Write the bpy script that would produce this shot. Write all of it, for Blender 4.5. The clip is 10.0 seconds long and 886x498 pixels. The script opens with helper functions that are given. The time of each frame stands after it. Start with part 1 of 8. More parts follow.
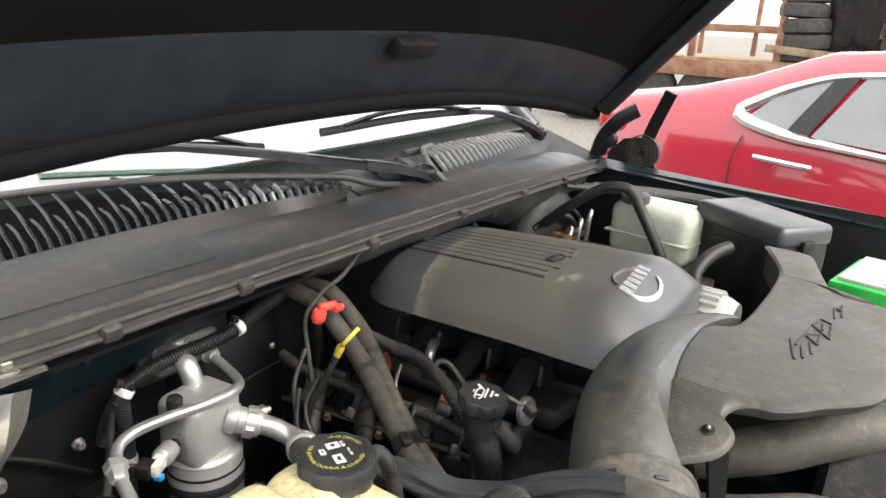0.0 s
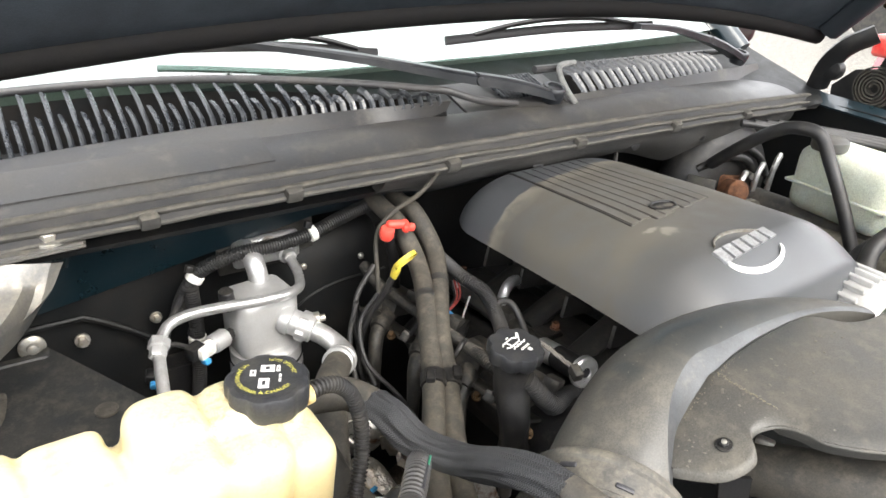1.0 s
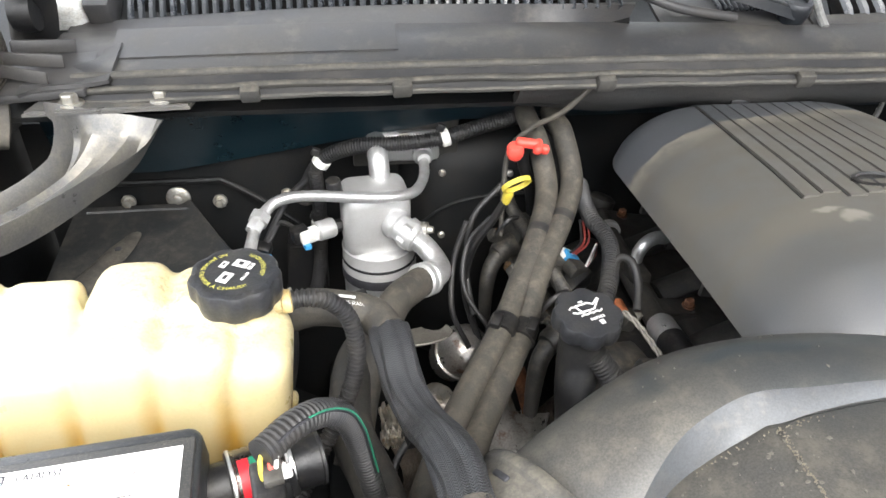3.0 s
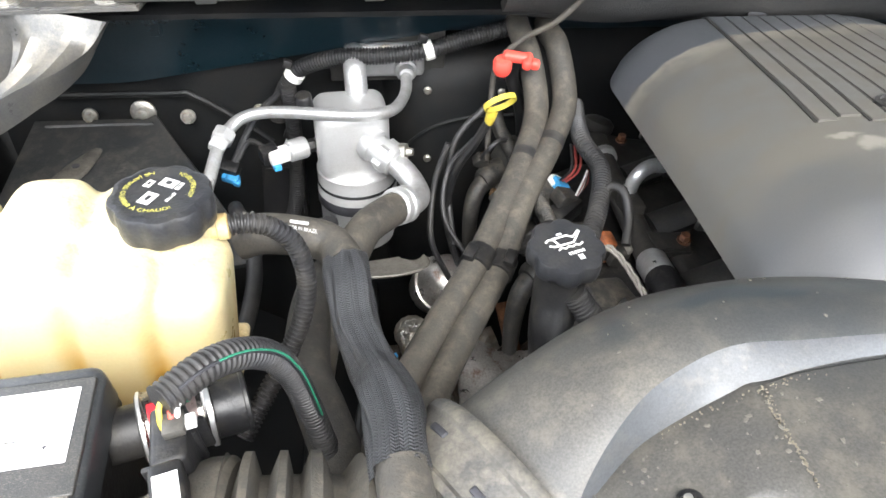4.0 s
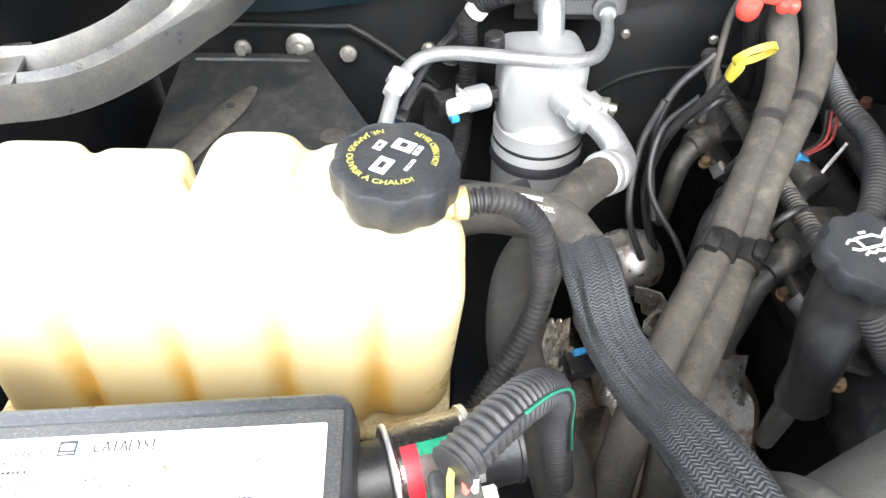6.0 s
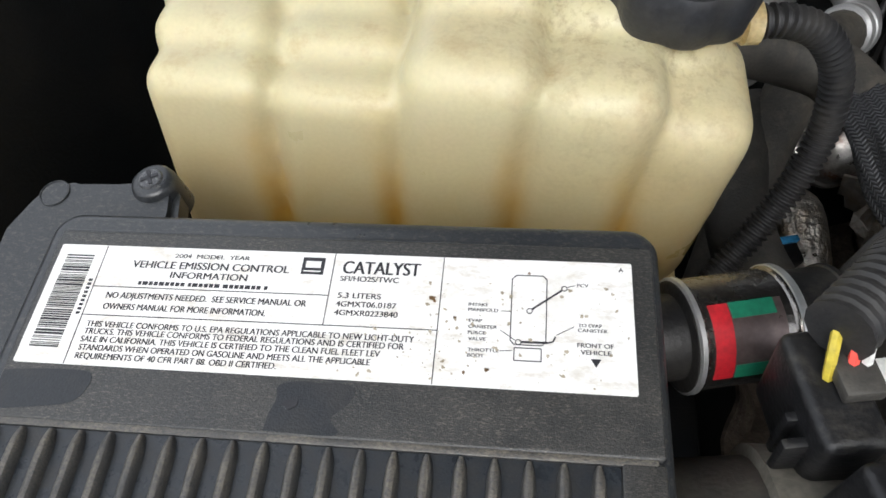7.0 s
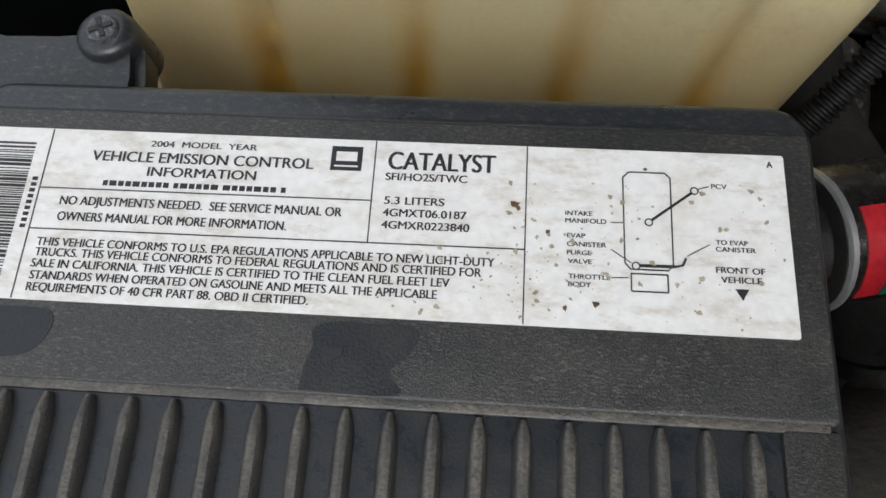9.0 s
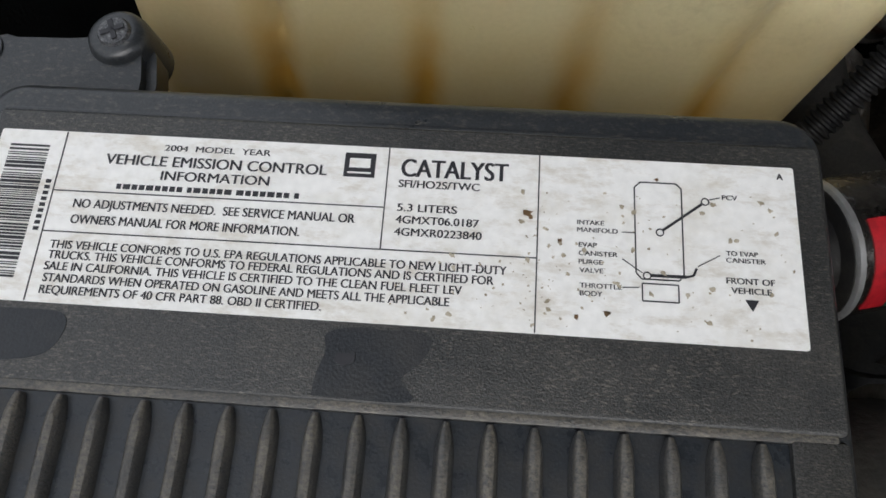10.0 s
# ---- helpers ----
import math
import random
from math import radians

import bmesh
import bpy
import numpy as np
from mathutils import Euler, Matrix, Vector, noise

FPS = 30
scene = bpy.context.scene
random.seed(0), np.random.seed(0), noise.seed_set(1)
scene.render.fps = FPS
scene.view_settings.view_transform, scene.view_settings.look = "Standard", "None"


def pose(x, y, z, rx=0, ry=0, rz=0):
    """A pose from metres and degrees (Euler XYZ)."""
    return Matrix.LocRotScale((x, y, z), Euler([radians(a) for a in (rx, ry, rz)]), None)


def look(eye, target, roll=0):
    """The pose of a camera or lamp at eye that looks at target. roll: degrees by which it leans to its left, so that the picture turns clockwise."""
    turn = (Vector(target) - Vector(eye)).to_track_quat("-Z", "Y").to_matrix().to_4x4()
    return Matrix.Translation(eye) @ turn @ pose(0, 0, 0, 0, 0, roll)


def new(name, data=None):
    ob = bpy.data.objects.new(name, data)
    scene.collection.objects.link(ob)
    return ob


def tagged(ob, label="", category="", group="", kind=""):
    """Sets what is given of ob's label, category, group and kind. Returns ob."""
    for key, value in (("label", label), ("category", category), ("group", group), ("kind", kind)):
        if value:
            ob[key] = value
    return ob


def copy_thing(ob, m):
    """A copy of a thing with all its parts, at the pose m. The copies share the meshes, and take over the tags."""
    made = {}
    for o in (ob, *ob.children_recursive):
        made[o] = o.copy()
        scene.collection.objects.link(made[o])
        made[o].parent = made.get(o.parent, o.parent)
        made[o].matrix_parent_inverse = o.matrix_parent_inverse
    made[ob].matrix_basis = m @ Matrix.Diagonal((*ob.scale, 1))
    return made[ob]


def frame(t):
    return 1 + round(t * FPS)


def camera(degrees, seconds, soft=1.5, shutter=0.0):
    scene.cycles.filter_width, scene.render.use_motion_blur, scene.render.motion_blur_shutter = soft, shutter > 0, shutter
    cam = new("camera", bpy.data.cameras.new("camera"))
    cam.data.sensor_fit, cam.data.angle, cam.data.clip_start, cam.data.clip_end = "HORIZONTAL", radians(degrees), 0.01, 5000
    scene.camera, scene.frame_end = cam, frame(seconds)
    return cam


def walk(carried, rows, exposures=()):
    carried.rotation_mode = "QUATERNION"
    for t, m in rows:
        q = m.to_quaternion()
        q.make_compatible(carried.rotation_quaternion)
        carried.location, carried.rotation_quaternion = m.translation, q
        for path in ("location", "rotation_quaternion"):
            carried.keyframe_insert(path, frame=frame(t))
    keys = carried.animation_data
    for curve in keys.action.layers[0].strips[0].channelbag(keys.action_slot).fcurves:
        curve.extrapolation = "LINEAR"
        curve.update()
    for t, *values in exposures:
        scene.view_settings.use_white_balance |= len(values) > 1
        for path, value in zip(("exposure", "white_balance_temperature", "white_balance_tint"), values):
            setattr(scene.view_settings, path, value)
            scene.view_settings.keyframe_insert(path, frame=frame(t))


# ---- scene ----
cam = camera(65.0, 10.0, soft=1.6)
PATH = [
    (0, (-0.8380, -0.2634, 1.4131), (-0.0484, 0.2646, 1.1003), 2.80),
    (0.5, (-0.7494, -0.3419, 1.3910), (-0.0823, 0.2946, 1.0039), 2.67),
    (1, (-0.6374, -0.3631, 1.4088), (-0.1179, 0.3709, 0.9713), 2.51),
    (1.5, (-0.5531, -0.4470, 1.4014), (-0.2027, 0.3763, 0.9550), 1.50),
    (2, (-0.4881, -0.4594, 1.3830), (-0.2732, 0.3840, 0.8905), 1.28),
    (2.5, (-0.4444, -0.4009, 1.3824), (-0.2924, 0.4409, 0.8645), 1.12),
    (4, (-0.3665, -0.3098, 1.3400), (-0.2751, 0.4546, 0.7018), 1.69),
    (4.5, (-0.3536, -0.2727, 1.3329), (-0.2538, 0.4700, 0.6707), 1.46),
    (5, (-0.3415, -0.2341, 1.3211), (-0.2432, 0.4901, 0.6386), 1.65),
    (5.5, (-0.3884, -0.2247, 1.3182), (-0.3174, 0.4941, 0.6267), 1.75),
    (6, (-0.4677, -0.2126, 1.2925), (-0.4866, 0.5016, 0.5928), -0.05),
    (6.2, (-0.4935, -0.2086, 1.2765), (-0.5522, 0.4904, 0.5638), -1.03),
    (7.5, (-0.5498, -0.1920, 1.2164), (-0.6775, 0.3267, 0.3710), -4.75),
    (8, (-0.5567, -0.1756, 1.2031), (-0.6578, 0.2798, 0.3186), -4.25),
    (8.5, (-0.5663, -0.1682, 1.1984), (-0.6316, 0.2528, 0.2937), -1.16),
    (9, (-0.5760, -0.1652, 1.1951), (-0.6282, 0.2498, 0.2868), 0.40),
    (9.5, (-0.5807, -0.1652, 1.1950), (-0.6253, 0.2536, 0.2880), 1.72),
    (10, (-0.5796, -0.1647, 1.1965), (-0.6261, 0.2517, 0.2886), 1.79),
]
EXPOSURES = [(0, 1.45, 6950, 10), (0.5, 1.82, 6750, 10), (1, 2.05, 6700, 10), (2, 2.15, 6450, 10), (2.5, 2.0, 6450, 10), (4, 2.36, 6300, 10), (5, 2.64, 6150, 10), (6, 2.7, 6150, 10), (6.2, 2.2, 6200, 10), (7.3, 0.18, 6250, 10), (8.5, -0.07, 6300, 10), (9, -0.16, 6250, 10), (9.5, -0.3, 6250, 10), (10, -0.3, 6250, 10)]
walk(cam, [(t, look(eye, target, roll)) for t, eye, target, roll in PATH], EXPOSURES)

# ---- overcast daylight ----
world = bpy.data.worlds.new("overcast_sky")
scene.world = world
world.use_nodes = True
wn = world.node_tree.nodes
sky = wn.new("ShaderNodeTexSky")
sky.sky_type, sky.sun_disc = "NISHITA", False
sky.sun_elevation, sky.sun_rotation = radians(51), radians(172)
sky.air_density, sky.dust_density, sky.ozone_density = 1.0, 6.0, 1.0
pale = wn.new("ShaderNodeHueSaturation")
pale.inputs["Saturation"].default_value = 0.25
cloud = wn.new("ShaderNodeMix")
cloud.data_type = "RGBA"
cloud.inputs[0].default_value = 0.6
cloud.inputs[7].default_value = (9.6, 9.9, 10.4, 1)
world.node_tree.links.new(sky.outputs[0], pale.inputs["Color"])
world.node_tree.links.new(pale.outputs[0], cloud.inputs[6])
world.node_tree.links.new(cloud.outputs[2], wn["Background"].inputs[0])
wn["Background"].inputs[1].default_value = 0.135
sun = new("sun", bpy.data.lights.new("sun", "SUN"))
sun.data.energy, sun.data.angle, sun.data.color = 1.1, radians(40), (1.0, 0.96, 0.9)
sun.matrix_world = look((0.4, -2.7, 3.4), (0, 0, 0))


# ---- materials ----
def link(nt, a, b):
    nt.links.new(a, b)


def surface(name, col, rough=0.5, metal=0.0, second=None, amount=0.5, size=0.05, grain=0.06, bump=0.15,
            fine=0.002, coat=0.0, spread=0.12, spec=0.5, through_light=0.0, dust=None, dust_size=0.02, dust_amount=0.4, dust_streak=0.0, dust_soft=0.16, dust_patch=0.0):
    """A painted, moulded or cast surface: base colour, a second colour in patches of the given size, grain and fine relief."""
    m = bpy.data.materials.new(name)
    m.use_nodes = True
    nt = m.node_tree
    b = nt.nodes["Principled BSDF"]
    b.inputs["Metallic"].default_value = metal
    b.inputs["Specular IOR Level"].default_value = spec
    b.inputs["Coat Weight"].default_value = coat
    tc = nt.nodes.new("ShaderNodeTexCoord")
    geo = nt.nodes.new("ShaderNodeNewGeometry")
    big = nt.nodes.new("ShaderNodeTexNoise")
    big.inputs["Scale"].default_value = 1.0 / size
    big.inputs["Detail"].default_value = 6
    big.inputs["Roughness"].default_value = 0.65
    small = nt.nodes.new("ShaderNodeTexNoise")
    small.inputs["Scale"].default_value = 1.0 / fine
    small.inputs["Detail"].default_value = 3
    link(nt, geo.outputs["Position"], big.inputs["Vector"])
    link(nt, geo.outputs["Position"], small.inputs["Vector"])
    ramp = nt.nodes.new("ShaderNodeValToRGB")
    c = 1.0 - amount
    ramp.color_ramp.elements[0].position = max(0.0, 0.25 + 0.5 * c - spread)
    ramp.color_ramp.elements[1].position = min(1.0, 0.25 + 0.5 * c + spread)
    second = second or tuple(v * 0.75 for v in col)
    ramp.color_ramp.elements[0].color = (*col, 1)
    ramp.color_ramp.elements[1].color = (*second, 1)
    link(nt, big.outputs[0], ramp.inputs[0])
    mix = nt.nodes.new("ShaderNodeMix")
    mix.data_type, mix.blend_type = "RGBA", "MULTIPLY"
    mix.inputs[0].default_value = 1.0
    link(nt, ramp.outputs[0], mix.inputs[6])
    speck = nt.nodes.new("ShaderNodeMapRange")
    speck.inputs["From Min"].default_value, speck.inputs["From Max"].default_value = 0.3, 0.7
    speck.inputs["To Min"].default_value, speck.inputs["To Max"].default_value = 1 - 3 * grain, 1 + 3 * grain
    link(nt, small.outputs[0], speck.inputs["Value"])
    link(nt, speck.outputs[0], mix.inputs[7])
    colour = mix.outputs[2]
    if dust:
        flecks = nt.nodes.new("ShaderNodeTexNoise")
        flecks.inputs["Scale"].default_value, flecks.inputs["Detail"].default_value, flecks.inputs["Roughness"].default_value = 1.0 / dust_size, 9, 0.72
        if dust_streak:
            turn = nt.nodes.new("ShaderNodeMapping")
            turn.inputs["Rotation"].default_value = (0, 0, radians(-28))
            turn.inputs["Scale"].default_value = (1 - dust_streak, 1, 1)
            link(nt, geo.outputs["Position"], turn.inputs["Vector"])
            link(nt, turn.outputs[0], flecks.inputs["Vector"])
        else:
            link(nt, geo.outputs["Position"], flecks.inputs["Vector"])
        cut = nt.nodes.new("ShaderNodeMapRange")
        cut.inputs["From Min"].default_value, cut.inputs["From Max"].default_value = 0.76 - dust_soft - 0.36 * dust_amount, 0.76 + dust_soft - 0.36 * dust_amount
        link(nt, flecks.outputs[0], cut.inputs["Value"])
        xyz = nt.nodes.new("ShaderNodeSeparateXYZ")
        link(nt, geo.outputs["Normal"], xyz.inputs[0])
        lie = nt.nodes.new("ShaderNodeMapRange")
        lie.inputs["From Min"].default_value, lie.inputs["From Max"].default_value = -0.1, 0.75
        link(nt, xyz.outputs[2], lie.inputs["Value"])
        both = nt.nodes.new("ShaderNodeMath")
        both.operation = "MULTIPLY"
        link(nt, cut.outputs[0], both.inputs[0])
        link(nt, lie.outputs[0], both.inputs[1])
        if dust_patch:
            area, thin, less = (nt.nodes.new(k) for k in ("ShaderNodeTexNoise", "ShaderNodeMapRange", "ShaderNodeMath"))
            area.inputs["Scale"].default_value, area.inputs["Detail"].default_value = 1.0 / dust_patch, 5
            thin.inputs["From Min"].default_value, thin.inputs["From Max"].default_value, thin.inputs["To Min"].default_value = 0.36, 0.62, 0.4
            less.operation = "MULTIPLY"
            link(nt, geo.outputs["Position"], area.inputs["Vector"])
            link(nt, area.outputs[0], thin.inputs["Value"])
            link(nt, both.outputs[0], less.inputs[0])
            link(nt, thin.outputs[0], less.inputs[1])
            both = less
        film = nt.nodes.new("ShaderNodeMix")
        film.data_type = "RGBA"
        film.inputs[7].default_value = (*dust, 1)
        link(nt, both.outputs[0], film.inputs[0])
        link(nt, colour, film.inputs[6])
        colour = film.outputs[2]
    link(nt, colour, b.inputs["Base Color"])
    rr = nt.nodes.new("ShaderNodeMapRange")
    rr.inputs["From Min"].default_value, rr.inputs["From Max"].default_value = 0.3, 0.7
    rr.inputs["To Min"].default_value, rr.inputs["To Max"].default_value = max(0.03, rough - 0.1), min(1, rough + 0.12)
    link(nt, big.outputs[0], rr.inputs["Value"])
    link(nt, rr.outputs[0], b.inputs["Roughness"])
    if bump:
        bp = nt.nodes.new("ShaderNodeBump")
        bp.inputs["Strength"].default_value, bp.inputs["Distance"].default_value = bump, fine
        link(nt, small.outputs[0], bp.inputs["Height"])
        link(nt, bp.outputs[0], b.inputs["Normal"])
    if through_light:
        b.inputs["Subsurface Weight"].default_value = through_light
        b.inputs["Subsurface Radius"].default_value = (1.0, 0.7, 0.35)
        b.inputs["Subsurface Scale"].default_value = 0.02
    return m


def clear_glass(name, tint, mirror=0.2):
    """Tinted pane that mirrors the sky, more so at a grazing angle."""
    m = bpy.data.materials.new(name)
    m.use_nodes = True
    nt = m.node_tree
    nt.nodes.remove(nt.nodes["Principled BSDF"])
    out = nt.nodes["Material Output"]
    lw, tr, gl, mx, mr = (nt.nodes.new(k) for k in ("ShaderNodeLayerWeight", "ShaderNodeBsdfTransparent", "ShaderNodeBsdfGlossy", "ShaderNodeMixShader", "ShaderNodeMapRange"))
    tr.inputs[0].default_value = (*tint, 1)
    gl.inputs["Roughness"].default_value = 0.02
    mr.inputs["To Min"].default_value, mr.inputs["To Max"].default_value = mirror, 0.9
    link(nt, lw.outputs["Facing"], mr.inputs["Value"])
    link(nt, mr.outputs[0], mx.inputs[0])
    link(nt, tr.outputs[0], mx.inputs[1])
    link(nt, gl.outputs[0], mx.inputs[2])
    link(nt, mx.outputs[0], out.inputs[0])
    return m


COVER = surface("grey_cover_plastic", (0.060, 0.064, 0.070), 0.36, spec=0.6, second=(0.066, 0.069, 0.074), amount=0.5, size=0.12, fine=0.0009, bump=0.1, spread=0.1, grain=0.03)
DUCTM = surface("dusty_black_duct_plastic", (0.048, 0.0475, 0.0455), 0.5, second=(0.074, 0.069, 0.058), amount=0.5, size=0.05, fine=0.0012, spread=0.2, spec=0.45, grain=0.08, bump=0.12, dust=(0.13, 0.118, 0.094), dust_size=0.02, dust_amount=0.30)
COWLM = surface("weathered_cowl_plastic", (0.036, 0.036, 0.038), 0.45, second=(0.058, 0.054, 0.049), amount=0.4, size=0.12, fine=0.0015, dust=(0.13, 0.12, 0.1), dust_size=0.05, dust_amount=0.22)
RIBM = surface("faded_grille_plastic", (0.022, 0.026, 0.032), 0.28, second=(0.032, 0.034, 0.037), size=0.03, spec=0.8)
# Near-black and matt, which deepens the shade between the louvres.
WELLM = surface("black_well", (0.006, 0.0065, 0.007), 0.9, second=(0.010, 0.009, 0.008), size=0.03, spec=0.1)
BLACK = surface("black_plastic", (0.011, 0.011, 0.0118), 0.42, second=(0.026, 0.024, 0.021), amount=0.3, size=0.04, spec=0.4, dust=(0.085, 0.077, 0.062), dust_size=0.012, dust_amount=0.25)
CAPM = surface("black_cap_plastic", (0.022, 0.023, 0.026), 0.42, second=(0.035, 0.034, 0.032), amount=0.4, size=0.02)
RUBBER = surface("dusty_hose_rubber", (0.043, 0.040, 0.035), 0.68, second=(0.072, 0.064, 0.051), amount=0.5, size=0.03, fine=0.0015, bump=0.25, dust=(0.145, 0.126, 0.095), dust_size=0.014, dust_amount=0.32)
RUBBER2 = surface("black_hose_rubber", (0.018, 0.018, 0.019), 0.5, second=(0.04, 0.037, 0.033), amount=0.35, size=0.03, fine=0.0015)
OLDR = surface("dull_hose_rubber", (0.032, 0.031, 0.029), 0.68, second=(0.048, 0.044, 0.037), amount=0.5, size=0.03, fine=0.0015, bump=0.25, dust=(0.10, 0.09, 0.071), dust_size=0.014, dust_amount=0.3)
SEAL = surface("dirty_weather_strip", (0.050, 0.047, 0.041), 0.7, second=(0.032, 0.031, 0.029), amount=0.4, size=0.04, fine=0.002, bump=0.3, dust=(0.155, 0.14, 0.11), dust_size=0.02, dust_amount=0.42)
# Near-black base colour with almost no gloss.
DEEPBLACK = surface("near_black_rubber", (0.006, 0.006, 0.0065), 0.75, second=(0.010, 0.0095, 0.009), size=0.03, fine=0.0015, spec=0.15)
WIRER = surface("faded_red_wire", (0.42, 0.07, 0.06), 0.5, second=(0.3, 0.06, 0.05), size=0.01)
TEAL = surface("dark_teal_paint", (0.0065, 0.017, 0.023), 0.32, second=(0.016, 0.026, 0.033), amount=0.4, size=0.1, coat=0.25, bump=0.05)
# Near-black base colour, lowered so the bay's depths come out darker.
DARK = surface("near_black_metal", (0.006, 0.0068, 0.0075), 0.55, second=(0.014, 0.013, 0.0115), amount=0.35, size=0.06, spec=0.35)
ARMM = surface("dusty_grey_steel", (0.115, 0.114, 0.111), 0.34, metal=0.35, second=(0.165, 0.155, 0.133), amount=0.42, size=0.04, grain=0.04, bump=0.12, dust=(0.28, 0.25, 0.195), dust_size=0.018, dust_amount=0.34)
ALU = surface("aluminium", (0.52, 0.52, 0.515), 0.45, metal=0.55, second=(0.47, 0.465, 0.45), amount=0.4, size=0.05, fine=0.0012, grain=0.02, bump=0.06, dust=(0.42, 0.395, 0.35), dust_size=0.012, dust_amount=0.12)
ALUP = surface("bright_aluminium_pipe", (0.62, 0.62, 0.615), 0.36, metal=0.75, second=(0.52, 0.51, 0.49), amount=0.35, size=0.012, grain=0.02, bump=0.05)
STEEL = surface("zinc_bolt", (0.5, 0.49, 0.45), 0.4, metal=0.8, second=(0.32, 0.28, 0.22), amount=0.4, size=0.008)
RUST = surface("rusty_steel", (0.22, 0.09, 0.04), 0.8, second=(0.1, 0.045, 0.025), size=0.01, bump=0.4)
TANKM = surface("yellowed_translucent_tank", (0.59, 0.54, 0.325), 0.36, second=(0.6, 0.51, 0.31), amount=0.35, size=0.045, grain=0.012, bump=0.04, through_light=0.2, spread=0.25, dust=(0.4, 0.28, 0.13), dust_size=0.02, dust_amount=0.2)
NECKM = surface("stained_tank_neck", (0.6, 0.5, 0.28), 0.5, second=(0.36, 0.25, 0.1), amount=0.45, size=0.02, through_light=0.2)
REDP = surface("red_handle_plastic", (0.9, 0.1, 0.07), 0.4, second=(0.75, 0.07, 0.05), size=0.02, grain=0.02)
YELP = surface("yellow_ring_plastic", (0.58, 0.46, 0.05), 0.45, second=(0.42, 0.33, 0.06), amount=0.35, size=0.01)
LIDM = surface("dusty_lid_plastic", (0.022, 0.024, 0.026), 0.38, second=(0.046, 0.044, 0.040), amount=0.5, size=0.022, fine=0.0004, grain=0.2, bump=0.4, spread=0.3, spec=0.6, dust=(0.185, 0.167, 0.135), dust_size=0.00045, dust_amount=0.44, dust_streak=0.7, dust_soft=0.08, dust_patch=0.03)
LIDC = surface("satin_lid_plastic", (0.022, 0.025, 0.029), 0.33, second=(0.034, 0.036, 0.038), amount=0.4, size=0.03, fine=0.0005, grain=0.12, bump=0.12, spread=0.25, spec=0.65, dust=(0.15, 0.137, 0.112), dust_size=0.0012, dust_amount=0.22, dust_streak=0.5)
LIDRIB = surface("dusty_lid_ribs", (0.026, 0.030, 0.035), 0.36, second=(0.034, 0.034, 0.034), amount=0.4, size=0.01, fine=0.0005, grain=0.15, bump=0.35, spread=0.25, spec=0.6, dust=(0.185, 0.163, 0.127), dust_size=0.0006, dust_amount=0.72, dust_streak=0.5, dust_soft=0.16, dust_patch=0.012)
PAPER = surface("dirty_white_label", (0.86, 0.85, 0.82), 0.4, second=(0.74, 0.71, 0.64), amount=0.25, size=0.012, grain=0.015, bump=0.02, spread=0.14, dust=(0.5, 0.43, 0.32), dust_size=0.004, dust_amount=0.26, dust_streak=0.6)
INK = surface("black_print", (0.03, 0.03, 0.035), 0.5, bump=0)
WHITE = surface("white_plastic", (0.75, 0.75, 0.72), 0.4, second=(0.6, 0.58, 0.52), size=0.01)
WPRINT = surface("white_print", (0.75, 0.75, 0.72), 0.5, bump=0)
YPRINT = surface("yellow_print", (0.65, 0.6, 0.12), 0.5, bump=0)
BLUEP = surface("blue_clip_plastic", (0.05, 0.3, 0.6), 0.45, size=0.01)
FOIL = surface("crumpled_heat_foil", (0.6, 0.57, 0.52), 0.35, metal=0.85, second=(0.35, 0.28, 0.2), amount=0.4, size=0.02, fine=0.01, bump=0.8)
FOAM = surface("grey_insulation_felt", (0.03, 0.03, 0.029), 0.9, second=(0.046, 0.043, 0.039), size=0.07, fine=0.002, bump=0.4)
HOODM = surface("black_hood_liner", (0.005, 0.005, 0.0047), 0.9, second=(0.008, 0.0078, 0.007), size=0.08, spec=0.12)
HOODP = surface("teal_hood_inner_paint", (0.012, 0.017, 0.022), 0.4, second=(0.017, 0.02, 0.025), size=0.15, coat=0.1, spec=0.4)
HOODB = surface("faded_hood_beam_paint", (0.028, 0.036, 0.045), 0.4, second=(0.017, 0.022, 0.028), amount=0.5, size=0.08, coat=0.1, spec=0.5, dust=(0.05, 0.05, 0.048), dust_size=0.02, dust_amount=0.3)
REDCAR = surface("red_car_paint", (0.47, 0.026, 0.05), 0.2, second=(0.44, 0.022, 0.045), size=0.4, coat=1.0, bump=0, grain=0.01)
CHROME = surface("chrome", (0.8, 0.8, 0.8), 0.12, metal=1.0, second=(0.7, 0.7, 0.7), size=0.1, bump=0)
GLASS = clear_glass("windshield_glass", (0.72, 0.86, 0.8), 0.16)
TYRE = surface("tyre_rubber", (0.03, 0.03, 0.03), 0.8, second=(0.07, 0.065, 0.055), size=0.06)
MILK = surface("aged_white_reservoir", (0.62, 0.66, 0.56), 0.45, second=(0.54, 0.56, 0.45), amount=0.4, size=0.04, through_light=0.3)
GREEN = surface("bright_green_plastic", (0.03, 0.6, 0.1), 0.4, size=0.05)
GRAVEL = surface("grey_gravel", (0.22, 0.21, 0.19), 0.95, second=(0.12, 0.113, 0.1), size=0.05, fine=0.012, grain=0.25, bump=0.9)



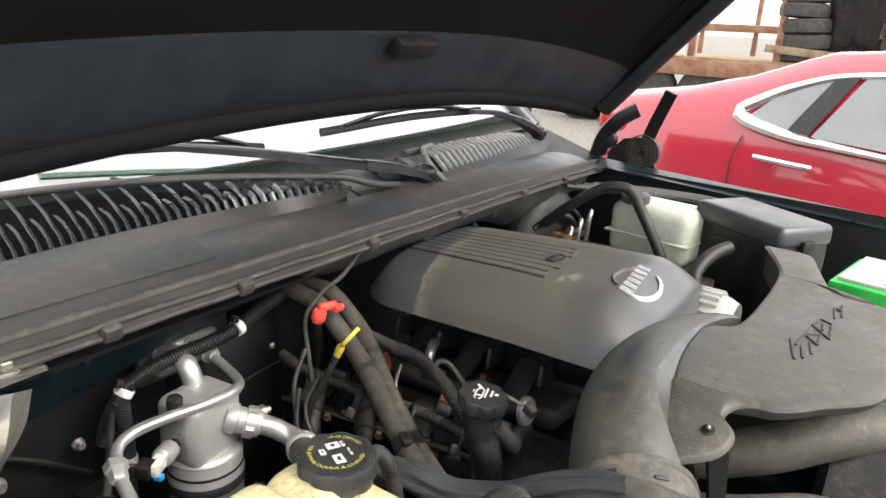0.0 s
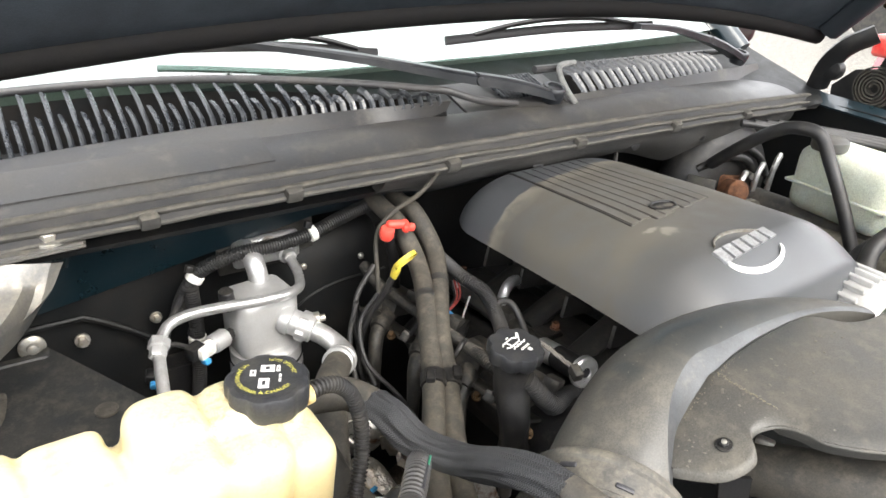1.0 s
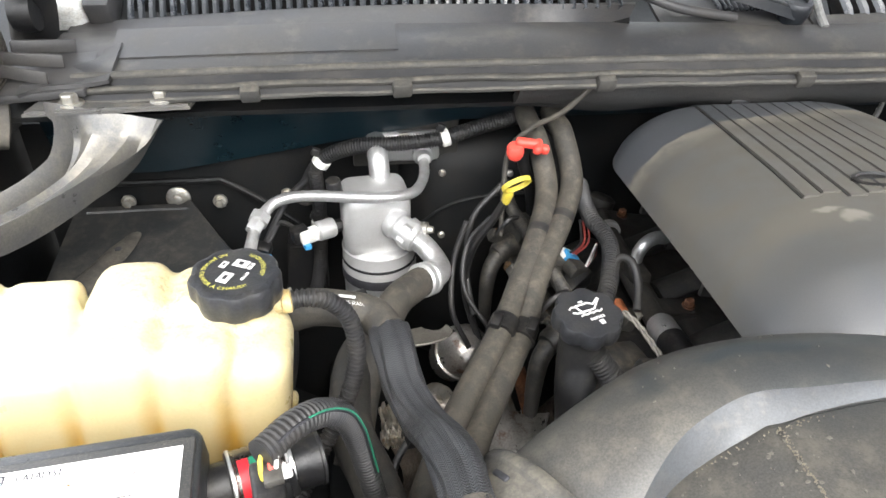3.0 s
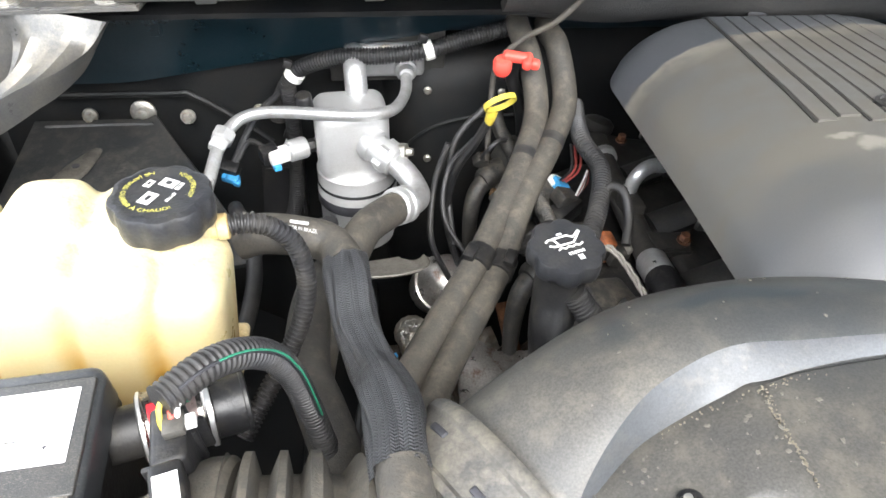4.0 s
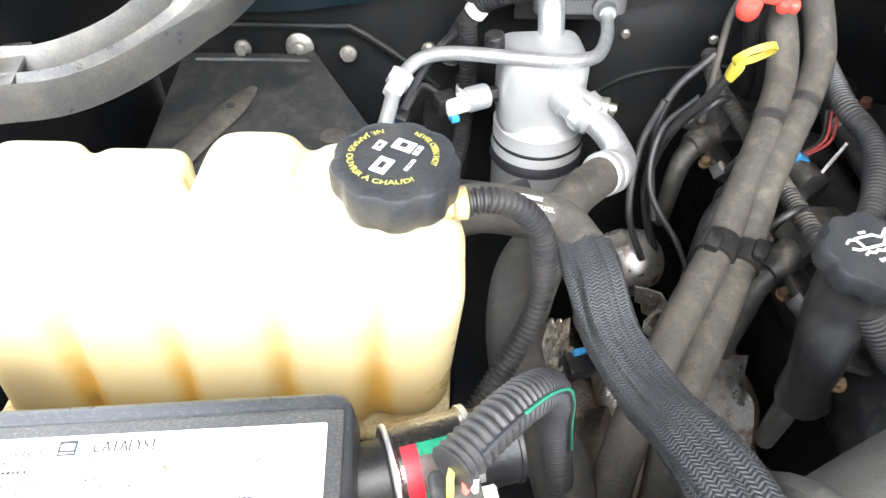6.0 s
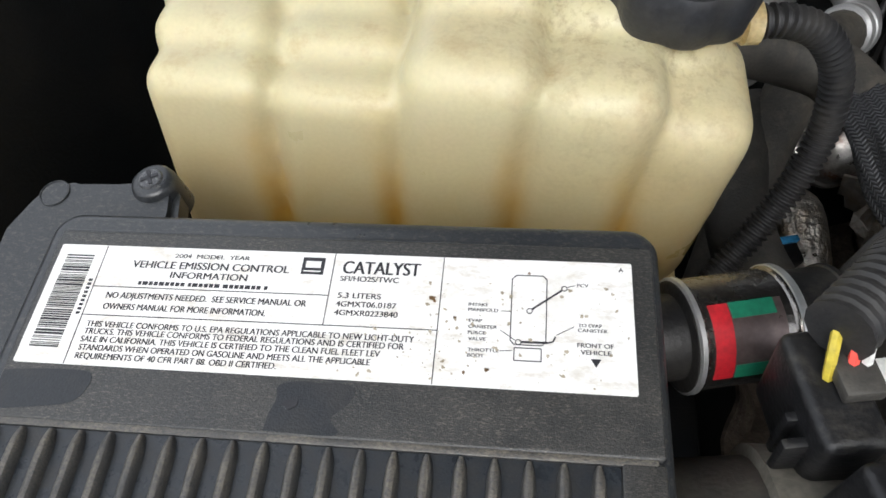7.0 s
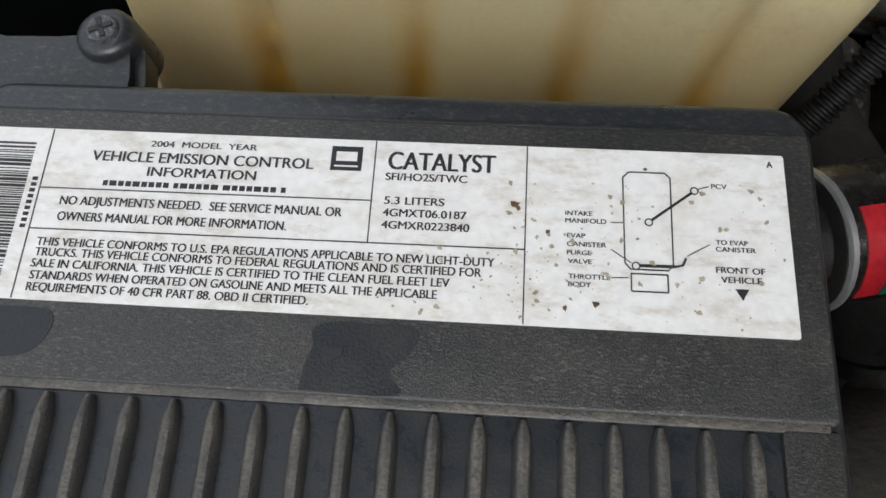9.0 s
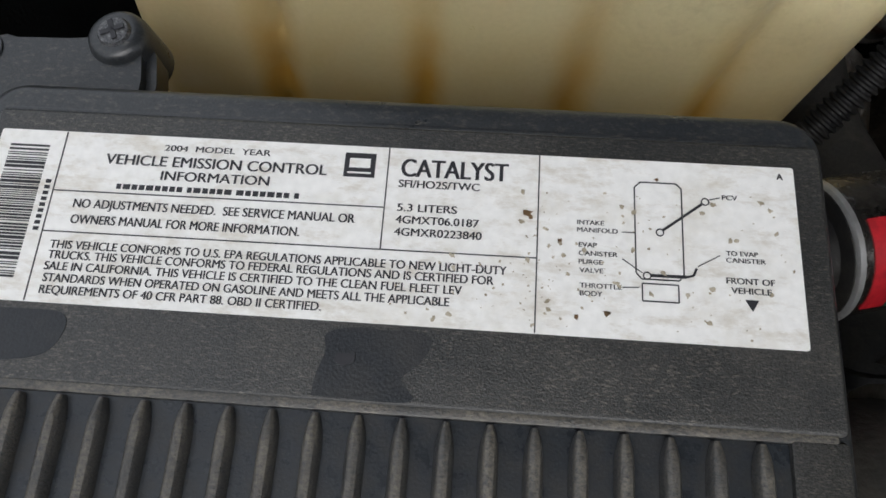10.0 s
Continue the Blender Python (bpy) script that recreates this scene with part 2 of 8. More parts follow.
def stain_shade_bands(m, places, width, low, high, colour):
    """Coolant stains down a moulded tank's grooves, with shade painted in towards the bottom."""
    nt = m.node_tree
    b = nt.nodes["Principled BSDF"]
    before = b.inputs["Base Color"].links[0].from_socket
    geo, xyz, wob = (nt.nodes.new(k) for k in ("ShaderNodeNewGeometry", "ShaderNodeSeparateXYZ", "ShaderNodeTexNoise"))
    wob.inputs["Scale"].default_value, wob.inputs["Detail"].default_value = 60, 4
    link(nt, geo.outputs["Position"], xyz.inputs[0])
    link(nt, geo.outputs["Position"], wob.inputs["Vector"])

    def calc(kind, p, q):
        n = nt.nodes.new("ShaderNodeMath")
        n.operation = kind
        for k, v in enumerate((p, q)):
            if isinstance(v, (int, float)):
                n.inputs[k].default_value = v
            else:
                link(nt, v, n.inputs[k])
        return n.outputs[0]

    total = None
    for x in places:
        d = calc("ABSOLUTE", calc("SUBTRACT", xyz.outputs[0], x), 0.0)
        near = nt.nodes.new("ShaderNodeMapRange")
        near.interpolation_type = "SMOOTHSTEP"
        near.inputs["From Min"].default_value, near.inputs["From Max"].default_value = width, 0.0
        link(nt, d, near.inputs["Value"])
        total = near.outputs[0] if total is None else calc("MAXIMUM", total, near.outputs[0])
    fall = nt.nodes.new("ShaderNodeMapRange")
    fall.inputs["From Min"].default_value, fall.inputs["From Max"].default_value = high, low
    link(nt, xyz.outputs[2], fall.inputs["Value"])
    amount = calc("MULTIPLY", calc("ADD", calc("MULTIPLY", total, 0.9), 0.72), fall.outputs[0])
    amount = calc("MULTIPLY", amount, calc("ADD", calc("MULTIPLY", wob.outputs[0], 0.8), 0.5))
    film = nt.nodes.new("ShaderNodeMix")
    film.data_type = "RGBA"
    film.inputs[7].default_value = (*colour, 1)
    link(nt, amount, film.inputs[0])
    link(nt, before, film.inputs[6])
    # brown spatter round the filler neck
    far, grit, near = (nt.nodes.new(k) for k in ("ShaderNodeVectorMath", "ShaderNodeTexNoise", "ShaderNodeMapRange"))
    far.operation = "DISTANCE"
    far.inputs[1].default_value = (-0.515, 0.065, 1.07)
    link(nt, geo.outputs["Position"], far.inputs[0])
    near.inputs["From Min"].default_value, near.inputs["From Max"].default_value = 0.10, 0.03
    link(nt, far.outputs["Value"], near.inputs["Value"])
    grit.inputs["Scale"].default_value, grit.inputs["Detail"].default_value, grit.inputs["Roughness"].default_value = 160, 8, 0.75
    link(nt, geo.outputs["Position"], grit.inputs["Vector"])
    cut = nt.nodes.new("ShaderNodeMapRange")
    cut.inputs["From Min"].default_value, cut.inputs["From Max"].default_value = 0.48, 0.78
    link(nt, grit.outputs[0], cut.inputs["Value"])
    mud = nt.nodes.new("ShaderNodeMix")
    mud.data_type = "RGBA"
    mud.inputs[7].default_value = (0.20, 0.125, 0.055, 1)
    link(nt, calc("MULTIPLY", near.outputs[0], cut.outputs[0]), mud.inputs[0])
    link(nt, film.outputs[2], mud.inputs[6])
    link(nt, mud.outputs[2], b.inputs["Base Color"])


def dust_film(m, low, high, colour):
    """A matt film of settled dust along a part's length (y from low to high) with an uneven, sharp outline; it dulls the plastic."""
    nt = m.node_tree
    b = nt.nodes["Principled BSDF"]
    geo, xyz, wob, fine, bend = (nt.nodes.new(k) for k in ("ShaderNodeNewGeometry", "ShaderNodeSeparateXYZ", "ShaderNodeTexNoise", "ShaderNodeTexNoise", "ShaderNodeVectorMath"))
    bend.operation = "DOT_PRODUCT"
    bend.inputs[1].default_value = (-0.2, 1.0, 0.0)
    wob.inputs["Scale"].default_value, wob.inputs["Detail"].default_value, wob.inputs["Roughness"].default_value = 14, 5, 0.5
    fine.inputs["Scale"].default_value, fine.inputs["Detail"].default_value = 26, 6
    link(nt, geo.outputs["Position"], bend.inputs[0])
    link(nt, geo.outputs["Position"], wob.inputs["Vector"])
    link(nt, geo.outputs["Position"], fine.inputs["Vector"])

    def calc(kind, p, q):
        n = nt.nodes.new("ShaderNodeMath")
        n.operation = kind
        for k, v in enumerate((p, q)):
            if isinstance(v, (int, float)):
                n.inputs[k].default_value = v
            else:
                link(nt, v, n.inputs[k])
        return n.outputs[0]

    def edge(value, a, c):
        n = nt.nodes.new("ShaderNodeMapRange")
        n.inputs["From Min"].default_value, n.inputs["From Max"].default_value = a, c
        link(nt, value, n.inputs["Value"])
        return n.outputs[0]

    along = calc("ADD", bend.outputs["Value"], calc("MULTIPLY", calc("SUBTRACT", wob.outputs[0], 0.5), 0.035))
    cover = calc("MULTIPLY", edge(along, low - 0.03, low + 0.07), edge(along, high, high - 0.004))
    cover = calc("MULTIPLY", cover, calc("ADD", calc("MULTIPLY", edge(fine.outputs[0], 0.3, 0.62), 0.5), 0.5))
    rim = calc("MULTIPLY", edge(along, high - 0.028, high - 0.004), edge(along, high + 0.001, high - 0.002))
    rim = calc("MULTIPLY", rim, edge(fine.outputs[0], 0.36, 0.56))
    film = nt.nodes.new("ShaderNodeMix")
    film.data_type = "RGBA"
    film.inputs[7].default_value = (*colour, 1)
    link(nt, cover, film.inputs[0])
    link(nt, b.inputs["Base Color"].links[0].from_socket, film.inputs[6])
    heap = nt.nodes.new("ShaderNodeMix")
    heap.data_type = "RGBA"
    heap.inputs[7].default_value = (*(2.0 * v for v in colour), 1)
    link(nt, rim, heap.inputs[0])
    link(nt, film.outputs[2], heap.inputs[6])
    link(nt, heap.outputs[2], b.inputs["Base Color"])
    dull = nt.nodes.new("ShaderNodeMix")
    dull.data_type = "FLOAT"
    dull.inputs[3].default_value = 0.72
    link(nt, cover, dull.inputs[0])
    link(nt, b.inputs["Roughness"].links[0].from_socket, dull.inputs[2])
    link(nt, dull.outputs[0], b.inputs["Roughness"])


dust_film(COVER, 0.01, 0.2815, (0.088, 0.081, 0.067))


def wiped_clean(m, spots, colour, rough):
    """Soft-edged places where hands and rags took the dust off: centre, half length along x, half width, strength, softness."""
    nt = m.node_tree
    b = nt.nodes["Principled BSDF"]
    geo, wob, bend = (nt.nodes.new(k) for k in ("ShaderNodeNewGeometry", "ShaderNodeTexNoise", "ShaderNodeVectorMath"))
    wob.inputs["Scale"].default_value, wob.inputs["Detail"].default_value = 34, 5
    bend.operation = "MULTIPLY_ADD"
    bend.inputs[1].default_value = (0.03, 0.03, 0.03)
    link(nt, geo.outputs["Position"], wob.inputs["Vector"])
    link(nt, wob.outputs["Color"], bend.inputs[0])
    link(nt, geo.outputs["Position"], bend.inputs[2])
    total = None
    for at, along, across, strength, soft in spots:
        shift, size, far, near = (nt.nodes.new(k) for k in ("ShaderNodeVectorMath", "ShaderNodeVectorMath", "ShaderNodeVectorMath", "ShaderNodeMapRange"))
        shift.operation, size.operation, far.operation = "SUBTRACT", "MULTIPLY", "LENGTH"
        shift.inputs[1].default_value = Vector(at) + Vector((0.015, 0.015, 0.015))
        size.inputs[1].default_value = (1 / along, 1 / across, 0.5 / across)
        near.interpolation_type = "SMOOTHSTEP"
        near.inputs["From Min"].default_value, near.inputs["From Max"].default_value = 1 + soft, 1 - soft
        near.inputs["To Max"].default_value = strength
        link(nt, bend.outputs[0], shift.inputs[0])
        link(nt, shift.outputs[0], size.inputs[0])
        link(nt, size.outputs[0], far.inputs[0])
        link(nt, far.outputs["Value"], near.inputs["Value"])
        if total is None:
            total = near.outputs[0]
        else:
            most = nt.nodes.new("ShaderNodeMath")
            most.operation = "MAXIMUM"
            link(nt, total, most.inputs[0])
            link(nt, near.outputs[0], most.inputs[1])
            total = most.outputs[0]
    film, dull = nt.nodes.new("ShaderNodeMix"), nt.nodes.new("ShaderNodeMix")
    film.data_type, dull.data_type = "RGBA", "FLOAT"
    film.inputs[7].default_value = (*colour, 1)
    dull.inputs[3].default_value = rough
    link(nt, total, film.inputs[0])
    link(nt, total, dull.inputs[0])
    link(nt, b.inputs["Base Color"].links[0].from_socket, film.inputs[6])
    link(nt, b.inputs["Roughness"].links[0].from_socket, dull.inputs[2])
    link(nt, film.outputs[2], b.inputs["Base Color"])
    link(nt, dull.outputs[0], b.inputs["Roughness"])


wiped_clean(COVER, (((-0.044, 0.077, 1.100), 0.013, 0.0035, 0.85, 0.5), ((-0.028, 0.066, 1.101), 0.007, 0.007, 0.85, 0.5)), (0.19, 0.178, 0.15), 0.7)
wiped_clean(DUCTM, (((-0.183, -0.069, 1.098), 0.044, 0.007, 0.92, 0.4), ((-0.252, -0.080, 1.085), 0.010, 0.014, 0.7, 0.6), ((-0.13, -0.080, 1.085), 0.105, 0.040, 0.6, 0.6)), (0.020, 0.025, 0.029), 0.3)
stain_shade_bands(TANKM, (-0.660, -0.606, -0.554, -0.508), 0.012, 0.955, 1.062, (0.50, 0.285, 0.05))


# ---- mesh helpers ----
BASE = {None: Vector((0, 0, 0))}


def part(name, bm, material, parent=None, label="", smooth=40):
    """Links a bmesh, given in world coordinates, as one mesh under a thing or a part."""
    me = bpy.data.meshes.new(name)
    bmesh.ops.recalc_face_normals(bm, faces=bm.faces[:])
    mid = Vector((0, 0, 0))
    if bm.verts:
        cs = [v.co for v in bm.verts]
        mid = Vector([(min(c[i] for c in cs) + max(c[i] for c in cs)) / 2 for i in range(3)])
        if parent is None:
            mid.z = min(c[2] for c in cs)
    bmesh.ops.translate(bm, verts=bm.verts[:], vec=-mid)
    bm.to_mesh(me)
    bm.free()
    if smooth:
        me.shade_smooth()
        me.set_sharp_from_angle(angle=radians(smooth))
    for m in material if isinstance(material, (list, tuple)) else [material]:
        me.materials.append(m)
    ob = new(name, me)
    ob.parent = parent
    ob.location = mid - BASE[parent]
    BASE[ob] = mid
    if label:
        ob["label"] = label
    return ob


def thing(name, at, label, category, group="", kind=""):
    ob = new(name)
    ob.empty_display_size = 0.02
    ob.location = at
    BASE[ob] = Vector(at)
    return tagged(ob, label, category, group, kind)


def smooth_path(points, step=0.006):
    """A Catmull-Rom curve through the points, in even steps."""
    p = [Vector(q) for q in points]
    p = [2 * p[0] - p[1]] + p + [2 * p[-1] - p[-2]]
    fine = []
    for i in range(1, len(p) - 2):
        a, b, c, d = p[i - 1 : i + 3]
        for k in range(24):
            t = k / 24
            fine.append(0.5 * (2 * b + (c - a) * t + (2 * a - 5 * b + 4 * c - d) * t * t + (3 * b - a - 3 * c + d) * t**3))
    fine.append(p[-2])
    out, left = [fine[0]], step
    for a, b in zip(fine, fine[1:]):
        d = (b - a).length
        while d >= left > 0:
            a = a + (b - a) * (left / d)
            out.append(a.copy())
            d, left = (b - a).length, step
        left -= d
    if (out[-1] - fine[-1]).length > step * 0.3:
        out.append(fine[-1])
    return out


def sweep(points, r, n=14, step=0.006, flat=1.0, ridge=None, into=None, raw=False, twist=0.0):
    """A round (or flattened) tube along a curve. r: a number or a function of 0..1 along it. ridge: (pitch, height) of corrugation."""
    if ridge:
        step = ridge[0] / 4
    path = [Vector(q) for q in points] if raw else smooth_path(points, step)
    bm = into or bmesh.new()
    ahead = [(path[min(i + 1, len(path) - 1)] - path[max(i - 1, 0)]).normalized() for i in range(len(path))]
    side = ahead[0].cross(Vector((0.13, 0.21, 0.97))).normalized()
    rings = []
    for i, q in enumerate(path):
        side = (side - ahead[i] * side.dot(ahead[i])).normalized()
        up = ahead[i].cross(side)
        s = i / max(1, len(path) - 1)
        rad = r(s) if callable(r) else r
        if ridge:
            rad += ridge[1] * (0.5, 0.5, -0.5, -0.5)[i % 4]
        ring = []
        for k in range(n):
            a = 2 * math.pi * k / n + twist
            ring.append(bm.verts.new(q + side * (rad * math.cos(a)) + up * (rad * flat * math.sin(a))))
        rings.append(ring)
    for a, b in zip(rings, rings[1:]):
        for k in range(n):
            bm.faces.new((a[k], a[(k + 1) % n], b[(k + 1) % n], b[k]))
    bm.faces.new(rings[0][::-1])
    bm.faces.new(rings[-1])
    return bm


def axis_matrix(at, way):
    z = Vector(way).normalized()
    return Matrix.Translation(at) @ z.to_track_quat("Z", "Y").to_matrix().to_4x4()


def lathe(profile, m=None, n=24, into=None, wave=None):
    """A turned shape from (radius, height) pairs round z, at the pose m. wave: (count, depth) of grips on radii over 60 % of the most."""
    bm = into or bmesh.new()
    m = m or Matrix()
    most = max(r for r, _ in profile)
    rings = []
    for r, z in profile:
        ring = []
        for k in range(n):
            a = 2 * math.pi * k / n
            q = r
            if wave and r > 0.8 * most:
                q = r - wave[1] * (0.5 + 0.5 * math.cos(wave[0] * a)) ** 2
            ring.append(bm.verts.new(m @ Vector((q * math.cos(a), q * math.sin(a), z))))
        rings.append(ring)
    for a, b in zip(rings, rings[1:]):
        for k in range(n):
            bm.faces.new((a[k], a[(k + 1) % n], b[(k + 1) % n], b[k]))
    bm.faces.new(rings[0][::-1])
    bm.faces.new(rings[-1])
    return bm


def box(size, m=None, bevel=0.0, segs=2, into=None):
    bm = into or bmesh.new()
    made = bmesh.ops.create_cube(bm, size=1.0, matrix=Matrix.Diagonal((*size, 1)))["verts"]
    if bevel:
        es = list({e for v in made for e in v.link_edges})
        out = bmesh.ops.bevel(bm, geom=es, offset=bevel, segments=segs, affect="EDGES", profile=0.5)
        made = list({v for f in out["faces"] for v in f.verts} | {v for v in made if v.is_valid})
    if m is not None:
        bmesh.ops.transform(bm, matrix=m, verts=made)
    return bm


def plate(outline, thick, m=None, into=None, bevel=0.0):
    """A flat plate from an outline in its own x and y, thick towards +z."""
    bm = into or bmesh.new()
    m = m or Matrix()
    low = [bm.verts.new(m @ Vector((x, y, 0))) for x, y in outline]
    top = [bm.verts.new(m @ Vector((x, y, thick))) for x, y in outline]
    n = len(outline)
    bm.faces.new(low[::-1])
    lid = bm.faces.new(top)
    for k in range(n):
        bm.faces.new((low[k], low[(k + 1) % n], top[(k + 1) % n], top[k]))
    if bevel:
        bmesh.ops.bevel(bm, geom=list(lid.edges), offset=bevel, segments=2, affect="EDGES")
    return bm


def sheet(f, nu, nv, thick, into=None):
    """A curved sheet from f(u, v), u and v from 0 to 1, with thickness against its normal."""
    bm = into or bmesh.new()
    pts = [[Vector(f(i / nu, j / nv)) for j in range(nv + 1)] for i in range(nu + 1)]
    top, low = [], []
    for i in range(nu + 1):
        a, b = [], []
        for j in range(nv + 1):
            du = pts[min(i + 1, nu)][j] - pts[max(i - 1, 0)][j]
            dv = pts[i][min(j + 1, nv)] - pts[i][max(j - 1, 0)]
            a.append(bm.verts.new(pts[i][j]))
            b.append(bm.verts.new(pts[i][j] - du.cross(dv).normalized() * thick))
        top.append(a)
        low.append(b)
    for i in range(nu):
        for j in range(nv):
            bm.faces.new((top[i][j], top[i + 1][j], top[i + 1][j + 1], top[i][j + 1]))
            bm.faces.new((low[i][j], low[i][j + 1], low[i + 1][j + 1], low[i + 1][j]))
    for i in range(nu):
        bm.faces.new((top[i][0], low[i][0], low[i + 1][0], top[i + 1][0]))
        bm.faces.new((top[i][nv], top[i + 1][nv], low[i + 1][nv], low[i][nv]))
    for j in range(nv):
        bm.faces.new((top[0][j], top[0][j + 1], low[0][j + 1], low[0][j]))
        bm.faces.new((top[nu][j], low[nu][j], low[nu][j + 1], top[nu][j + 1]))
    return bm


def moulded(ob, voxel=0.004, rounds=6):
    """Melts the overlapping lobes of a mesh into one moulded skin."""
    a = ob.modifiers.new("melt", "REMESH")
    a.mode, a.voxel_size, a.use_smooth_shade = "VOXEL", voxel, True
    b = ob.modifiers.new("soften", "SMOOTH")
    b.factor, b.iterations = 0.5, rounds
    return ob


def profile_sweep(path, side, profile, into=None, step=0.01):
    """A pressed strip: the open profile of (across, up) pairs along a curve; side(t) gives the way across at 0..1. Thin, closed."""
    bm = into or bmesh.new()
    pts = smooth_path(path, step)
    rows = []
    for i, q in enumerate(pts):
        t = i / (len(pts) - 1)
        ahead = (pts[min(i + 1, len(pts) - 1)] - pts[max(i - 1, 0)]).normalized()
        a = Vector(side(t))
        a = (a - ahead * a.dot(ahead)).normalized()
        n = a.cross(ahead).normalized()
        sc = profile(t)
        rows.append([bm.verts.new(q + a * x + n * z) for x, z in sc] + [bm.verts.new(q + a * x + n * (z - 0.004)) for x, z in sc[::-1]])
    for r0, r1 in zip(rows, rows[1:]):
        for k in range(len(r0)):
            j = (k + 1) % len(r0)
            bm.faces.new((r0[k], r0[j], r1[j], r1[k]))
    bm.faces.new(rows[0][::-1])
    bm.faces.new(rows[-1])
    return bm


def ribbon(points, across, thick, into=None):
    """A flat band of width across (a vector) and the given thickness along a line of points."""
    bm = into or bmesh.new()
    w = Vector(across) / 2
    rows = []
    for i, q in enumerate(points):
        q = Vector(q)
        ahead = (Vector(points[min(i + 1, len(points) - 1)]) - Vector(points[max(i - 1, 0)])).normalized()
        n = ahead.cross(w).normalized() * thick / 2
        rows.append([bm.verts.new(q + a + b) for a, b in ((w, n), (w, -n), (-w, -n), (-w, n))])
    for a, b in zip(rows, rows[1:]):
        for k in range(4):
            bm.faces.new((a[k], a[(k + 1) % 4], b[(k + 1) % 4], b[k]))
    bm.faces.new(rows[0][::-1])
    bm.faces.new(rows[-1])
    return bm


def hex_bolt(at, way, r, h, parent=None, material=None, washer=1.5, name="bolt", label=""):
    m = axis_matrix(at, way)
    bm = lathe([(r * washer, 0), (r * washer, h * 0.25), (r * washer * 0.95, h * 0.3)], m, 16)
    lathe([(r, h * 0.2), (r, h * 0.9), (r * 0.85, h)], m, 6, bm)
    return part(name, bm, material or STEEL, parent, label, 30)


def flake(at, normal, r, seed, into=None, thick=0.0005):
    """A small ragged flat patch of dirt lying on a surface."""
    rnd = random.Random(seed)
    m = axis_matrix(at, normal) @ Matrix.Rotation(rnd.uniform(0, 6.3), 4, "Z")
    n = 9
    ring = [(r * rnd.uniform(0.35, 1.0) * math.cos(6.2832 * k / n), r * rnd.uniform(0.25, 0.7) * math.sin(6.2832 * k / n)) for k in range(n)]
    return plate(ring, thick, m, into)


def mix(a, b, t):
    return Vector(a) * (1 - t) + Vector(b) * t


# ---- ground ----
g = bmesh.new()
bmesh.ops.create_grid(g, x_segments=2, y_segments=2, size=400)
tagged(part("ground", g, GRAVEL), "grey gravel yard under the parked vehicles", "ground", kind="structure")


# ---- firewall, fenders and cowl ----
def cowl_front(x):
    """The front rim of the cowl: y and z along the truck's width."""
    return 0.322 + 0.10 * (x + 0.0) ** 2, 1.135 - 0.055 * (x + 0.1) ** 2


fw = thing("firewall", (0.04, 0.46, 0.6), "dark teal painted firewall beam over near-black bulkhead", "firewall", kind="structure")
def beam(u, v):
    x = -0.76 + 1.6 * u
    y, z = cowl_front(x)
    low = 0.972 + 0.055 * min(1.0, max(0.0, (x + 0.64) / 0.36))
    return (x, y + 0.012 + (0.452 - y - 0.012) * v**0.55, z - 0.006 + (low - z + 0.006) * v)


part("upper_beam", sheet(beam, 60, 14, -0.006), TEAL, fw)
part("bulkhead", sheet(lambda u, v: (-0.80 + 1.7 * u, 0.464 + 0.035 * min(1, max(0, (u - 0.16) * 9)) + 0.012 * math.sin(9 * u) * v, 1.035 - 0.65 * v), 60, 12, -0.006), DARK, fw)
part("stamped_rib", sweep([(-0.76, 0.455, 0.957), (-0.60, 0.453, 0.957), (-0.575, 0.452, 0.955), (-0.53, 0.45, 0.925), (-0.49, 0.45, 0.89)], 0.004, 8), DARK, fw)
part("beam_pressing", sweep([(-0.70, 0.438, 1.04), (-0.60, 0.434, 1.036), (-0.585, 0.430, 1.043), (-0.583, 0.418, 1.075)], 0.003, 8), TEAL, fw)
for x, y, z in ((-0.698, 0.457, 0.928), (-0.585, 0.451, 0.926)):
    hex_bolt((x, y + 0.004, z), (0, -1, 0.1), 0.006, 0.012, fw)
part("washer_plug", lathe([(0.015, 0), (0.015, 0.003), (0.012, 0.005), (0.007, 0.0055), (0.006, 0.009), (0.003, 0.010)], axis_matrix((-0.637, 0.461, 0.93), (0, -1, 0.1)), 20), STEEL, fw)
hex_bolt((-0.50, 0.45, 0.935), (0, -1, 0), 0.005, 0.01, fw)

part_ob = part("insulation", sheet(lambda u, v: (-0.235 + 1.0 * u, cowl_front(-0.235 + u)[0] + 0.005 + 0.06 * v - 0.02 * math.sin(math.pi * v) + 0.004 * math.sin(40 * u), cowl_front(-0.235 + u)[1] - 0.012 - (0.055 + 0.020 * min(1, max(0, 3.2 * u - 1.0))) * v * (1 + 0.22 * math.sin(7 * u) ** 2 + 0.06 * math.sin(23 * u))), 60, 10, -0.01), FOAM)
for x, dz in ((0.02, 0.05), (0.23, 0.045), (0.42, 0.05)):
    part("fastener", lathe([(0.010, 0), (0.010, 0.002), (0.005, 0.004)], axis_matrix((x, cowl_front(x)[0] + 0.018, cowl_front(x)[1] - dz), (0, -1, 0.2)), 12), BLACK, part_ob)
tagged(part_ob, "grey felt insulation pad hanging below the cowl", "insulation pad")

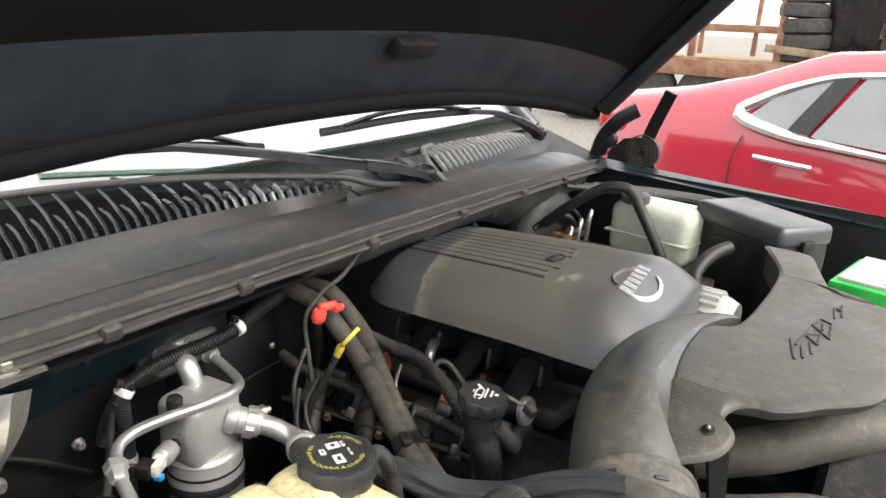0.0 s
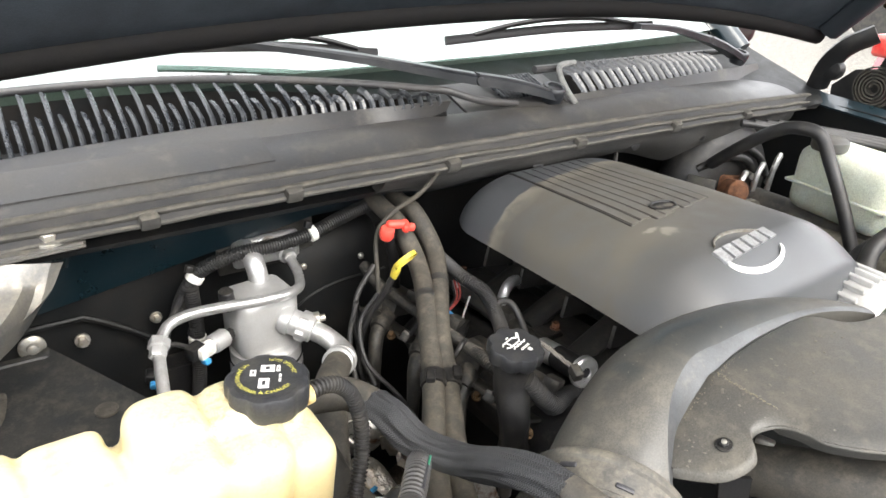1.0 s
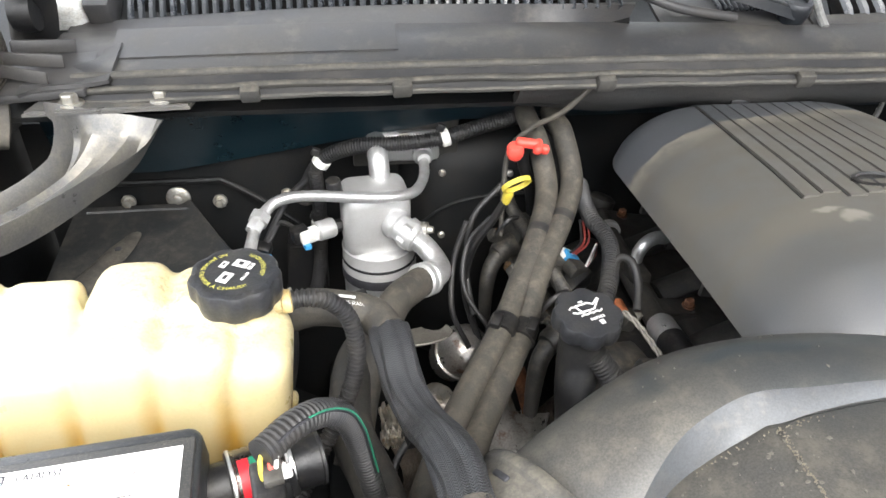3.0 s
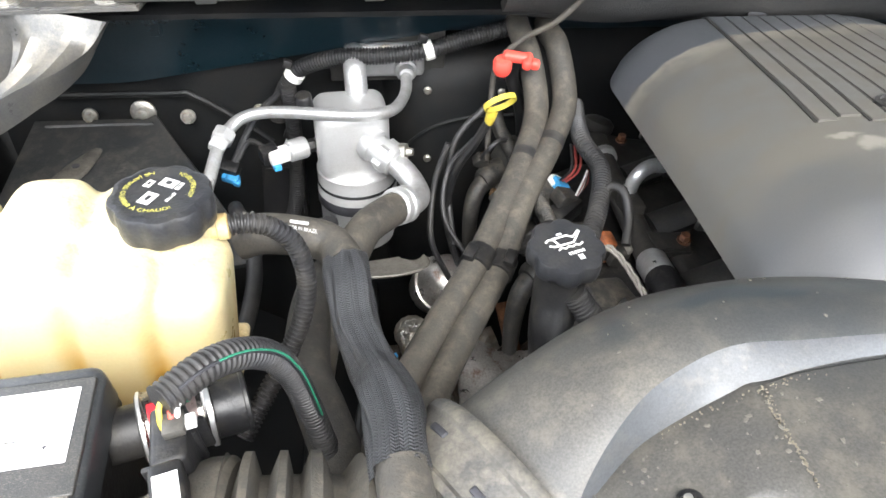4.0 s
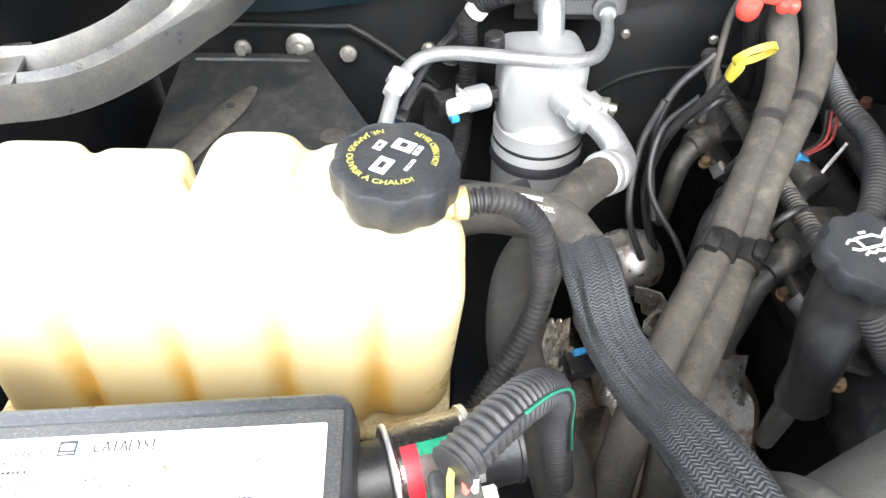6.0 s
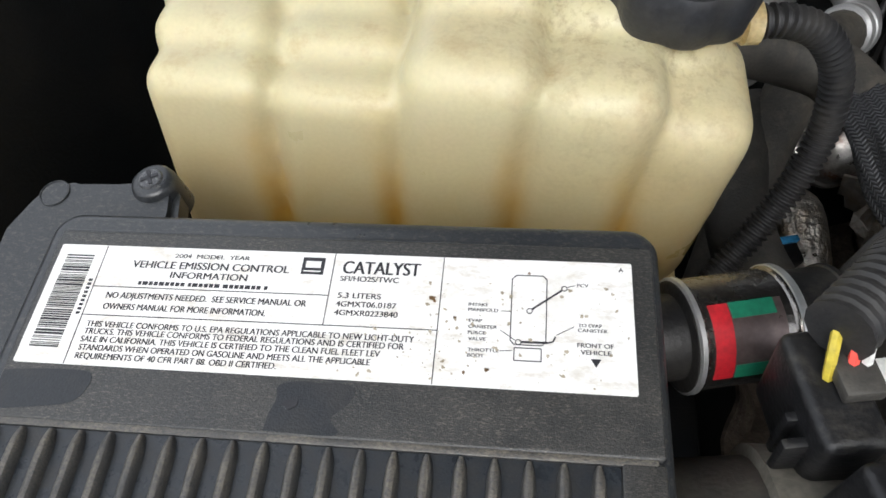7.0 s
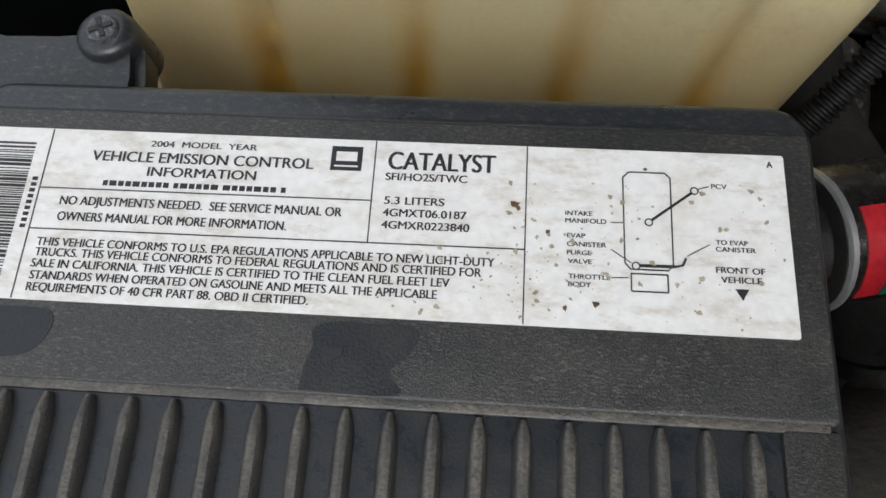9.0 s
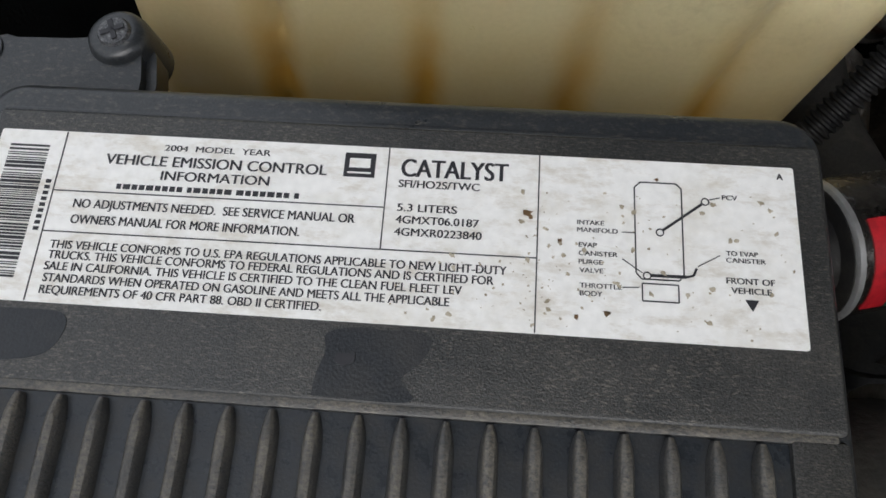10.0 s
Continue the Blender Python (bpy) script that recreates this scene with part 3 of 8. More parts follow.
# inner fenders and outer fenders on both sides
for side in (-1, 1):
    f = thing("fender", (side * 0.88, 0.0, 0.5), "dark teal fender with its inner flange beside the engine bay", "fender", kind="structure")
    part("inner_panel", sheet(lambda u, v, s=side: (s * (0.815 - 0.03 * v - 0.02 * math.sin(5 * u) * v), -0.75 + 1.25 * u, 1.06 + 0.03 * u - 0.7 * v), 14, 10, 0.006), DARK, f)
    part("flange", sheet(lambda u, v, s=side: (s * (0.80 + 0.055 * v), -0.75 + 1.3 * u, 1.02 + 0.07 * u + 0.012 * v), 20, 4, 0.004), TEAL, f)
    part("outer_panel", sheet(lambda u, v, s=side: (s * (0.857 + 0.13 * math.sin(v * 1.6)), -0.75 + 1.5 * u, 1.036 + 0.07 * u - 0.02 * v - 0.5 * v * v), 20, 14, 0.004), TEAL, f)

# weather strip along the cowl's front rim
ws = thing("weather_strip", (0.04, 0.33, 1.12), "dirty tan rubber weather strip clipped along the cowl rim", "weather strip")
xs = [-0.69 + 0.05 * i for i in range(31)]
part("bulb", sweep([(x, cowl_front(x)[0] + 0.006, cowl_front(x)[1] + 0.004) for x in xs], 0.0062, 12, 0.01, flat=0.8), SEAL, ws)
part("channel", sweep([(x, cowl_front(x)[0] - 0.009, cowl_front(x)[1] - 0.006 + 0.0010 * math.sin(37 * x)) for x in xs], 0.0058, 10, 0.01, flat=0.7), SEAL, ws)
part("lower_lip", sweep([(x, cowl_front(x)[0] - 0.016, cowl_front(x)[1] - 0.0150 + 0.0006 * math.sin(53 * x)) for x in xs], 0.0030, 8, 0.01), SEAL, ws)
part("web", sheet(lambda u, v: (-0.69 + 1.5 * u, cowl_front(-0.69 + 1.5 * u)[0] + 0.006 - 0.021 * v, cowl_front(-0.69 + 1.5 * u)[1] + 0.0040 - 0.0190 * v), 60, 2, 0.003), RUBBER2, ws)
for x in (-0.511, -0.36, -0.152, 0.066, 0.284, 0.50):
    y, z = cowl_front(x)
    part("clip", box((0.020, 0.012, 0.016), pose(x, y - 0.016, z - 0.012, 20, 0, 3), 0.003), SEAL, ws)

# cowl panel with louvred grilles


def cowl_skin(x, v):
    """The cowl panel's height profile from its front rim (v = 0) back to the grille (v = 1)."""
    y, z = cowl_front(x)
    back = 0.13 + 0.11 * min(1, abs(x - 0.10) / 0.7) ** 0.6
    return (x, y + 0.012 + back * v, z + 0.004 + 0.035 * v + 0.006 * math.sin(math.pi * min(1, 2.2 * v)))


cowl = thing("cowl_panel", (0.04, 0.42, 1.12), "weathered black plastic cowl panel with louvred air grilles", "cowl panel")
part("plenum_floor", sheet(lambda u, v: (-0.82 + 1.68 * u, 0.36 + 0.27 * v, 1.080 + 0.085 * v), 12, 6, -0.006), DARK, cowl)
part("front_skin", sheet(lambda u, v: cowl_skin(-0.73 + 1.55 * u, v * 0.42), 70, 8, 0.004), COWLM, cowl)
LEFT = (-0.665, -0.098)
part("fold", sheet(lambda u, v: Vector(cowl_skin(-0.66 + 0.30 * u, 0.10 + 0.22 * v)) + Vector((0, 0, 0.0015 + 0.006 * v ** 2)), 20, 6, 0.003), COWLM, cowl)


def grille_front(x):
    """Front foot of a louvre on the wide grille."""
    t = (x - LEFT[0]) / (LEFT[1] - LEFT[0])
    return Vector((x, 0.505 - 0.11 * t + 0.03 * math.sin(math.pi * t), 1.142 + 0.036 * t))


def grille_back(x):
    t = (x - LEFT[0]) / (LEFT[1] - LEFT[0])
    k = 1 - max(0.0, t) ** 2.4
    return Vector((x, grille_front(x).y + 0.055 * k + 0.004, 1.150 + 0.036 * t + 0.046 * k - 0.012 * t * k))


part("mid_skin", sheet(lambda u, v: mix(cowl_skin(LEFT[0] - 0.06 + (LEFT[1] - LEFT[0] + 0.06) * u, 0.41), grille_front(LEFT[0] - 0.06 + (LEFT[1] - LEFT[0] + 0.06) * u), v), 40, 4, 0.004), COWLM, cowl)
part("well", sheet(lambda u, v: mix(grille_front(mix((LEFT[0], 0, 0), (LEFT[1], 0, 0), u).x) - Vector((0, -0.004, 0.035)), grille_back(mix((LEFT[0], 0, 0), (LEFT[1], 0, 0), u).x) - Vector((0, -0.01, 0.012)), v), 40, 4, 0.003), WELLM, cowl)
part("grille_rim", sweep([grille_back(LEFT[0] + (LEFT[1] - LEFT[0]) * i / 20) + Vector((0, 0.006, 0.004)) for i in range(21)] + [grille_front(LEFT[1]) + Vector((0.05, 0.0, -0.004)), (0.03, 0.41, 1.158)], 0.0055, 10, 0.008), COWLM, cowl)
part("end_cap", box((0.03, 0.085, 0.045), pose(-0.69, 0.535, 1.165, 30, 0, 0), 0.006), COWLM, cowl)
corner = part("corner_bracket", box((0.085, 0.075, 0.010), pose(-0.715, 0.385, 1.118, 12, -4, 0), 0.003), COWLM, cowl)
for k in range(3):
    part("corner_fin", box((0.060, 0.003, 0.014), pose(-0.735 + 0.006 * k, 0.362 + 0.024 * k, 1.130 + 0.006 * k, 0, 6, -14 + 18 * k), 0.002), COWLM, corner)
part("corner_flare", sheet(lambda u, v: (-0.735 + 0.085 * u, 0.345 + 0.07 * v + 0.01 * u, 1.114 + 0.010 * u + 0.016 * u * v + 0.006 * math.sin(9 * v + 4 * u) * (1 - u)), 14, 12, 0.004), COWLM, cowl)
part("a_pillar_foot", box((0.06, 0.09, 0.06), pose(-0.735, 0.535, 1.165, 35, 0, 0), 0.015, 3), WHITE, cowl, "pale grey sealer cap at the pillar foot")
count = 46
for i in range(count):
    x = LEFT[0] + 0.006 + (LEFT[1] - LEFT[0] - 0.02) * i / (count - 1)
    a, b = grille_front(x), grille_back(x)
    long = 1.0 if i % 2 == 0 else 0.55
    top = mix(a + Vector((0, 0, 0.003)), b, long)
    lean = Vector((-0.012 * (i / count), 0, 0))
    k = 1 - max(0.0, (x - LEFT[0]) / (LEFT[1] - LEFT[0])) ** 1.6
    pts = [a + Vector((0, 0, -0.002 - 0.020 * k)), a + Vector((0, 0.002, -0.001)), a + Vector((0, 0.008, 0.009)), mix(a, top, 0.6) + lean * 0.6 + Vector((0, 0, 0.005)), top + lean]
    part("louvre", sweep(pts, 0.0014, 6, 0.02, flat=3.2, raw=True), RIBM, cowl, smooth=0)

# middle and driver-side grilles
RIGHT = (0.165, 0.62)


def right_front(x):
    t = (x - RIGHT[0]) / (RIGHT[1] - RIGHT[0])
    return Vector((x, 0.415 + 0.065 * t, 1.158 - 0.012 * t))


def right_back(x):
    t = (x - RIGHT[0]) / (RIGHT[1] - RIGHT[0])
    return Vector((x, 0.455 + 0.055 * t, 1.190 - 0.018 * t))


part("side_skin", sheet(lambda u, v: mix(cowl_skin(0.12 + 0.66 * u, 0.41), right_front(0.12 + 0.66 * u), v), 30, 4, 0.004), COWLM, cowl)
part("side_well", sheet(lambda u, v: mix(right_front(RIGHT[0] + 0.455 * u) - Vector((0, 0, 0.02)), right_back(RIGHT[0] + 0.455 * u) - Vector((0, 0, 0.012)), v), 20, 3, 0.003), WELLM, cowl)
part("back_rail", sweep([right_back(0.10 + 0.06 * i) + Vector((0, 0.008, 0.0)) for i in range(11)], 0.006, 8, 0.02), COWLM, cowl)
for i in range(20):
    x = RIGHT[0] + 0.012 + 0.44 * i / 19
    k = 1 - 0.55 * (i / 19) ** 2
    a, b = right_front(x), right_back(x)
    part("louvre", sweep([a + Vector((0.004, -0.004, -0.014)), a + Vector((0, 0.004, 0.004)), mix(a, b, 0.5) + Vector((-0.010, 0, 0.010 * k)), b + Vector((-0.026, 0.002, 0.006 * k))], 0.0016, 6, 0.02, flat=3.4, raw=True), RIBM, cowl, smooth=0)
for i in range(14):
    x = 0.02 + 0.085 * i / 13
    part("louvre", sweep([(x, 0.425, 1.162), (x - 0.003, 0.445, 1.172), (x - 0.008, 0.468, 1.184)], 0.0017, 6, 0.02, flat=2.0, raw=True), RIBM, cowl, smooth=0)
part("centre_skin", sheet(lambda u, v: (-0.06 + 0.2 * u, 0.385 + 0.095 * v, 1.148 + 0.03 * v), 6, 4, 0.004), COWLM, cowl)
part("seam_bead", sweep([(0.128, 0.385, 1.152), (0.128, 0.405, 1.166), (0.132, 0.43, 1.186), (0.15, 0.45, 1.196), (0.19, 0.46, 1.196)], 0.0048, 8), surface("worn_pale_plastic", (0.22, 0.22, 0.21), 0.55, second=(0.1, 0.1, 0.1), amount=0.4, size=0.02), cowl, "pale worn edge of the cowl seam")

# ---- windshield, cabin behind it ----
ws_low = lambda u: Vector((-0.72 + 1.52 * u, 0.565 + 0.06 * (2 * u - 1) ** 2, 1.195))
ws_top = lambda u: Vector((-0.62 + 1.32 * u, 1.16 + 0.12 * (2 * u - 1) ** 2, 1.66))
tagged(part("windshield", sheet(lambda u, v: mix(ws_low(u), ws_top(u), v) + Vector((0, 0, 0.03 * math.sin(math.pi * v))), 24, 12, 0.005), GLASS), "sloped windshield with greenish tinted glass", "windshield", kind="structure")
cab = thing("cab", (0.04, 1.4, 0.6), "dark teal truck cab behind the windshield", "truck cab", kind="structure")
part("dashboard", sheet(lambda u, v: (-0.70 + 1.48 * u, 0.64 + 0.5 * v, 1.205 + 0.035 * v), 10, 6, 0.05), surface("grey_green_dashboard", (0.09, 0.10, 0.09), 0.6, size=0.05), cab)
part("roof", sheet(lambda u, v: (-0.62 + 1.32 * u, 1.18 + 1.6 * v + 0.1 * (2 * u - 1) ** 2 * (1 - v), 1.68 + 0.06 * math.sin(math.pi * u)), 12, 8, -0.03), TEAL, cab)
for s in (-1, 1):
    part("pillar", sweep([(0.04 + s * 0.78, 0.58, 1.15), (0.04 + s * 0.735, 0.85, 1.38), (0.04 + s * 0.68, 1.26, 1.68)], 0.028, 10), TEAL, cab)
    part("door_panel", sheet(lambda u, v, s=s: (0.04 + s * 0.86, 0.6 + 2.0 * u, 1.1 - 0.7 * v), 4, 4, 0.03), TEAL, cab)
part("rear_wall", sheet(lambda u, v: (-0.8 + 1.68 * u, 2.7, 1.7 - 1.2 * v), 4, 4, 0.03), BLACK, cab)
mirror = thing("door_mirror", (1.02, 0.80, 1.10), "black plastic door mirror on the driver door", "mirror")
part("housing", box((0.2, 0.1, 0.17), pose(1.05, 0.80, 1.20, 0, 0, -8), 0.035, 4), BLACK, mirror)
part("stalk", sweep([(0.90, 0.80, 1.12), (0.96, 0.80, 1.14), (1.02, 0.80, 1.17)], 0.025, 10), BLACK, mirror)

# ---- wipers ----
ARMBLACK = surface("satin_black_wiper_paint", (0.009, 0.011, 0.014), 0.38, second=(0.03, 0.03, 0.032), amount=0.35, size=0.05, spec=0.6, dust=(0.09, 0.085, 0.075), dust_size=0.03, dust_amount=0.2)


def beam_arm(points, wide, tall):
    """A flat pressed arm: width and height run from the first number to the second along it."""
    pts = smooth_path(points, 0.012)
    bm = bmesh.new()
    rows = []
    for i, q in enumerate(pts):
        s = i / (len(pts) - 1)
        ahead = (pts[min(i + 1, len(pts) - 1)] - pts[max(i - 1, 0)]).normalized()
        side = ahead.cross(Vector((0, 0, 1))).normalized()
        up = side.cross(ahead)
        w, h = (wide[0] + (wide[1] - wide[0]) * s) / 2, tall[0] + (tall[1] - tall[0]) * s
        rows.append([bm.verts.new(q + side * a * w + up * b * h) for a, b in ((-1, -0.5), (-1, 0.25), (-0.7, 0.5), (0.7, 0.5), (1, 0.25), (1, -0.5))])
    for a, b in zip(rows, rows[1:]):
        for k in range(6):
            bm.faces.new((a[k], a[(k + 1) % 6], b[(k + 1) % 6], b[k]))
    bm.faces.new(rows[0][::-1])
    bm.faces.new(rows[-1])
    return bm


def wiper(pts, blade):
    w = thing("windshield_wiper", pts[0], "black windshield wiper with worn arm and blade", "wiper", "windshield wipers")
    part("head", beam_arm(pts[:3], (0.034, 0.028), (0.014, 0.016)), ARMBLACK, w)
    part("arm", beam_arm(pts[2:], (0.028, 0.016), (0.014, 0.009)), ARMBLACK, w)
    part("hinge_pin", lathe([(0.005, -0.015), (0.0058, -0.014), (0.0058, 0.014), (0.005, 0.015)], axis_matrix(pts[2], (0.1, 1, 0)), 14), ARMBLACK, w)
    part("pivot_cap", lathe([(0.015, -0.012), (0.018, 0), (0.018, 0.010), (0.016, 0.013), (0.011, 0.0135), (0.0105, 0.010), (0.002, 0.010)], axis_matrix(pts[0], (0.0, -0.25, 1)), 24), ARMBLACK, w)
    a, b = Vector(blade[0]), Vector(blade[1])
    up = Vector((0, -0.1, 1))
    part("blade", sweep([a, mix(a, b, 0.5) + up * 0.006, b], 0.0045, 6, 0.02, flat=1.8), BLACK, w)
    part("bridge", sweep([mix(a, b, 0.12) + up * 0.006, mix(a, b, 0.3) + up * 0.018, mix(a, b, 0.5) + up * 0.022, mix(a, b, 0.7) + up * 0.018, mix(a, b, 0.88) + up * 0.006], 0.0045, 6, 0.02), BLACK, w)
    return w


wiper([(0.097, 0.405, 1.166), (0.03, 0.421, 1.184), (-0.030, 0.434, 1.195), (-0.19, 0.497, 1.225), (-0.333, 0.572, 1.243)], ((-0.42, 0.60, 1.235), (-0.12, 0.548, 1.216)))
wiper([(0.70, 0.50, 1.160), (0.63, 0.495, 1.187), (0.57, 0.492, 1.206), (0.45, 0.482, 1.232), (0.343, 0.475, 1.243)], ((0.40, 0.49, 1.24), (-0.007, 0.545, 1.228)))

# ---- open hood ----
hood = thing("hood", (0.04, 0.45, 1.25), "open dark teal hood with black liner seen from below", "hood", kind="structure")
HOOD_UP = 0.95


def hood_rear(u):
    w = 2 * u - 1
    return Vector((0.04 + 0.79 * w, 0.468 - 0.05 * w * w, 1.283 - (0.075 if w > 0 else 0.036) * abs(w) ** 2.2))


def hood_skin(u, v):
    return hood_rear(u) + Vector((0, -1.12 * v, 1.12 * HOOD_UP * v + 0.05 * math.sin(math.pi * min(1, v * 1.05))))


part("outer_skin", sheet(lambda u, v: hood_skin(u, v) + Vector((0, 0.01, 0.06)), 24, 20, -0.006), TEAL, hood)
part("rear_lip", sweep([hood_rear(i / 16) for i in range(17)], 0.018, 12, 0.03, flat=0.9), DEEPBLACK, hood)
part("rear_beam", sheet(lambda u, v: hood_rear(u) + Vector((0, -0.005 - 0.085 * v, 0.004 + 0.105 * v - 0.012 * math.sin(math.pi * v))), 24, 8, 0.02), HOODB, hood)
part("liner", sheet(lambda u, v: hood_skin(0.002 + 0.996 * u, 0.05 + 0.93 * v) + Vector((0, 0.0, 0.028 - 0.012 * math.sin(math.pi * u) + 0.01 * math.sin(9 * v))), 24, 20, 0.012), HOODM, hood)
for s in (0, 1):
    part("side_rail", sweep([hood_skin(0.004 + 0.992 * s, 0.02 + 0.1 * i) + Vector((0, 0, -0.01)) for i in range(10)], 0.03, 10, 0.05, flat=0.8), HOODP, hood)
for s in (0, 1):
    part("side_web", sheet(lambda u, v, s=s: hood_skin((0.035 * (1 - u) if s == 0 else 1 - 0.035 * (1 - u)), 0.03 + 0.95 * v) + Vector((0, 0, 0.030 - 0.045 * u)), 3, 20, 0.004), HOODM, hood)
part("rubber_bumper", box((0.10, 0.03, 0.02), pose(0.02, 0.378, 1.372, -50, 0, 0), 0.005), BLACK, hood)


def hinge(s):
    x = 0.036 + (0.79 if s > 0 else 0.81) * s
    h = thing("hood_hinge", (x, 0.36, 1.05), "black hood hinge with coiled torsion spring on the cowl corner", "hinge", "hood hinges")
    part("bracket", plate([(-0.09, -0.05), (0.05, -0.06), (0.06, 0.03), (0.02, 0.07), (-0.03, 0.08), (-0.06, 0.03)], 0.006, Matrix.Translation((x + 0.02 * s, 0.40, 1.10)) @ pose(0, 0, 0, 90, 0, 90), None, 0.001), BLACK, h)
    part("link_arm", ribbon(smooth_path([(x - 0.005 * s, 0.36, 1.14), (x - 0.01 * s, 0.345, 1.19), (x - 0.02 * s, 0.325, 1.24), (x - 0.03 * s, 0.30, 1.30)]), (0, 0.028, 0.01), 0.008), BLACK, h)
    coil = [(x - s * 0.012, 0.358 + (0.008 + 0.00031 * i) * math.cos(i * 0.3), 1.147 + (0.008 + 0.00031 * i) * math.sin(i * 0.3)) for i in range(118)]
    part("spring", ribbon(coil, (0.016, 0, 0), 0.0030), RUBBER, h, "flat coiled torsion spring", 60)
    part("spring_tail", ribbon(smooth_path([(x - s * 0.012, 0.365, 1.108), (x - s * 0.012, 0.352, 1.085), (x - s * 0.008, 0.345, 1.065), (x, 0.355, 1.055)]), (0.02, 0, 0), 0.004), RUBBER, h)
    if s < 0:
        part("hood_strap", plate([(0, 0), (0.16, 0.03), (0.20, 0.09), (0.15, 0.10), (0.13, 0.055), (0.09, 0.11), (0.05, 0.06), (0, 0.09)], 0.004, Matrix.Translation((x - 0.05 * s, 0.47, 1.20)) @ pose(0, 0, 0, 60, 0, -90)), BLACK, h)
    part("pivot", lathe([(0.02, -0.01), (0.022, 0), (0.02, 0.012), (0.008, 0.015)], axis_matrix((x - 0.03 * s, 0.44, 1.17), (-s, 0, 0)), 18), BLACK, h)
    part("corner_arm", sweep([(x - 0.02 * s, 0.47, 1.13), (x - 0.035 * s, 0.45, 1.18), (x - 0.04 * s, 0.42, 1.22), (x - 0.02 * s, 0.38, 1.25)], 0.024, 10, flat=0.6), BLACK, h)
    return h


hinge(-1)
hinge(1).location += Vector((0.06, -0.06, -0.025))

# ---- curved fender brace ----
brace = thing("fender_brace", (-0.66, 0.30, 1.0), "dusty grey pressed steel brace bolted between cowl and fender", "brace")
part("top_flange", plate([(-0.728, 0.326), (-0.572, 0.333), (-0.568, 0.366), (-0.722, 0.360)], 0.005, Matrix.Translation((0, 0, 1.099)), None, 0.002), ARMM, brace)
arm = [(-0.649, 0.335, 1.098), (-0.655, 0.322, 1.075), (-0.672, 0.299, 1.053), (-0.699, 0.271, 1.038), (-0.727, 0.241, 1.031), (-0.756, 0.216, 1.030), (-0.790, 0.202, 1.033)]


def channel(t):
    w = 0.045 - 0.021 * min(1, 2.8 * t) + 0.005 * max(0, 2 * t - 1)
    d = min(1, 6 * t) * 0.012
    return [(-w * 1.25, -0.012), (-w * 1.1, -0.002), (-w, d * 0.9), (-w * 0.8, d), (-w * 0.6, d * 0.25), (-w * 0.3, -d * 0.35), (0, 0), (w * 0.25, -d * 0.2), (w * 0.55, -d * 0.3), (w * 0.8, d), (w, d * 0.9), (w * 1.12, -0.004), (w * 1.2, -0.016)]


part("channel", profile_sweep(arm, lambda t: mix((1, 0.05, 0), (0.75, -0.65, 0), min(1, 1.6 * t)), channel, None, 0.006), ARMM, brace)
part("foot", box((0.066, 0.084, 0.005), pose(-0.812, 0.213, 1.037, 0, 0, 12), 0.0015), ARMM, brace)
hex_bolt((-0.687, 0.344, 1.103), (0, 0, 1), 0.0085, 0.012, brace)
hex_bolt((-0.601, 0.348, 1.103), (0, 0, 1), 0.0085, 0.012, brace)
hex_bolt((-0.820, 0.238, 1.0395), (0, 0, 1), 0.0085, 0.012, brace)
hex_bolt((-0.813, 0.189, 1.0395), (0, 0, 1), 0.0085, 0.012, brace)

# ---- tray on the inner fender ----
TRAYM = surface("dusty_tray_steel", (0.02, 0.0215, 0.0225), 0.45, second=(0.034, 0.033, 0.031), amount=0.4, size=0.05, dust=(0.085, 0.077, 0.063), dust_size=0.02, dust_amount=0.35)
TANM = surface("tan_dusty_pad", (0.085, 0.077, 0.063), 0.6, second=(0.05, 0.046, 0.04), size=0.02, bump=0.2)
tray = thing("battery_tray", (-0.65, 0.38, 0.88), "dusty black steel tray bolted to the bulkhead", "tray")
part("pan", sheet(lambda u, v: (-0.76 + (0.14 + 0.14 * v) * u, 0.455 - 0.235 * v, 0.920 - 0.035 * v + 0.006 * (u > 0.95)), 12, 10, 0.005), TRAYM, tray)
part("pad", sweep([(-0.735, 0.275, 0.901), (-0.712, 0.322, 0.908), (-0.690, 0.367, 0.9135), (-0.676, 0.402, 0.917)], lambda s: 0.0145 * min(1.0, 3.2 * (1.02 - s)) ** 0.5, 16, 0.006, flat=0.24), TANM, tray, "tan dusty raised pad")
part("hole", lathe([(0.0042, 0), (0.0042, 0.0012)], Matrix.Translation((-0.691, 0.367, 0.9163)), 14), INK, tray)
part("rim", sweep([(-0.745, 0.445, 0.922), (-0.635, 0.445, 0.922), (-0.618, 0.437, 0.920), (-0.578, 0.38, 0.911), (-0.548, 0.33, 0.904), (-0.505, 0.255, 0.893)], 0.004, 8), TRAYM, tray)
part("lug", lathe([(0.012, 0), (0.012, 0.003), (0.004, 0.0035)], Matrix.Translation((-0.585, 0.325, 0.909)), 20), TANM, tray)

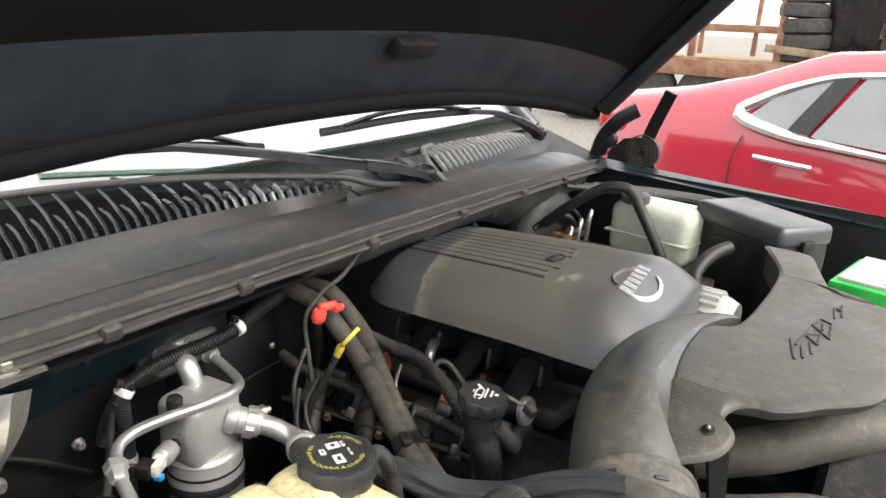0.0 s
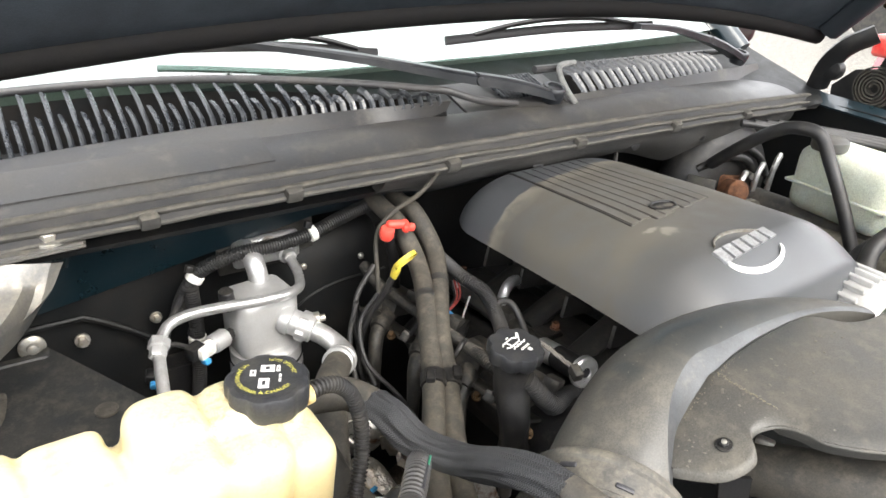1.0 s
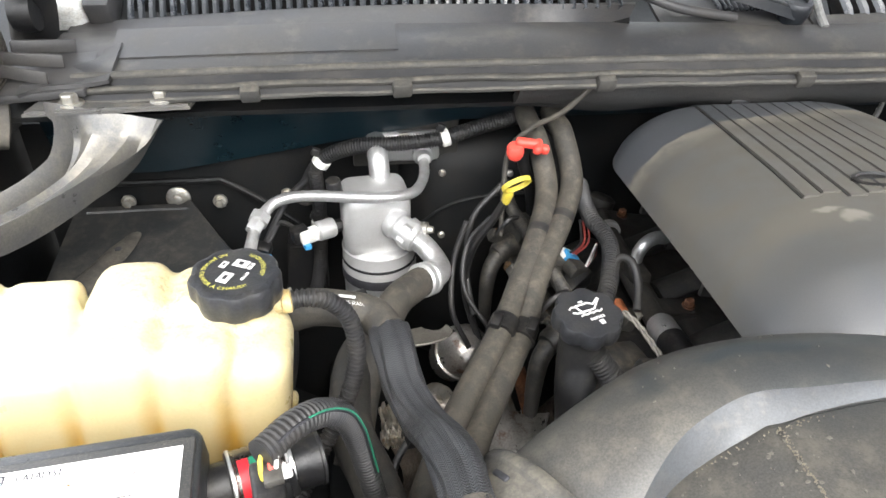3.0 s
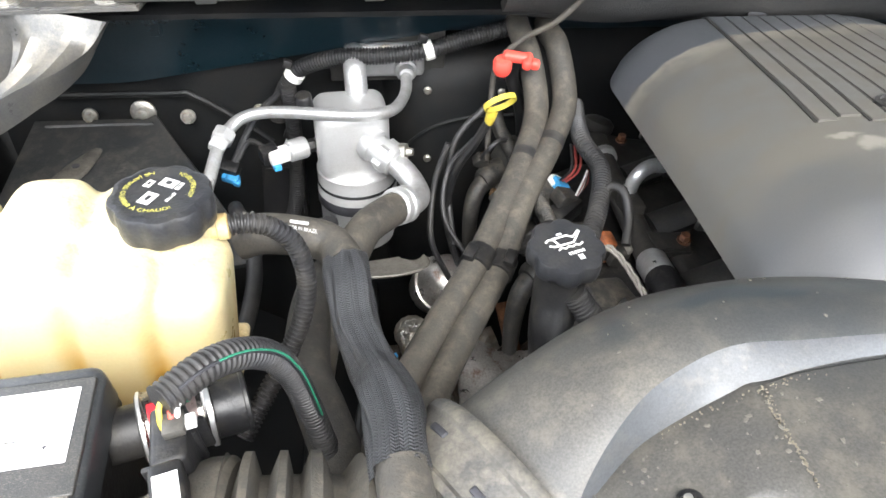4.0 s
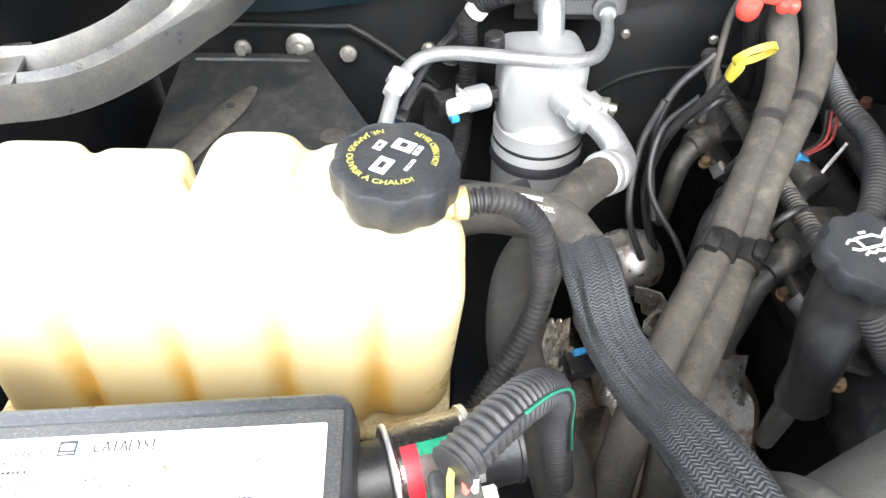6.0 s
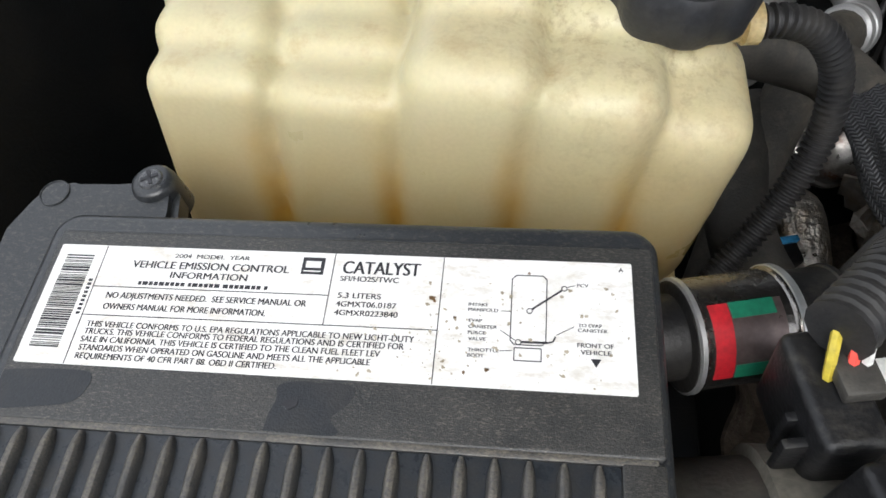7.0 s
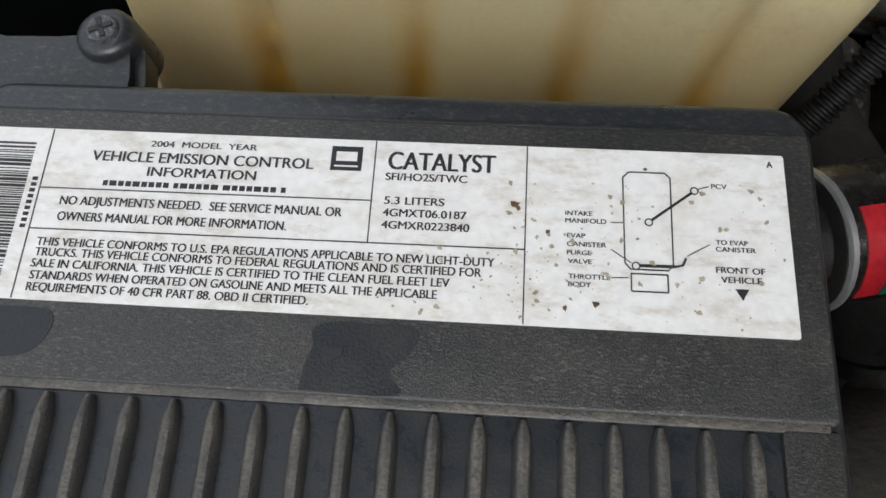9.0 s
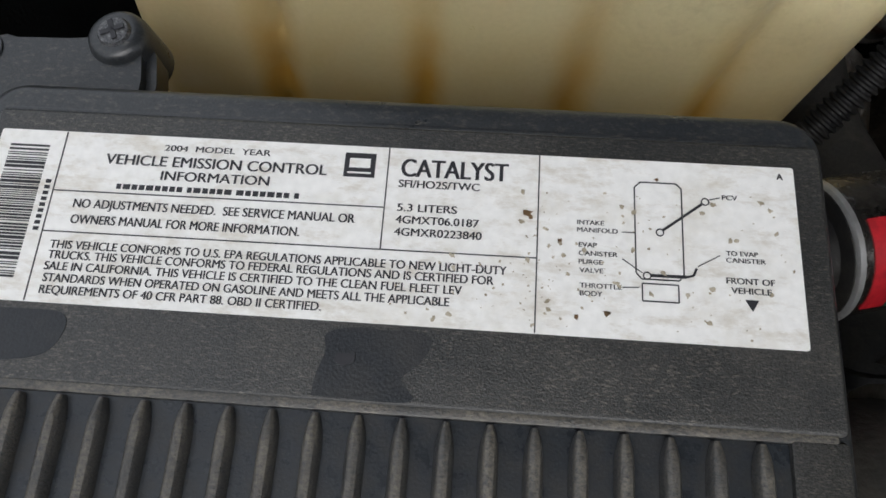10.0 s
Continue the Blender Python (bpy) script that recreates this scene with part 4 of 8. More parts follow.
# ---- engine: block, cover, manifold ----
LUGM = surface("dusty_manifold_plastic", (0.022, 0.022, 0.0215), 0.5, second=(0.034, 0.031, 0.027), size=0.02, dust=(0.075, 0.067, 0.053), dust_size=0.015, dust_amount=0.38)
block = thing("engine", (0.04, 0.15, 0.5), "dark engine block with valve cover and manifold", "engine")
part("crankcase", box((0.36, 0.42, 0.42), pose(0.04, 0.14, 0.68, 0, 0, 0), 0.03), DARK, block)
part("intake_manifold", box((0.17, 0.40, 0.10), pose(0.06, 0.16, 0.975, -4, 0, 0), 0.03, 3), BLACK, block)
for s in (-1, 1):
    part("valve_cover", box((0.10, 0.40, 0.09), pose(0.04 + s * 0.185, 0.17, 0.862, -4, s * 25, 0), 0.025, 3), BLACK, block)
for x, y, z in ((-0.087, 0.163, 0.945), (-0.081, 0.368, 0.929)):
    part("boss", plate([(-0.036, 0.016), (-0.034, -0.014), (-0.008, -0.010), (0.006, -0.009), (0.010, 0.0), (0.006, 0.009), (-0.010, 0.012)], 0.010, Matrix.Translation((x, y, z - 0.014)) @ pose(0, 0, 0, 4, 6, 0), None, 0.003), LUGM, block)
    hex_bolt((x, y, z - 0.004), (0, -0.1, 1), 0.005, 0.009, block, RUST, 1.3)
part("fuel_rail", sweep([(-0.108, 0.375, 0.924), (-0.114, 0.33, 0.927), (-0.118, 0.24, 0.930), (-0.1215, 0.145, 0.932)], 0.0125, 16), LUGM, block)
part("rail_collar", lathe([(0.012, -0.005), (0.0142, -0.004), (0.0142, 0.004), (0.012, 0.005)], axis_matrix((-0.1145, 0.325, 0.931), (0.04, 1, 0)), 20), ALUP, block, "bright metal collar")
for y in (0.085, 0.165, 0.250, 0.325):
    part("rib", box((0.090, 0.006, 0.030), pose(-0.035, y, 0.962, 0, 12, 6), 0.002), LUGM, block)
part("manifold_flange", box((0.085, 0.34, 0.030), pose(-0.062, 0.215, 0.912, -2, 8, 2), 0.009, 3), LUGM, block)
for y in (0.115, 0.205, 0.290):
    part("runner", sweep([(-0.10, y, 0.925), (-0.06, y + 0.004, 0.938), (-0.01, y + 0.008, 0.955)], 0.019, 12, flat=0.7), LUGM, block)
part("rail_block", box((0.020, 0.032, 0.022), pose(-0.119, 0.222, 0.940, 0, 0, 3), 0.004), LUGM, block)
part("rail_cap", lathe([(0.016, 0), (0.018, 0.003), (0.018, 0.012), (0.012, 0.016), (0.004, 0.017)], axis_matrix((-0.107, 0.385, 0.930), (0.3, 0.2, 0.9)), 20), LUGM, block)


def cover_z(s, y):
    """Height of the cover over its centre line (s = 0) out to its side edges (s = -1, 1)."""
    ridge = 1.1035 - 0.045 * max(0, y - 0.03) - 0.03 * max(0, y - 0.15) - 2.0 * max(0, 0.012 - y) ** 1.5
    low = 1.034 - 0.03 * max(0, y - 0.1)
    flank = max(0.0, (abs(s) - 0.33) / 0.67)
    rear = max(0.0, (y - 0.328) / 0.034)
    return low + (ridge - low) * max(0.0, 1 - flank**2.5) ** 0.66 * max(0.0, 1 - rear**2.4) ** 0.5


def cover_skin(u, v):
    y = 0.362 - 0.425 * v
    s = 2 * u - 1
    half = 0.172 - 0.035 * max(0, (y - 0.29) / 0.07) ** 2 - 0.02 * max(0, -y / 0.06) ** 2
    z = cover_z(s, y)
    if v > 0.97:
        z -= 0.03 * (v - 0.97) / 0.03
    if v == 0:
        z -= 0.012
    return (0.04 + half * s, y, z)


cover = thing("engine_cover", (0.04, 0.15, 1.02), "dusty grey moulded plastic engine cover with ribbed top and emblem", "engine cover")
part("shell", sheet(cover_skin, 60, 96, -0.004), COVER, cover)
# Dark strips: shade between the cover's ribs painted as a near-black colour.
GROOVE = surface("painted_groove_shade", (0.016, 0.015, 0.014), 0.8, second=(0.03, 0.027, 0.022), size=0.01, bump=0)
for i in range(9):
    x = -0.0306 + 0.0172 * i
    long = 0.232 + (0.012, 0.008, 0.016, 0.012, 0.004, 0.008, 0.002, 0.0, 0.0)[i]
    pts, cut = [], []
    for k in range(17):
        y = 0.345 - long * k / 16
        xx = x + 0.004 - 0.016 * (k / 16) * (1 - i / 9)
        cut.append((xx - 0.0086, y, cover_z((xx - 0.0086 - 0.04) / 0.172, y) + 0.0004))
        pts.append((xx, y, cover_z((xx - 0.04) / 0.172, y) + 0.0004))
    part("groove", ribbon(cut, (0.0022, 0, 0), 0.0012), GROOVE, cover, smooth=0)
    if i < 8:
        part("rib", ribbon(pts, (0.0152, 0, 0), 0.0026), COVER, cover, smooth=0)
part("filler_well", lathe([(0.016, -0.001), (0.016, 0.0015), (0.013, 0.002), (0.012, 0.0)], Matrix.Translation((0.026, 0.122, 1.1010)) @ Matrix.Diagonal((1.3, 0.8, 1, 1)), 24), BLACK, cover, "dark oval well in the cover top")


def on_front(a, b, lift=0.0015):
    """A place on the emblem's slope: a across, b up, in metres."""
    y = -0.012 + 0.92 * b
    x = 0.014 + a
    return Vector((x, y, cover_z((x - 0.04) / 0.172, y) + lift))


def ring_band(r0, r1, lo, hi, n, squash, width):
    bm = bmesh.new()
    vs = []
    for i in range(n + 1):
        t = radians(lo + (hi - lo) * i / n)
        w = width * math.sin(math.pi * i / n) ** 0.6 + 0.0004
        vs.append([on_front((r0 + k) * math.cos(t), (r0 + k) * squash * math.sin(t) + 0.006, z) for k, z in ((0, 0.0), (0, 0.003), (w, 0.003), (w, 0.0))])
    vv = [[bm.verts.new(p) for p in q] for q in vs]
    for a, b in zip(vv, vv[1:]):
        for k in range(4):
            bm.faces.new((a[k], a[(k + 1) % 4], b[(k + 1) % 4], b[k]))
    bm.faces.new(vv[0])
    bm.faces.new(vv[-1][::-1])
    return bm


part("emblem_swoosh", ring_band(0.046, 0, 190, 345, 30, 0.50, 0.009), WPRINT, cover, "white crescent of the emblem")
part("emblem_arc", ring_band(0.047, 0, 35, 148, 24, 0.74, 0.003), STEEL, cover, "silver arc of the emblem")
SILVERP = surface("worn_silver_emblem_paint", (0.36, 0.37, 0.38), 0.35, metal=0.4, second=(0.28, 0.28, 0.28), size=0.01)
for i in range(6):
    a = -0.052 + 0.0178 * i
    b = 0.004 + 0.0020 * i
    bm = bmesh.new()
    low = [on_front(a + 0.0025, b - 0.003, 0), on_front(a + 0.0150, b - 0.002, 0), on_front(a + 0.0142, b + 0.0165, 0), on_front(a + 0.0005, b + 0.0150, 0)]
    lo = [bm.verts.new(p) for p in low]
    hi = [bm.verts.new(p + Vector((0, -0.001, 0.003))) for p in low]
    bm.faces.new(lo[::-1])
    bm.faces.new(hi)
    for k in range(4):
        bm.faces.new((lo[k], lo[(k + 1) % 4], hi[(k + 1) % 4], hi[k]))
    part("emblem_block", bm, SILVERP, cover, "silver block standing for emblem lettering", 0)

# ---- air duct over the engine's front ----
duct = thing("air_intake_duct", (-0.1, -0.15, 1.0), "dusty black moulded air intake duct with elbow and flat resonator", "air duct")
# Bluer copy of the duct plastic: the facet's sky sheen put into its colour.
FACETM = surface("sky_sheen_duct_plastic", (0.052, 0.056, 0.061), 0.42, second=(0.043, 0.045, 0.047), amount=0.45, size=0.02, fine=0.0012, spec=0.75, grain=0.06, bump=0.08, dust=(0.115, 0.106, 0.09), dust_size=0.012, dust_amount=0.2)
STATIONS = (  # spine x, y, z, way out in degrees, tube radius, the crease's distance and height, where the facet starts
    (-0.318, -0.128, 1.004, -62, 0.055, 0.050, 1.026, 30),
    (-0.288, -0.112, 1.022, -76, 0.055, 0.042, 1.048, 50),
    (-0.254, -0.095, 1.038, -89, 0.054, 0.038, 1.062, 60),
    (-0.226, -0.086, 1.045, -94, 0.053, 0.038, 1.0725, 65),
    (-0.195, -0.080, 1.048, -100, 0.052, 0.038, 1.0825, 68),
    (-0.158, -0.077, 1.049, -105, 0.051, 0.034, 1.0880, 65),
    (-0.105, -0.079, 1.047, -107, 0.050, 0.026, 1.0885, 69),
    (-0.045, -0.088, 1.045, -100, 0.047, 0.017, 1.0885, 76),
    (0.005, -0.104, 1.044, -94, 0.042, 0.012, 1.0840, 82),
    (0.045, -0.118, 1.040, -90, 0.036, 0.010, 1.0740, 86))


def spline(rows, t):
    """A smooth curve through rows of numbers, t from 0 to 1."""
    x = t * (len(rows) - 1)
    i = min(int(x), len(rows) - 2)
    k = x - i
    a, b, c, d = (np.array(rows[min(max(j, 0), len(rows) - 1)]) for j in (i - 1, i, i + 1, i + 2))
    return 0.5 * (2 * b + (c - a) * k + (2 * a - 5 * b + 4 * c - d) * k * k + (3 * b - a - 3 * c + d) * k**3)


ARC = 28


def duct_ring(t):
    """One closed section of the elbow: the tube's arc, the bevelled facet and the hollow underside."""
    x, y, z, ang, r, ac, zc, q1 = spline(STATIONS, t)
    o, f = Vector((x, y, 0)), Vector((math.cos(radians(ang)), math.sin(radians(ang)), 0))
    pts = [(r * math.cos(radians(250 + (q1 - 250) * k / ARC)), z + r * math.sin(radians(250 + (q1 - 250) * k / ARC))) for k in range(ARC + 1)]
    pts += [(pts[-1][0] * 0.5 + ac * 0.5, pts[-1][1] * 0.5 + zc * 0.5 + 0.0004), (ac, zc), (ac + 0.001, zc - 0.006), (ac, z - 0.03), (0.2 * r, z - 0.048)]
    return [o + f * a + Vector((0, 0, h)) for a, h in pts]


bm = bmesh.new()
rows = [[bm.verts.new(p) for p in duct_ring(i / 90)] for i in range(91)]
for a, b in zip(rows, rows[1:]):
    for k in range(len(a)):
        j = (k + 1) % len(a)
        bm.faces.new((a[k], a[j], b[j], b[k])).material_index = 1 if k in (ARC, ARC + 1) else 0
bm.faces.new(rows[0][::-1])
bm.faces.new(rows[-1])
part("elbow", bm, [DUCTM, FACETM], duct, smooth=14)

# flat resonator with the bolted tab at one end and the inlet at the other: plan of its inner and outer edge
INNER = ((-0.276, -0.145), (-0.250, -0.130), (-0.222, -0.122), (-0.192, -0.1175), (-0.168, -0.112), (-0.110, -0.106), (-0.045, -0.108), (-0.010, -0.138), (0.09, -0.146), (0.205, -0.147), (0.26, -0.136), (0.36, -0.100))
OUTER = ((-0.276, -0.153), (-0.258, -0.178), (-0.234, -0.1855), (-0.219, -0.171), (-0.203, -0.178), (-0.194, -0.195), (-0.189, -0.212), (-0.157, -0.242), (-0.075, -0.296), (0.150, -0.300), (0.190, -0.220), (0.356, -0.168))


def panel_z(x):
    fold = max(0.0, -0.195 - x)
    return 1.0880 - 0.42 * max(0.0, fold - 0.002)


def panel_skin(u, v):
    """The resonator's skin: v from the crease over its flat top to its rolled edge and skirt."""
    a, b = spline(INNER, u), spline(OUTER, u)
    far = float(np.linalg.norm(b - a))
    way = (b - a) / far
    deep = 0.005 + 0.013 * min(1.0, max(0.0, (u - 0.30) / 0.10))
    roll = 0.004 + 0.012 * min(1.0, max(0.0, (u - 0.30) / 0.10))
    row = ((-0.006, -0.003), (0.0, 0.0), (0.3 * far, 0.0), (0.6 * far, 0.0), (far - 1.5 * roll, 0.0), (far - 0.9 * roll, -0.0006), (far - 0.4 * roll, -0.0020), (far, -0.0048), (far + 0.0003, -0.0058), (far - 0.0020, -0.0062), (far - 0.003, -0.4 * deep - 0.004), (far - 0.008, -deep), (far - 0.022, -deep - 0.004))
    d, h = row[int(round(v * 12))]
    p = a + way * d
    return (p[0], p[1], panel_z(p[0]) + h)


part("resonator", sheet(panel_skin, 110, 12, -0.0025), DUCTM, duct, smooth=30)
part("inlet_wall", sheet(lambda u, v: (*spline(INNER, 0.56 + 0.44 * u), 1.0875 - 0.05 * v), 40, 3, 0.003), DUCTM, duct)
hex_bolt((-0.240, -0.163, panel_z(-0.240) + 0.0005), (-0.35, 0, 0.93), 0.0036, 0.004, duct, BLACK, 1.7)
part("bolt_tip", lathe([(0.0020, 0), (0.0020, 0.0014), (0.001, 0.0018)], axis_matrix((-0.2414, -0.163, panel_z(-0.240) + 0.0040), (-0.35, 0, 0.93)), 10), STEEL, duct)
DUSTM = surface("pale_dust_spot", (0.14, 0.13, 0.108), 0.7, second=(0.10, 0.092, 0.076), size=0.004, bump=0.2)
CREASE = surface("dried_mud_streak", (0.19, 0.168, 0.128), 0.9, second=(0.13, 0.113, 0.085), size=0.004, bump=0.5)


def duct_spot(t, k, w):
    """A place and normal on the elbow's upper side: t along it, k the section's corner, w towards the next."""
    r0, r1 = duct_ring(t), duct_ring(t + 0.004)
    p, q = r0[k] * (1 - w) + r0[k + 1] * w, r1[k] * (1 - w) + r1[k + 1] * w
    n = (r0[k + 1] - r0[k]).cross(q - p).normalized()
    n = -n if n.z < 0 else n
    return p + n * 0.0002, n


rnd = random.Random(11)
for i in range(90):
    k = i / 89
    x, y = -0.1925 - 0.001 * math.sin(3 * k) + rnd.uniform(-0.0013, 0.0013) * (1.6 - k), -0.119 - 0.050 * k + rnd.uniform(-0.0015, 0.0015)
    part("mud_flake", flake(Vector((x, y, panel_z(x) + 0.0002)), Vector((0, 0, 1)), rnd.uniform(0.0004, 0.0011), i), CREASE, duct, smooth=0)
for i in range(40):
    k = i / 39
    p = spline(INNER, 0.12 + 0.26 * k)
    x, y = p[0] + rnd.uniform(-0.002, 0.002), p[1] - 0.002 + rnd.uniform(-0.002, 0.001)
    part("mud_flake", flake(Vector((x, y, panel_z(x) + 0.0003)), Vector((-0.3 if x < -0.2 else 0, 0, 1)), rnd.uniform(0.0004, 0.0010), 300 + i), CREASE, duct, smooth=0)
for i in range(120):
    u, v = rnd.uniform(0.02, 0.95), rnd.uniform(0.08, 0.94)
    a, b = spline(INNER, u), spline(OUTER, u)
    x, y = a + (b - a) * v
    r = rnd.choice((0.0004, 0.0006, 0.0009, 0.0013, 0.0019))
    part("dust_spot", flake(Vector((x, y, panel_z(x) + 0.0002)), Vector((-0.39 if x < -0.2 else 0, 0, 1)), r, 100 + i), DUSTM, duct, smooth=0)
for i in range(14):
    p, n = duct_spot(rnd.uniform(0.12, 0.7), rnd.choice((19, 21, 23, 25)), rnd.random())
    part("dust_spot", flake(p, n, rnd.uniform(0.0005, 0.0013), 400 + i), DUSTM, duct, smooth=0)
LINES = (((-0.07, -0.205), (-0.018, -0.193)), ((-0.062, -0.212), (-0.03, -0.206)), ((-0.045, -0.218), (-0.012, -0.212)),
         ((0.010, -0.203), (-0.015, -0.220)), ((-0.015, -0.220), (0.020, -0.219)), ((0.020, -0.219), (0.010, -0.203)), ((-0.03, -0.2), (0.025, -0.206)),
         ((0.045, -0.207), (0.012, -0.229)), ((0.012, -0.229), (0.062, -0.226)), ((0.062, -0.226), (0.073, -0.212)), ((0.073, -0.212), (0.045, -0.207)), ((0.035, -0.219), (0.055, -0.217)),
         ((0.085, -0.226), (0.125, -0.222)), ((0.095, -0.233), (0.140, -0.229)), ((0.125, -0.222), (0.118, -0.230)))
for (xa, ya), (xb, yb) in LINES:
    part("raised_symbol", sweep([(xa, ya, 1.0884), (xb, yb, 1.0884)], 0.0016, 6, raw=True), RUBBER2, duct, smooth=0)

# clamp cuff and bellows between the duct and the air-flow sensor
MAFM = surface("cast_sensor_grey", (0.055, 0.052, 0.046), 0.5, second=(0.042, 0.039, 0.035), size=0.02, dust=(0.105, 0.095, 0.077), dust_size=0.012)
BANDM = surface("pale_dusty_band", (0.24, 0.22, 0.18), 0.5, second=(0.14, 0.128, 0.103), size=0.02)
CUFFM = surface("dusty_cuff_rubber", (0.05, 0.049, 0.047), 0.6, second=(0.08, 0.074, 0.063), size=0.03, bump=0.2, dust=(0.2, 0.18, 0.14), dust_size=0.02, dust_amount=0.42)
AX = Vector((0.80, 0.52, 0.28)).normalized()
RINGC = Vector((-0.322, -0.130, 1.006))
cuff = thing("intake_bellows", (-0.38, -0.18, 0.93), "dusty black rubber intake bellows with ribbed folds and cuff", "intake hose")
part("cuff", lathe([(0.052, -0.042), (0.0605, -0.04), (0.0605, -0.012), (0.063, -0.010), (0.063, -0.006), (0.0605, -0.004), (0.0605, 0.016), (0.0625, 0.018), (0.0625, 0.023), (0.060, 0.026), (0.054, 0.027)], axis_matrix(RINGC, AX), 48), CUFFM, cuff)
CUFF = axis_matrix(RINGC, AX)
for q in ((-0.330, -0.107, 1.056), (-0.318, -0.141, 1.057), (-0.312, -0.172, 1.040), (-0.342, -0.078, 1.036)):
    q = CUFF.inverted() @ Vector(q)
    a = math.atan2(q.y, q.x)
    part("cuff_slot", box((0.003, 0.013, 0.004), CUFF @ Matrix.Rotation(a, 4, "Z") @ pose(0.0603, 0, min(0.010, q.z - 0.010)), 0.001), INK, cuff)
part("cuff_band", lathe([(0.0600, -0.041), (0.0635, -0.039), (0.0635, -0.034), (0.0605, -0.032)], CUFF, 48), CUFFM, cuff)
p0 = RINGC - AX * 0.04
p3 = Vector((-0.446, -0.153, 1.014))
part("bellows", sweep([p0, p0 - AX * 0.012, Vector((-0.392, -0.152, 1.006)), Vector((-0.42, -0.152, 1.011)), p3], 0.0530, 36, ridge=(0.0145, 0.0115)), RUBBER, cuff)
part("end_collar", lathe([(0.050, -0.010), (0.0555, -0.009), (0.0570, -0.004), (0.0570, 0.006), (0.054, 0.009)], axis_matrix(p3, (1, 0.02, 0)), 40), RUBBER, cuff)
maf = thing("air_flow_sensor", (-0.50, -0.165, 0.93), "grey cylindrical air flow sensor with black plug housing", "air flow sensor")
part("tube", sweep([p3 + Vector((-0.004, 0, 0)), Vector((-0.50, -0.160, 1.004)), Vector((-0.545, -0.168, 0.99))], 0.0475, 32), MAFM, maf)
part("band", lathe([(0.048, -0.013), (0.0512, -0.012), (0.0512, 0.006), (0.048, 0.007)], axis_matrix(Vector((-0.458, -0.155, 1.011)), (1, 0.05, 0.1)), 36), BANDM, maf, "pale clamp band")
part("flange", lathe([(0.046, -0.004), (0.056, -0.003), (0.056, 0.003), (0.046, 0.004)], axis_matrix(Vector((-0.522, -0.166, 0.995)), (1, 0.06, 0.1)), 36), MAFM, maf)
hex_bolt((-0.524, -0.128, 1.036), (0, 0.4, 1), 0.005, 0.006, maf)
HB = Matrix.Translation((-0.453, -0.158, 1.063)) @ pose(0, 0, 0, 0, 0, -73.3)
part("plug_housing", box((0.056, 0.0145, 0.040), HB, 0.003, 3), BLACK, maf)
part("sticker", box((0.041, 0.0102, 0.0008), HB @ pose(0.0, 0, 0.0203), 0), PAPER, maf, "white printed sticker")
part("side_plate", box((0.030, 0.0008, 0.012), HB @ pose(0.004, -0.0074, 0.004), 0), MAFM, maf)
GREYINK = surface("faded_print", (0.42, 0.42, 0.42), 0.5, bump=0)
for k in range(11):
    part("sticker_print", box((0.0009, 0.0050, 0.0003), HB @ pose(-0.015 + 0.0017 * k + 0.0004 * (k % 3), 0.0015, 0.0208), 0), GREYINK, maf, smooth=0)
part("sticker_print", box((0.018, 0.0008, 0.0003), HB @ pose(0.002, -0.0030, 0.0208), 0), GREYINK, maf, smooth=0)
part("plug", box((0.033, 0.0165, 0.034), pose(-0.4640, -0.110, 1.057, 6, 0, -78), 0.003, 3), BLACK, maf)
for k in range(4):
    part("plug_rib", box((0.003, 0.0185, 0.022), pose(-0.4665 + 0.0018 * k, -0.121 + 0.0075 * k, 1.054, 6, 0, -78), 0.001), BLACK, maf)
part("latch", box((0.012, 0.010, 0.005), pose(-0.462, -0.109, 1.077, 6, 0, -78), 0.001), MAFM, maf)
part("latch_pin", box((0.007, 0.007, 0.004), pose(-0.456, -0.107, 1.076, 6, 0, -78), 0.001), WHITE, maf)
for k, (mat_, dx) in enumerate(((YELP, -0.002), (REDP, 0.003), (WHITE, 0.006))):
    part("wire", sweep([Vector((-0.465 + dx, -0.109, 1.072)), Vector((-0.4665 + dx, -0.106, 1.081)), Vector((-0.465 + dx, -0.098, 1.085))], 0.0014, 6), mat_, maf)

can = thing("filter_canister", (-0.475, -0.075, 0.98), "metal canister with red and green paper band", "canister")
CAX = Vector((0.949, 0.314, -0.04)).normalized()
CM = axis_matrix(Vector((-0.4923, -0.0755, 1.0320)) - CAX * 0.0150, CAX) @ Matrix.Scale(0.89, 4)
part("neck", lathe([(0.014, -0.012), (0.016, -0.008), (0.016, 0.016)], CM, 24), BLACK, can)
CANM = surface("dull_canister_metal", (0.26, 0.245, 0.23), 0.22, metal=0.95, second=(0.16, 0.14, 0.12), amount=0.4, size=0.012)
part("shell", lathe([(0.015, 0.0165), (0.0205, 0.0150), (0.0216, 0.0158), (0.0216, 0.0178), (0.0206, 0.0188), (0.0206, 0.050), (0.0216, 0.051), (0.0218, 0.053), (0.0216, 0.055), (0.018, 0.056)], CM, 40), CANM, can)
part("rim", lathe([(0.0208, 0.0150), (0.0217, 0.0156), (0.0217, 0.0172), (0.0208, 0.0178)], CM, 40), ALUP, can, "bright metal rim")
part("rim", lathe([(0.0214, 0.0515), (0.0222, 0.0520), (0.0222, 0.0545), (0.0214, 0.055)], CM, 40), ALUP, can)
# Black disc standing in for the dark inside of the rim.
part("end_plate", lathe([(0.010, 0.0140), (0.0195, 0.0142), (0.0206, 0.0147), (0.0206, 0.0160)], CM, 32), BLACK, can)
